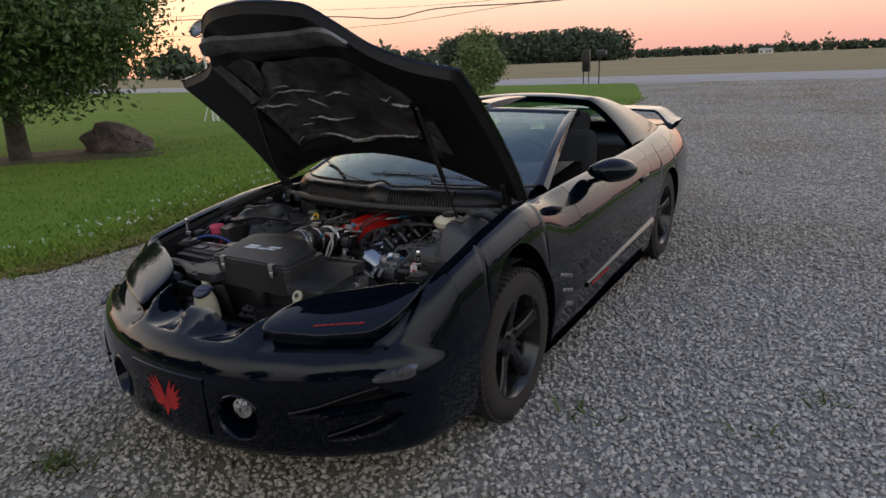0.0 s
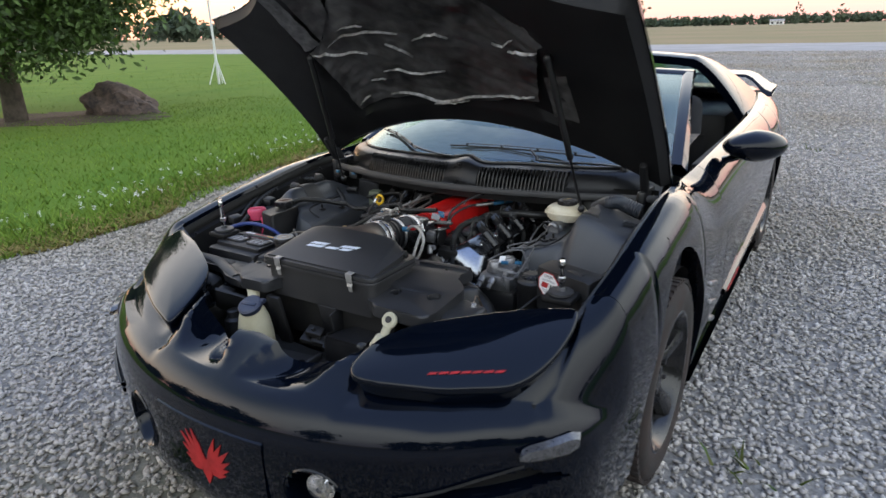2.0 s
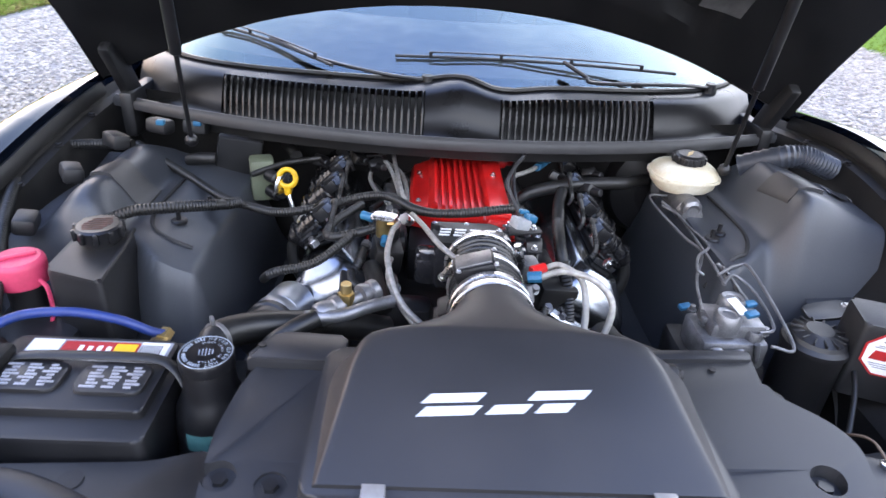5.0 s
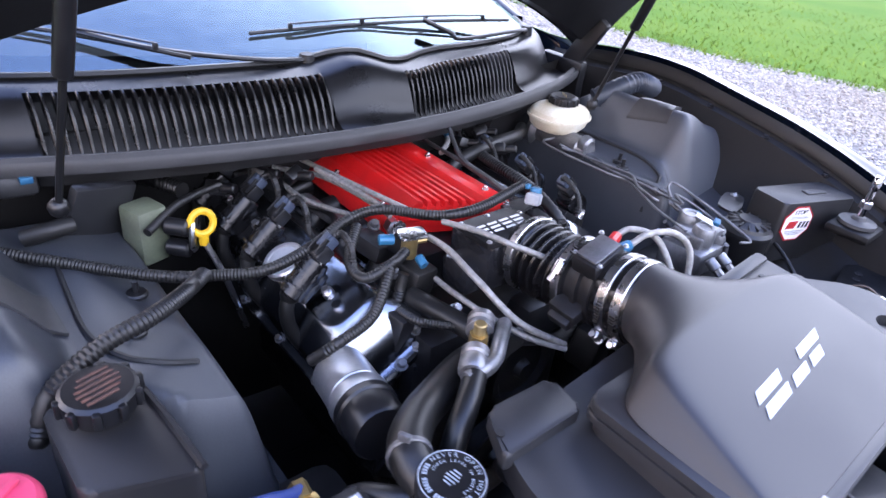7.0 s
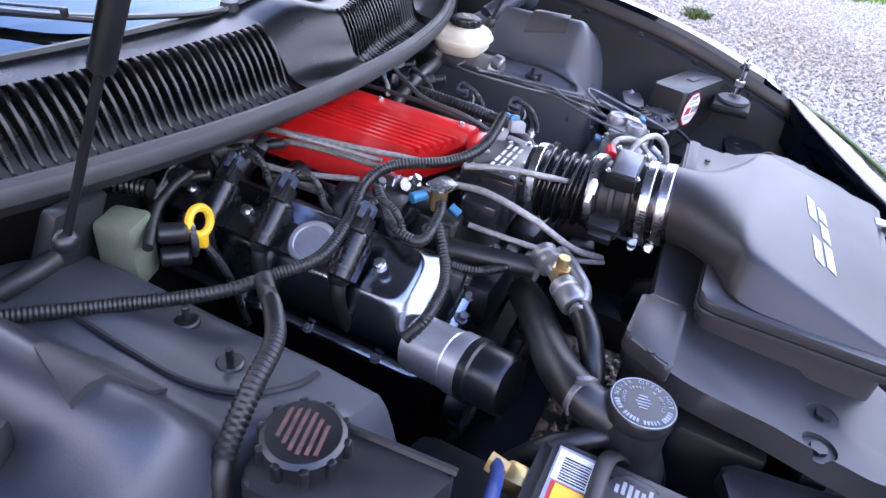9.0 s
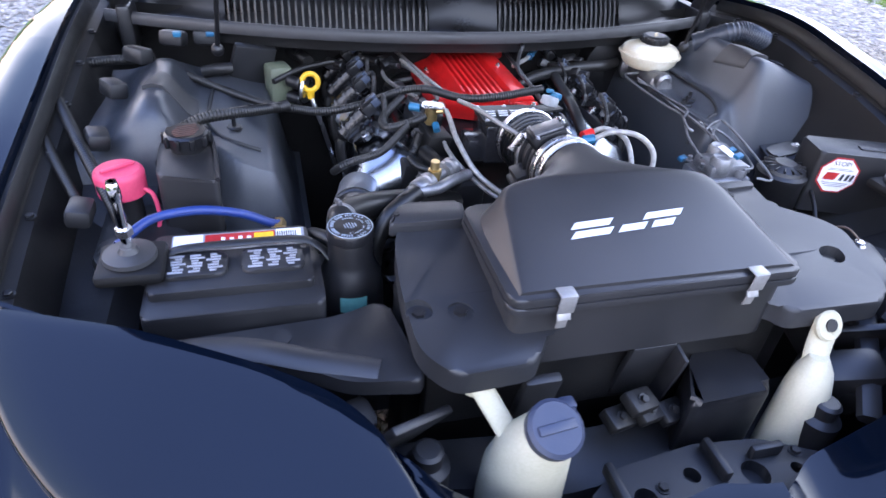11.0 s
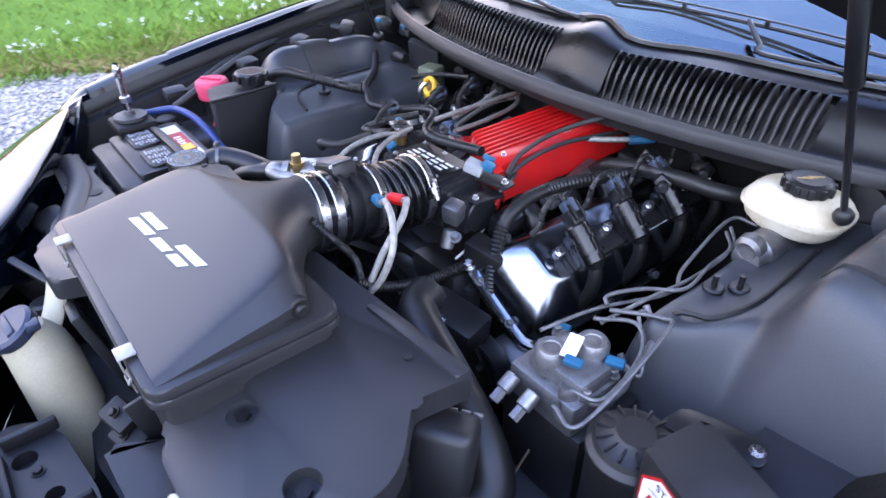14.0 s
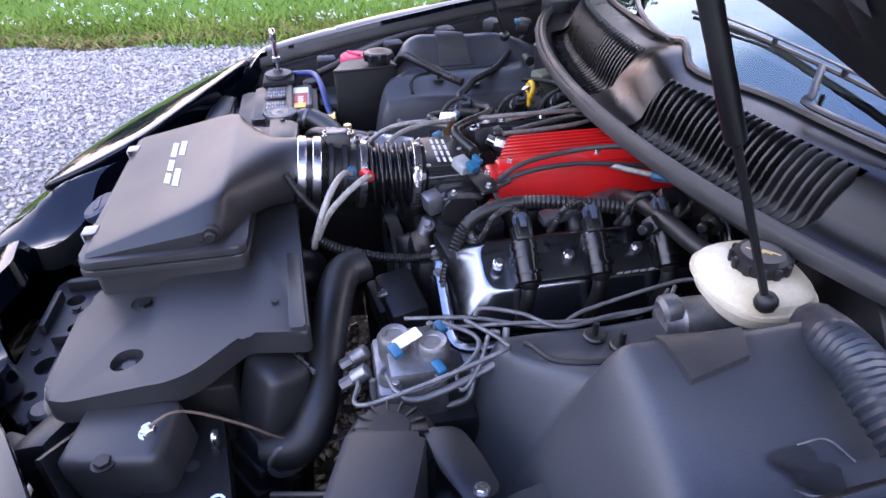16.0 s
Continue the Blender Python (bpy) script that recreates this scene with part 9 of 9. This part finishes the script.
    for side in (1, -1):
        bm = bmesh.new()
        pts = [(side * x, y, z) for x, y, z in ((0.36, -0.665, 0.575), (0.42, -0.585, 0.60), (0.50, -0.485, 0.625), (0.60, -0.43, 0.64))]
        tube(bm, pts, 0.018, 8, 6, flat=0.6)
        part("headlight_rail", bm, M_PLASTIC, car, "black bracket rail behind the headlight door")
        for k in range(3):
            p = Vector(pts[k]).lerp(Vector(pts[k + 1]), 0.5)
            bm = bmesh.new()
            box(bm, p + Vector((side * -0.012, 0.03, -0.035)), (0.075, 0.022, 0.05), Euler((0.25, side * 0.3, side * -0.75)).to_matrix(), 0.006)
            cyl(bm, p + Vector((0, 0.025, -0.01)), p + Vector((0, 0.02, 0.012)), 0.011, seg=14, bevel=0.002)
            lt = part("headlight_bracket", bm, M_PLASTIC, car)
            bolt(p + Vector((side * -0.02, 0.035, -0.01)), lt, 0.006, 0.008, M_DARK, (0.1, 0.2, 1))
    # lower closing panels of the nose
    bm = bmesh.new()
    rows = [[(x, -0.66 + 0.12 * abs(x), 0.30), (x, -0.62 + 0.10 * abs(x), 0.47 + 0.02 * math.sin(20 * x)), (x, -0.54 + 0.1 * abs(x), 0.49)] for x in np.linspace(-0.7, 0.7, 40)]
    grid(bm, rows, flip=True)
    part("air_deflector", bm, M_TRIM, car)
    bm = bmesh.new()
    rows = [[(x, nose_y(x) + 0.12, 0.22), (x, -0.55, 0.24), (x, -0.38, 0.25)] for x in np.linspace(-0.7, 0.7, 12)]
    grid(bm, rows, flip=True)
    part("under_tray", bm, M_TRIM, car)


nose_hollow()

# ---- hoses, looms and lines ----
line("wiring_loom", [(-0.660, 0.330, 0.760), (-0.600, 0.280, 0.752), (-0.509, 0.216, 0.735), (-0.431, 0.141, 0.735), (-0.375, 0.111, 0.735), (-0.317, 0.083, 0.74), (-0.243, 0.092, 0.75), (-0.174, 0.111, 0.765), (-0.122, 0.098, 0.775), (-0.067, 0.037, 0.78), (-0.008, 0.011, 0.79), (0.094, 0.022, 0.8)], 0.0085, M_RUBBER, 0.14, "taped black wiring loom")
line("wiring_loom", [(-0.179, -0.005, 0.745), (-0.234, -0.046, 0.715), (-0.296, -0.055, 0.7), (-0.322, -0.04, 0.675)], 0.008, M_RUBBER, 0.14, "corrugated black loom")
line("wiring_loom", [(-0.169, 0.095, 0.76), (-0.214, 0.043, 0.745), (-0.217, 0.001, 0.74), (-0.167, 0.002, 0.75), (-0.141, 0.011, 0.755)], 0.008, M_RUBBER, 0.14, "corrugated black loom")
line("braided_hose", [(-0.166, 0.362, 0.745), (-0.113, 0.3, 0.745), (-0.093, 0.211, 0.745), (-0.089, 0.119, 0.745)], 0.0045, M_BRAID, 0, "braided steel hose")
line("braided_hose", [(-0.15, 0.339, 0.742), (-0.171, 0.3, 0.735), (-0.162, 0.242, 0.732), (-0.124, 0.151, 0.735)], 0.0045, M_BRAID, 0, "braided steel hose")
line("coolant_pipe", [(-0.143, -0.01, 0.69), (-0.132, -0.059, 0.69), (-0.115, -0.128, 0.69)], 0.016, M_RUBBER, 0, "")
line("vacuum_hose", [(-0.163, 0.294, 0.71), (-0.137, 0.22, 0.715), (-0.158, 0.166, 0.715)], 0.006, M_RUBBER, 0, "")
line("wiring_loom", [(-0.411, 0.256, 0.735), (-0.356, 0.298, 0.745), (-0.31, 0.316, 0.75), (-0.277, 0.319, 0.755)], 0.0065, M_RUBBER, 0.14, "corrugated black loom")
line("heater_hose", [(-0.368, 0.408, 0.75), (-0.345, 0.365, 0.75), (-0.332, 0.332, 0.75)], 0.013, M_RUBBER, 0.14, "corrugated heater hose")
line("vacuum_hose", [(-0.233, 0.374, 0.74), (-0.157, 0.381, 0.745), (-0.08, 0.404, 0.75)], 0.006, M_RUBBER, 0, "")
line("heater_hose", [(-0.551, 0.306, 0.74), (-0.52, 0.295, 0.75), (-0.492, 0.298, 0.75)], 0.012, M_RUBBER, 0, "")
line("wiring_loom", [(-0.177, -0.028, 0.69), (-0.167, -0.065, 0.69), (-0.123, -0.106, 0.69)], 0.007, M_RUBBER, 0.14, "")
line("radiator_hose", [(0.211, -0.176, 0.69), (0.234, -0.211, 0.685), (0.338, -0.237, 0.66), (0.411, -0.252, 0.63), (0.454, -0.276, 0.6), (0.45, -0.323, 0.585)], 0.027, M_RUBBER, 0, "thick black radiator hose")
line("wiring_loom", [(0.091, -0.279, 0.79), (0.108, -0.259, 0.76), (0.115, -0.233, 0.72), (0.141, -0.24, 0.7)], 0.006, M_RUBBER, 0.14, "corrugated black loom")
line("braided_hose", [(0.005, -0.126, 0.77), (-0.034, -0.089, 0.785), (-0.058, -0.04, 0.79), (-0.078, 0.011, 0.785)], 0.0045, M_BRAID, 0, "braided steel hose")
line("brake_line", [(0.423, 0.209, 0.745), (0.444, 0.183, 0.735), (0.45, 0.114, 0.735), (0.458, 0.046, 0.735), (0.425, 0.006, 0.735), (0.405, -0.039, 0.735), (0.413, -0.051, 0.73)], 0.0027, M_LINE, 0, "bent steel brake line", car)
line("brake_line", [(0.422, 0.201, 0.74), (0.447, 0.167, 0.735), (0.448, 0.086, 0.73), (0.44, -0.012, 0.735), (0.433, -0.087, 0.735)], 0.0027, M_LINE, 0, "bent steel brake line", car)
line("brake_line", [(0.462, -0.151, 0.69), (0.484, -0.148, 0.68), (0.49, -0.118, 0.685), (0.479, -0.049, 0.705), (0.468, -0.029, 0.715), (0.447, -0.019, 0.735)], 0.0045, M_LINE, 0, "bent steel brake line", car)
line("brake_line", [(0.469, -0.087, 0.7), (0.493, -0.082, 0.69), (0.476, -0.058, 0.71), (0.453, -0.042, 0.735), (0.453, -0.029, 0.735)], 0.0027, M_LINE, 0, "bent steel brake line", car)
line("brake_line", [(0.456, -0.184, 0.69), (0.464, -0.182, 0.66), (0.472, -0.158, 0.64), (0.476, -0.089, 0.65), (0.471, -0.068, 0.66), (0.449, -0.059, 0.68)], 0.004, M_LINE, 0, "bent steel brake line", car)
line("ground_wire", [(0.495, -0.425, 0.708), (0.488, -0.400, 0.716), (0.480, -0.375, 0.700), (0.470, -0.335, 0.660), (0.462, -0.300, 0.620), (0.450, -0.250, 0.585), (0.430, -0.190, 0.58)], 0.0018, M_COPPER, 0, "brown ground wire", car)
line("breather_hose", [(0.587, 0.262, 0.81), (0.645, 0.227, 0.845), (0.68, 0.219, 0.852), (0.708, 0.216, 0.845), (0.748, 0.219, 0.83)], 0.024, M_BELLOWS, 0.10, "corrugated grey breather hose", car)
line("brake_line", [(0.445, 0.243, 0.745), (0.407, 0.234, 0.74), (0.427, 0.093, 0.73), (0.444, 0.037, 0.725), (0.403, -0.053, 0.72), (0.382, -0.135, 0.715)], 0.0027, M_LINE, 0, "bent steel brake line", car)
line("brake_line", [(0.428, -0.066, 0.74), (0.475, -0.031, 0.74), (0.495, -0.047, 0.74), (0.503, -0.195, 0.7), (0.466, -0.201, 0.7)], 0.0027, M_LINE, 0, "bent steel brake line", car)
line("brake_line", [(0.426, -0.093, 0.74), (0.461, -0.057, 0.735), (0.489, -0.084, 0.72), (0.494, -0.151, 0.7), (0.463, -0.168, 0.7)], 0.0027, M_LINE, 0, "bent steel brake line", car)
line("blue_cable", [(-0.640, -0.285, 0.715), (-0.600, -0.240, 0.725), (-0.540, -0.222, 0.724), (-0.480, -0.213, 0.708), (-0.440, -0.206, 0.684), (-0.424, -0.200, 0.676)], 0.007, M_BLUE, 0, "blue battery cable", car)
line("wiring_loom", [(-0.642, -0.225, 0.71), (-0.735, -0.011, 0.76), (-0.79, 0.156, 0.77), (-0.765, 0.246, 0.78), (-0.633, 0.25, 0.79)], 0.01, M_RUBBER, 0.14, "corrugated black loom", car)
line("wiring_loom", [(-0.698, -0.192, 0.71), (-0.773, -0.027, 0.75), (-0.83, 0.16, 0.765), (-0.826, 0.27, 0.77)], 0.008, M_RUBBER, 0.14, "corrugated black loom", car)
line("air_con_pipe", [(-0.22, -0.211, 0.725), (-0.173, -0.206, 0.725), (-0.137, -0.182, 0.725), (-0.101, -0.155, 0.72)], 0.01, M_ALU, 0, "aluminium air conditioning pipe")
line("vacuum_hose", [(-0.103, 0.128, 0.765), (-0.12, 0.211, 0.77), (-0.137, 0.267, 0.775)], 0.004, M_BRAID, 0, "braided steel hose")
line("blue_fuel_line", [(0.12, 0.248, 0.765), (0.171, 0.289, 0.77), (0.239, 0.393, 0.77)], 0.005, M_BRAID, 0, "braided line with blue fittings")
line("release_cable", [(0.548, -0.307, 0.63), (0.58, -0.25, 0.66), (0.603, -0.193, 0.68)], 0.004, M_RUBBER, 0, "", car)

line("wiring_loom", [(-0.392, 0.104, 0.746), (-0.410, 0.085, 0.750), (-0.443, 0.049, 0.762), (-0.485, 0.015, 0.772), (-0.540, -0.004, 0.770), (-0.590, -0.018, 0.745), (-0.612, -0.030, 0.70)], 0.0105, M_RUBBER, 0.15, "corrugated black loom")
line("braided_hose", [(-0.100, 0.012, 0.765), (-0.109, -0.04, 0.774), (-0.111, -0.108, 0.761), (-0.085, -0.165, 0.722), (-0.022, -0.201, 0.682)], 0.0048, M_BRAID, 0, "braided steel hose")
line("braided_hose", [(-0.109, -0.022, 0.716), (-0.112, -0.060, 0.718), (-0.105, -0.112, 0.715), (-0.070, -0.170, 0.695), (-0.022, -0.205, 0.676)], 0.0042, M_BRAID, 0, "braided steel hose")
line("wiring_loom", [(-0.154, -0.004, 0.730), (-0.168, -0.010, 0.690), (-0.195, -0.012, 0.640), (-0.209, -0.003, 0.596)], 0.0085, M_RUBBER, 0.15, "corrugated black loom")
line("wiring_loom", [(0.204, -0.052, 0.610), (0.196, -0.038, 0.670), (0.183, -0.008, 0.722), (0.182, 0.040, 0.746), (0.190, 0.095, 0.752), (0.205, 0.170, 0.748), (0.225, 0.240, 0.742)], 0.0115, M_RUBBER, 0.15, "thick corrugated black loom")
line("wiring_loom", [(0.138, -0.249, 0.700), (0.140, -0.200, 0.668), (0.136, -0.122, 0.640), (0.150, -0.070, 0.648), (0.168, -0.030, 0.668), (0.180, 0.010, 0.690)], 0.009, M_RUBBER, 0.14, "corrugated black loom")
line("heater_hose", [(0.130, 0.255, 0.700), (0.165, 0.258, 0.728), (0.230, 0.262, 0.745), (0.300, 0.268, 0.752), (0.362, 0.278, 0.752), (0.420, 0.320, 0.745)], 0.0135, M_RUBBER, 0, "black vacuum hose to the brake servo")
line("vacuum_hose", [(0.119, 0.056, 0.758), (0.105, 0.100, 0.776), (0.100, 0.167, 0.786), (0.120, 0.220, 0.800), (0.142, 0.262, 0.807), (0.150, 0.330, 0.800)], 0.0042, M_SEAL, 0, "thin grey hose")
line("vacuum_hose", [(0.119, 0.056, 0.752), (0.114, 0.110, 0.766), (0.116, 0.190, 0.772), (0.128, 0.280, 0.766), (0.140, 0.350, 0.760)], 0.0040, M_SEAL, 0, "thin grey hose")
line("steel_rod", [(-0.092, 0.069, 0.779), (-0.105, 0.160, 0.774), (-0.121, 0.292, 0.766), (-0.128, 0.370, 0.760)], 0.0045, M_BRAID, 0, "braided steel line")
line("throttle_cable", [(0.112, 0.038, 0.700), (0.122, 0.010, 0.680), (0.128, -0.030, 0.660), (0.130, -0.060, 0.650)], 0.0022, M_LABEL, 0, "pale thin wire")
line("vent_hose", [(0.122, -0.150, 0.787), (0.142, -0.158, 0.797), (0.168, -0.186, 0.790), (0.172, -0.218, 0.758), (0.168, -0.240, 0.715)], 0.0048, M_WHITEHOSE, 0, "clear braided vent hose")
line("vent_hose", [(0.112, -0.180, 0.790), (0.140, -0.190, 0.806), (0.180, -0.208, 0.804), (0.204, -0.226, 0.778), (0.196, -0.240, 0.735), (0.176, -0.246, 0.705)], 0.0048, M_WHITEHOSE, 0, "clear braided vent hose")
line("upper_radiator_hose", [(-0.110, -0.120, 0.640), (-0.170, -0.150, 0.668), (-0.240, -0.185, 0.690), (-0.295, -0.215, 0.705), (-0.330, -0.250, 0.712), (-0.332, -0.285, 0.700)], 0.023, M_RUBBER, 0, "thick black radiator hose")
line("air_con_hose", [(-0.204, -0.209, 0.722), (-0.232, -0.230, 0.716), (-0.262, -0.248, 0.698), (-0.280, -0.258, 0.660), (-0.286, -0.262, 0.600)], 0.0145, M_RUBBER, 0, "black air conditioning hose")
line("overflow_hose", [(-0.338, -0.292, 0.690), (-0.362, -0.268, 0.690), (-0.378, -0.236, 0.672), (-0.374, -0.205, 0.620)], 0.012, M_RUBBER, 0, "black overflow hose")
bm = bmesh.new()
lathe(bm, (-0.3285, -0.248, 0.7113), (-0.3318, -0.254, 0.7120), [(0, 0.0232), (0.1, 0.0243), (0.9, 0.0243), (1, 0.0232)], 24)
box(bm, (-0.336, -0.247, 0.738), (0.006, 0.014, 0.010), Euler((0, 0, 0.5)).to_matrix(), 0.002)
part("spring_clip", bm, M_LINE, engine, "steel spring hose clip")
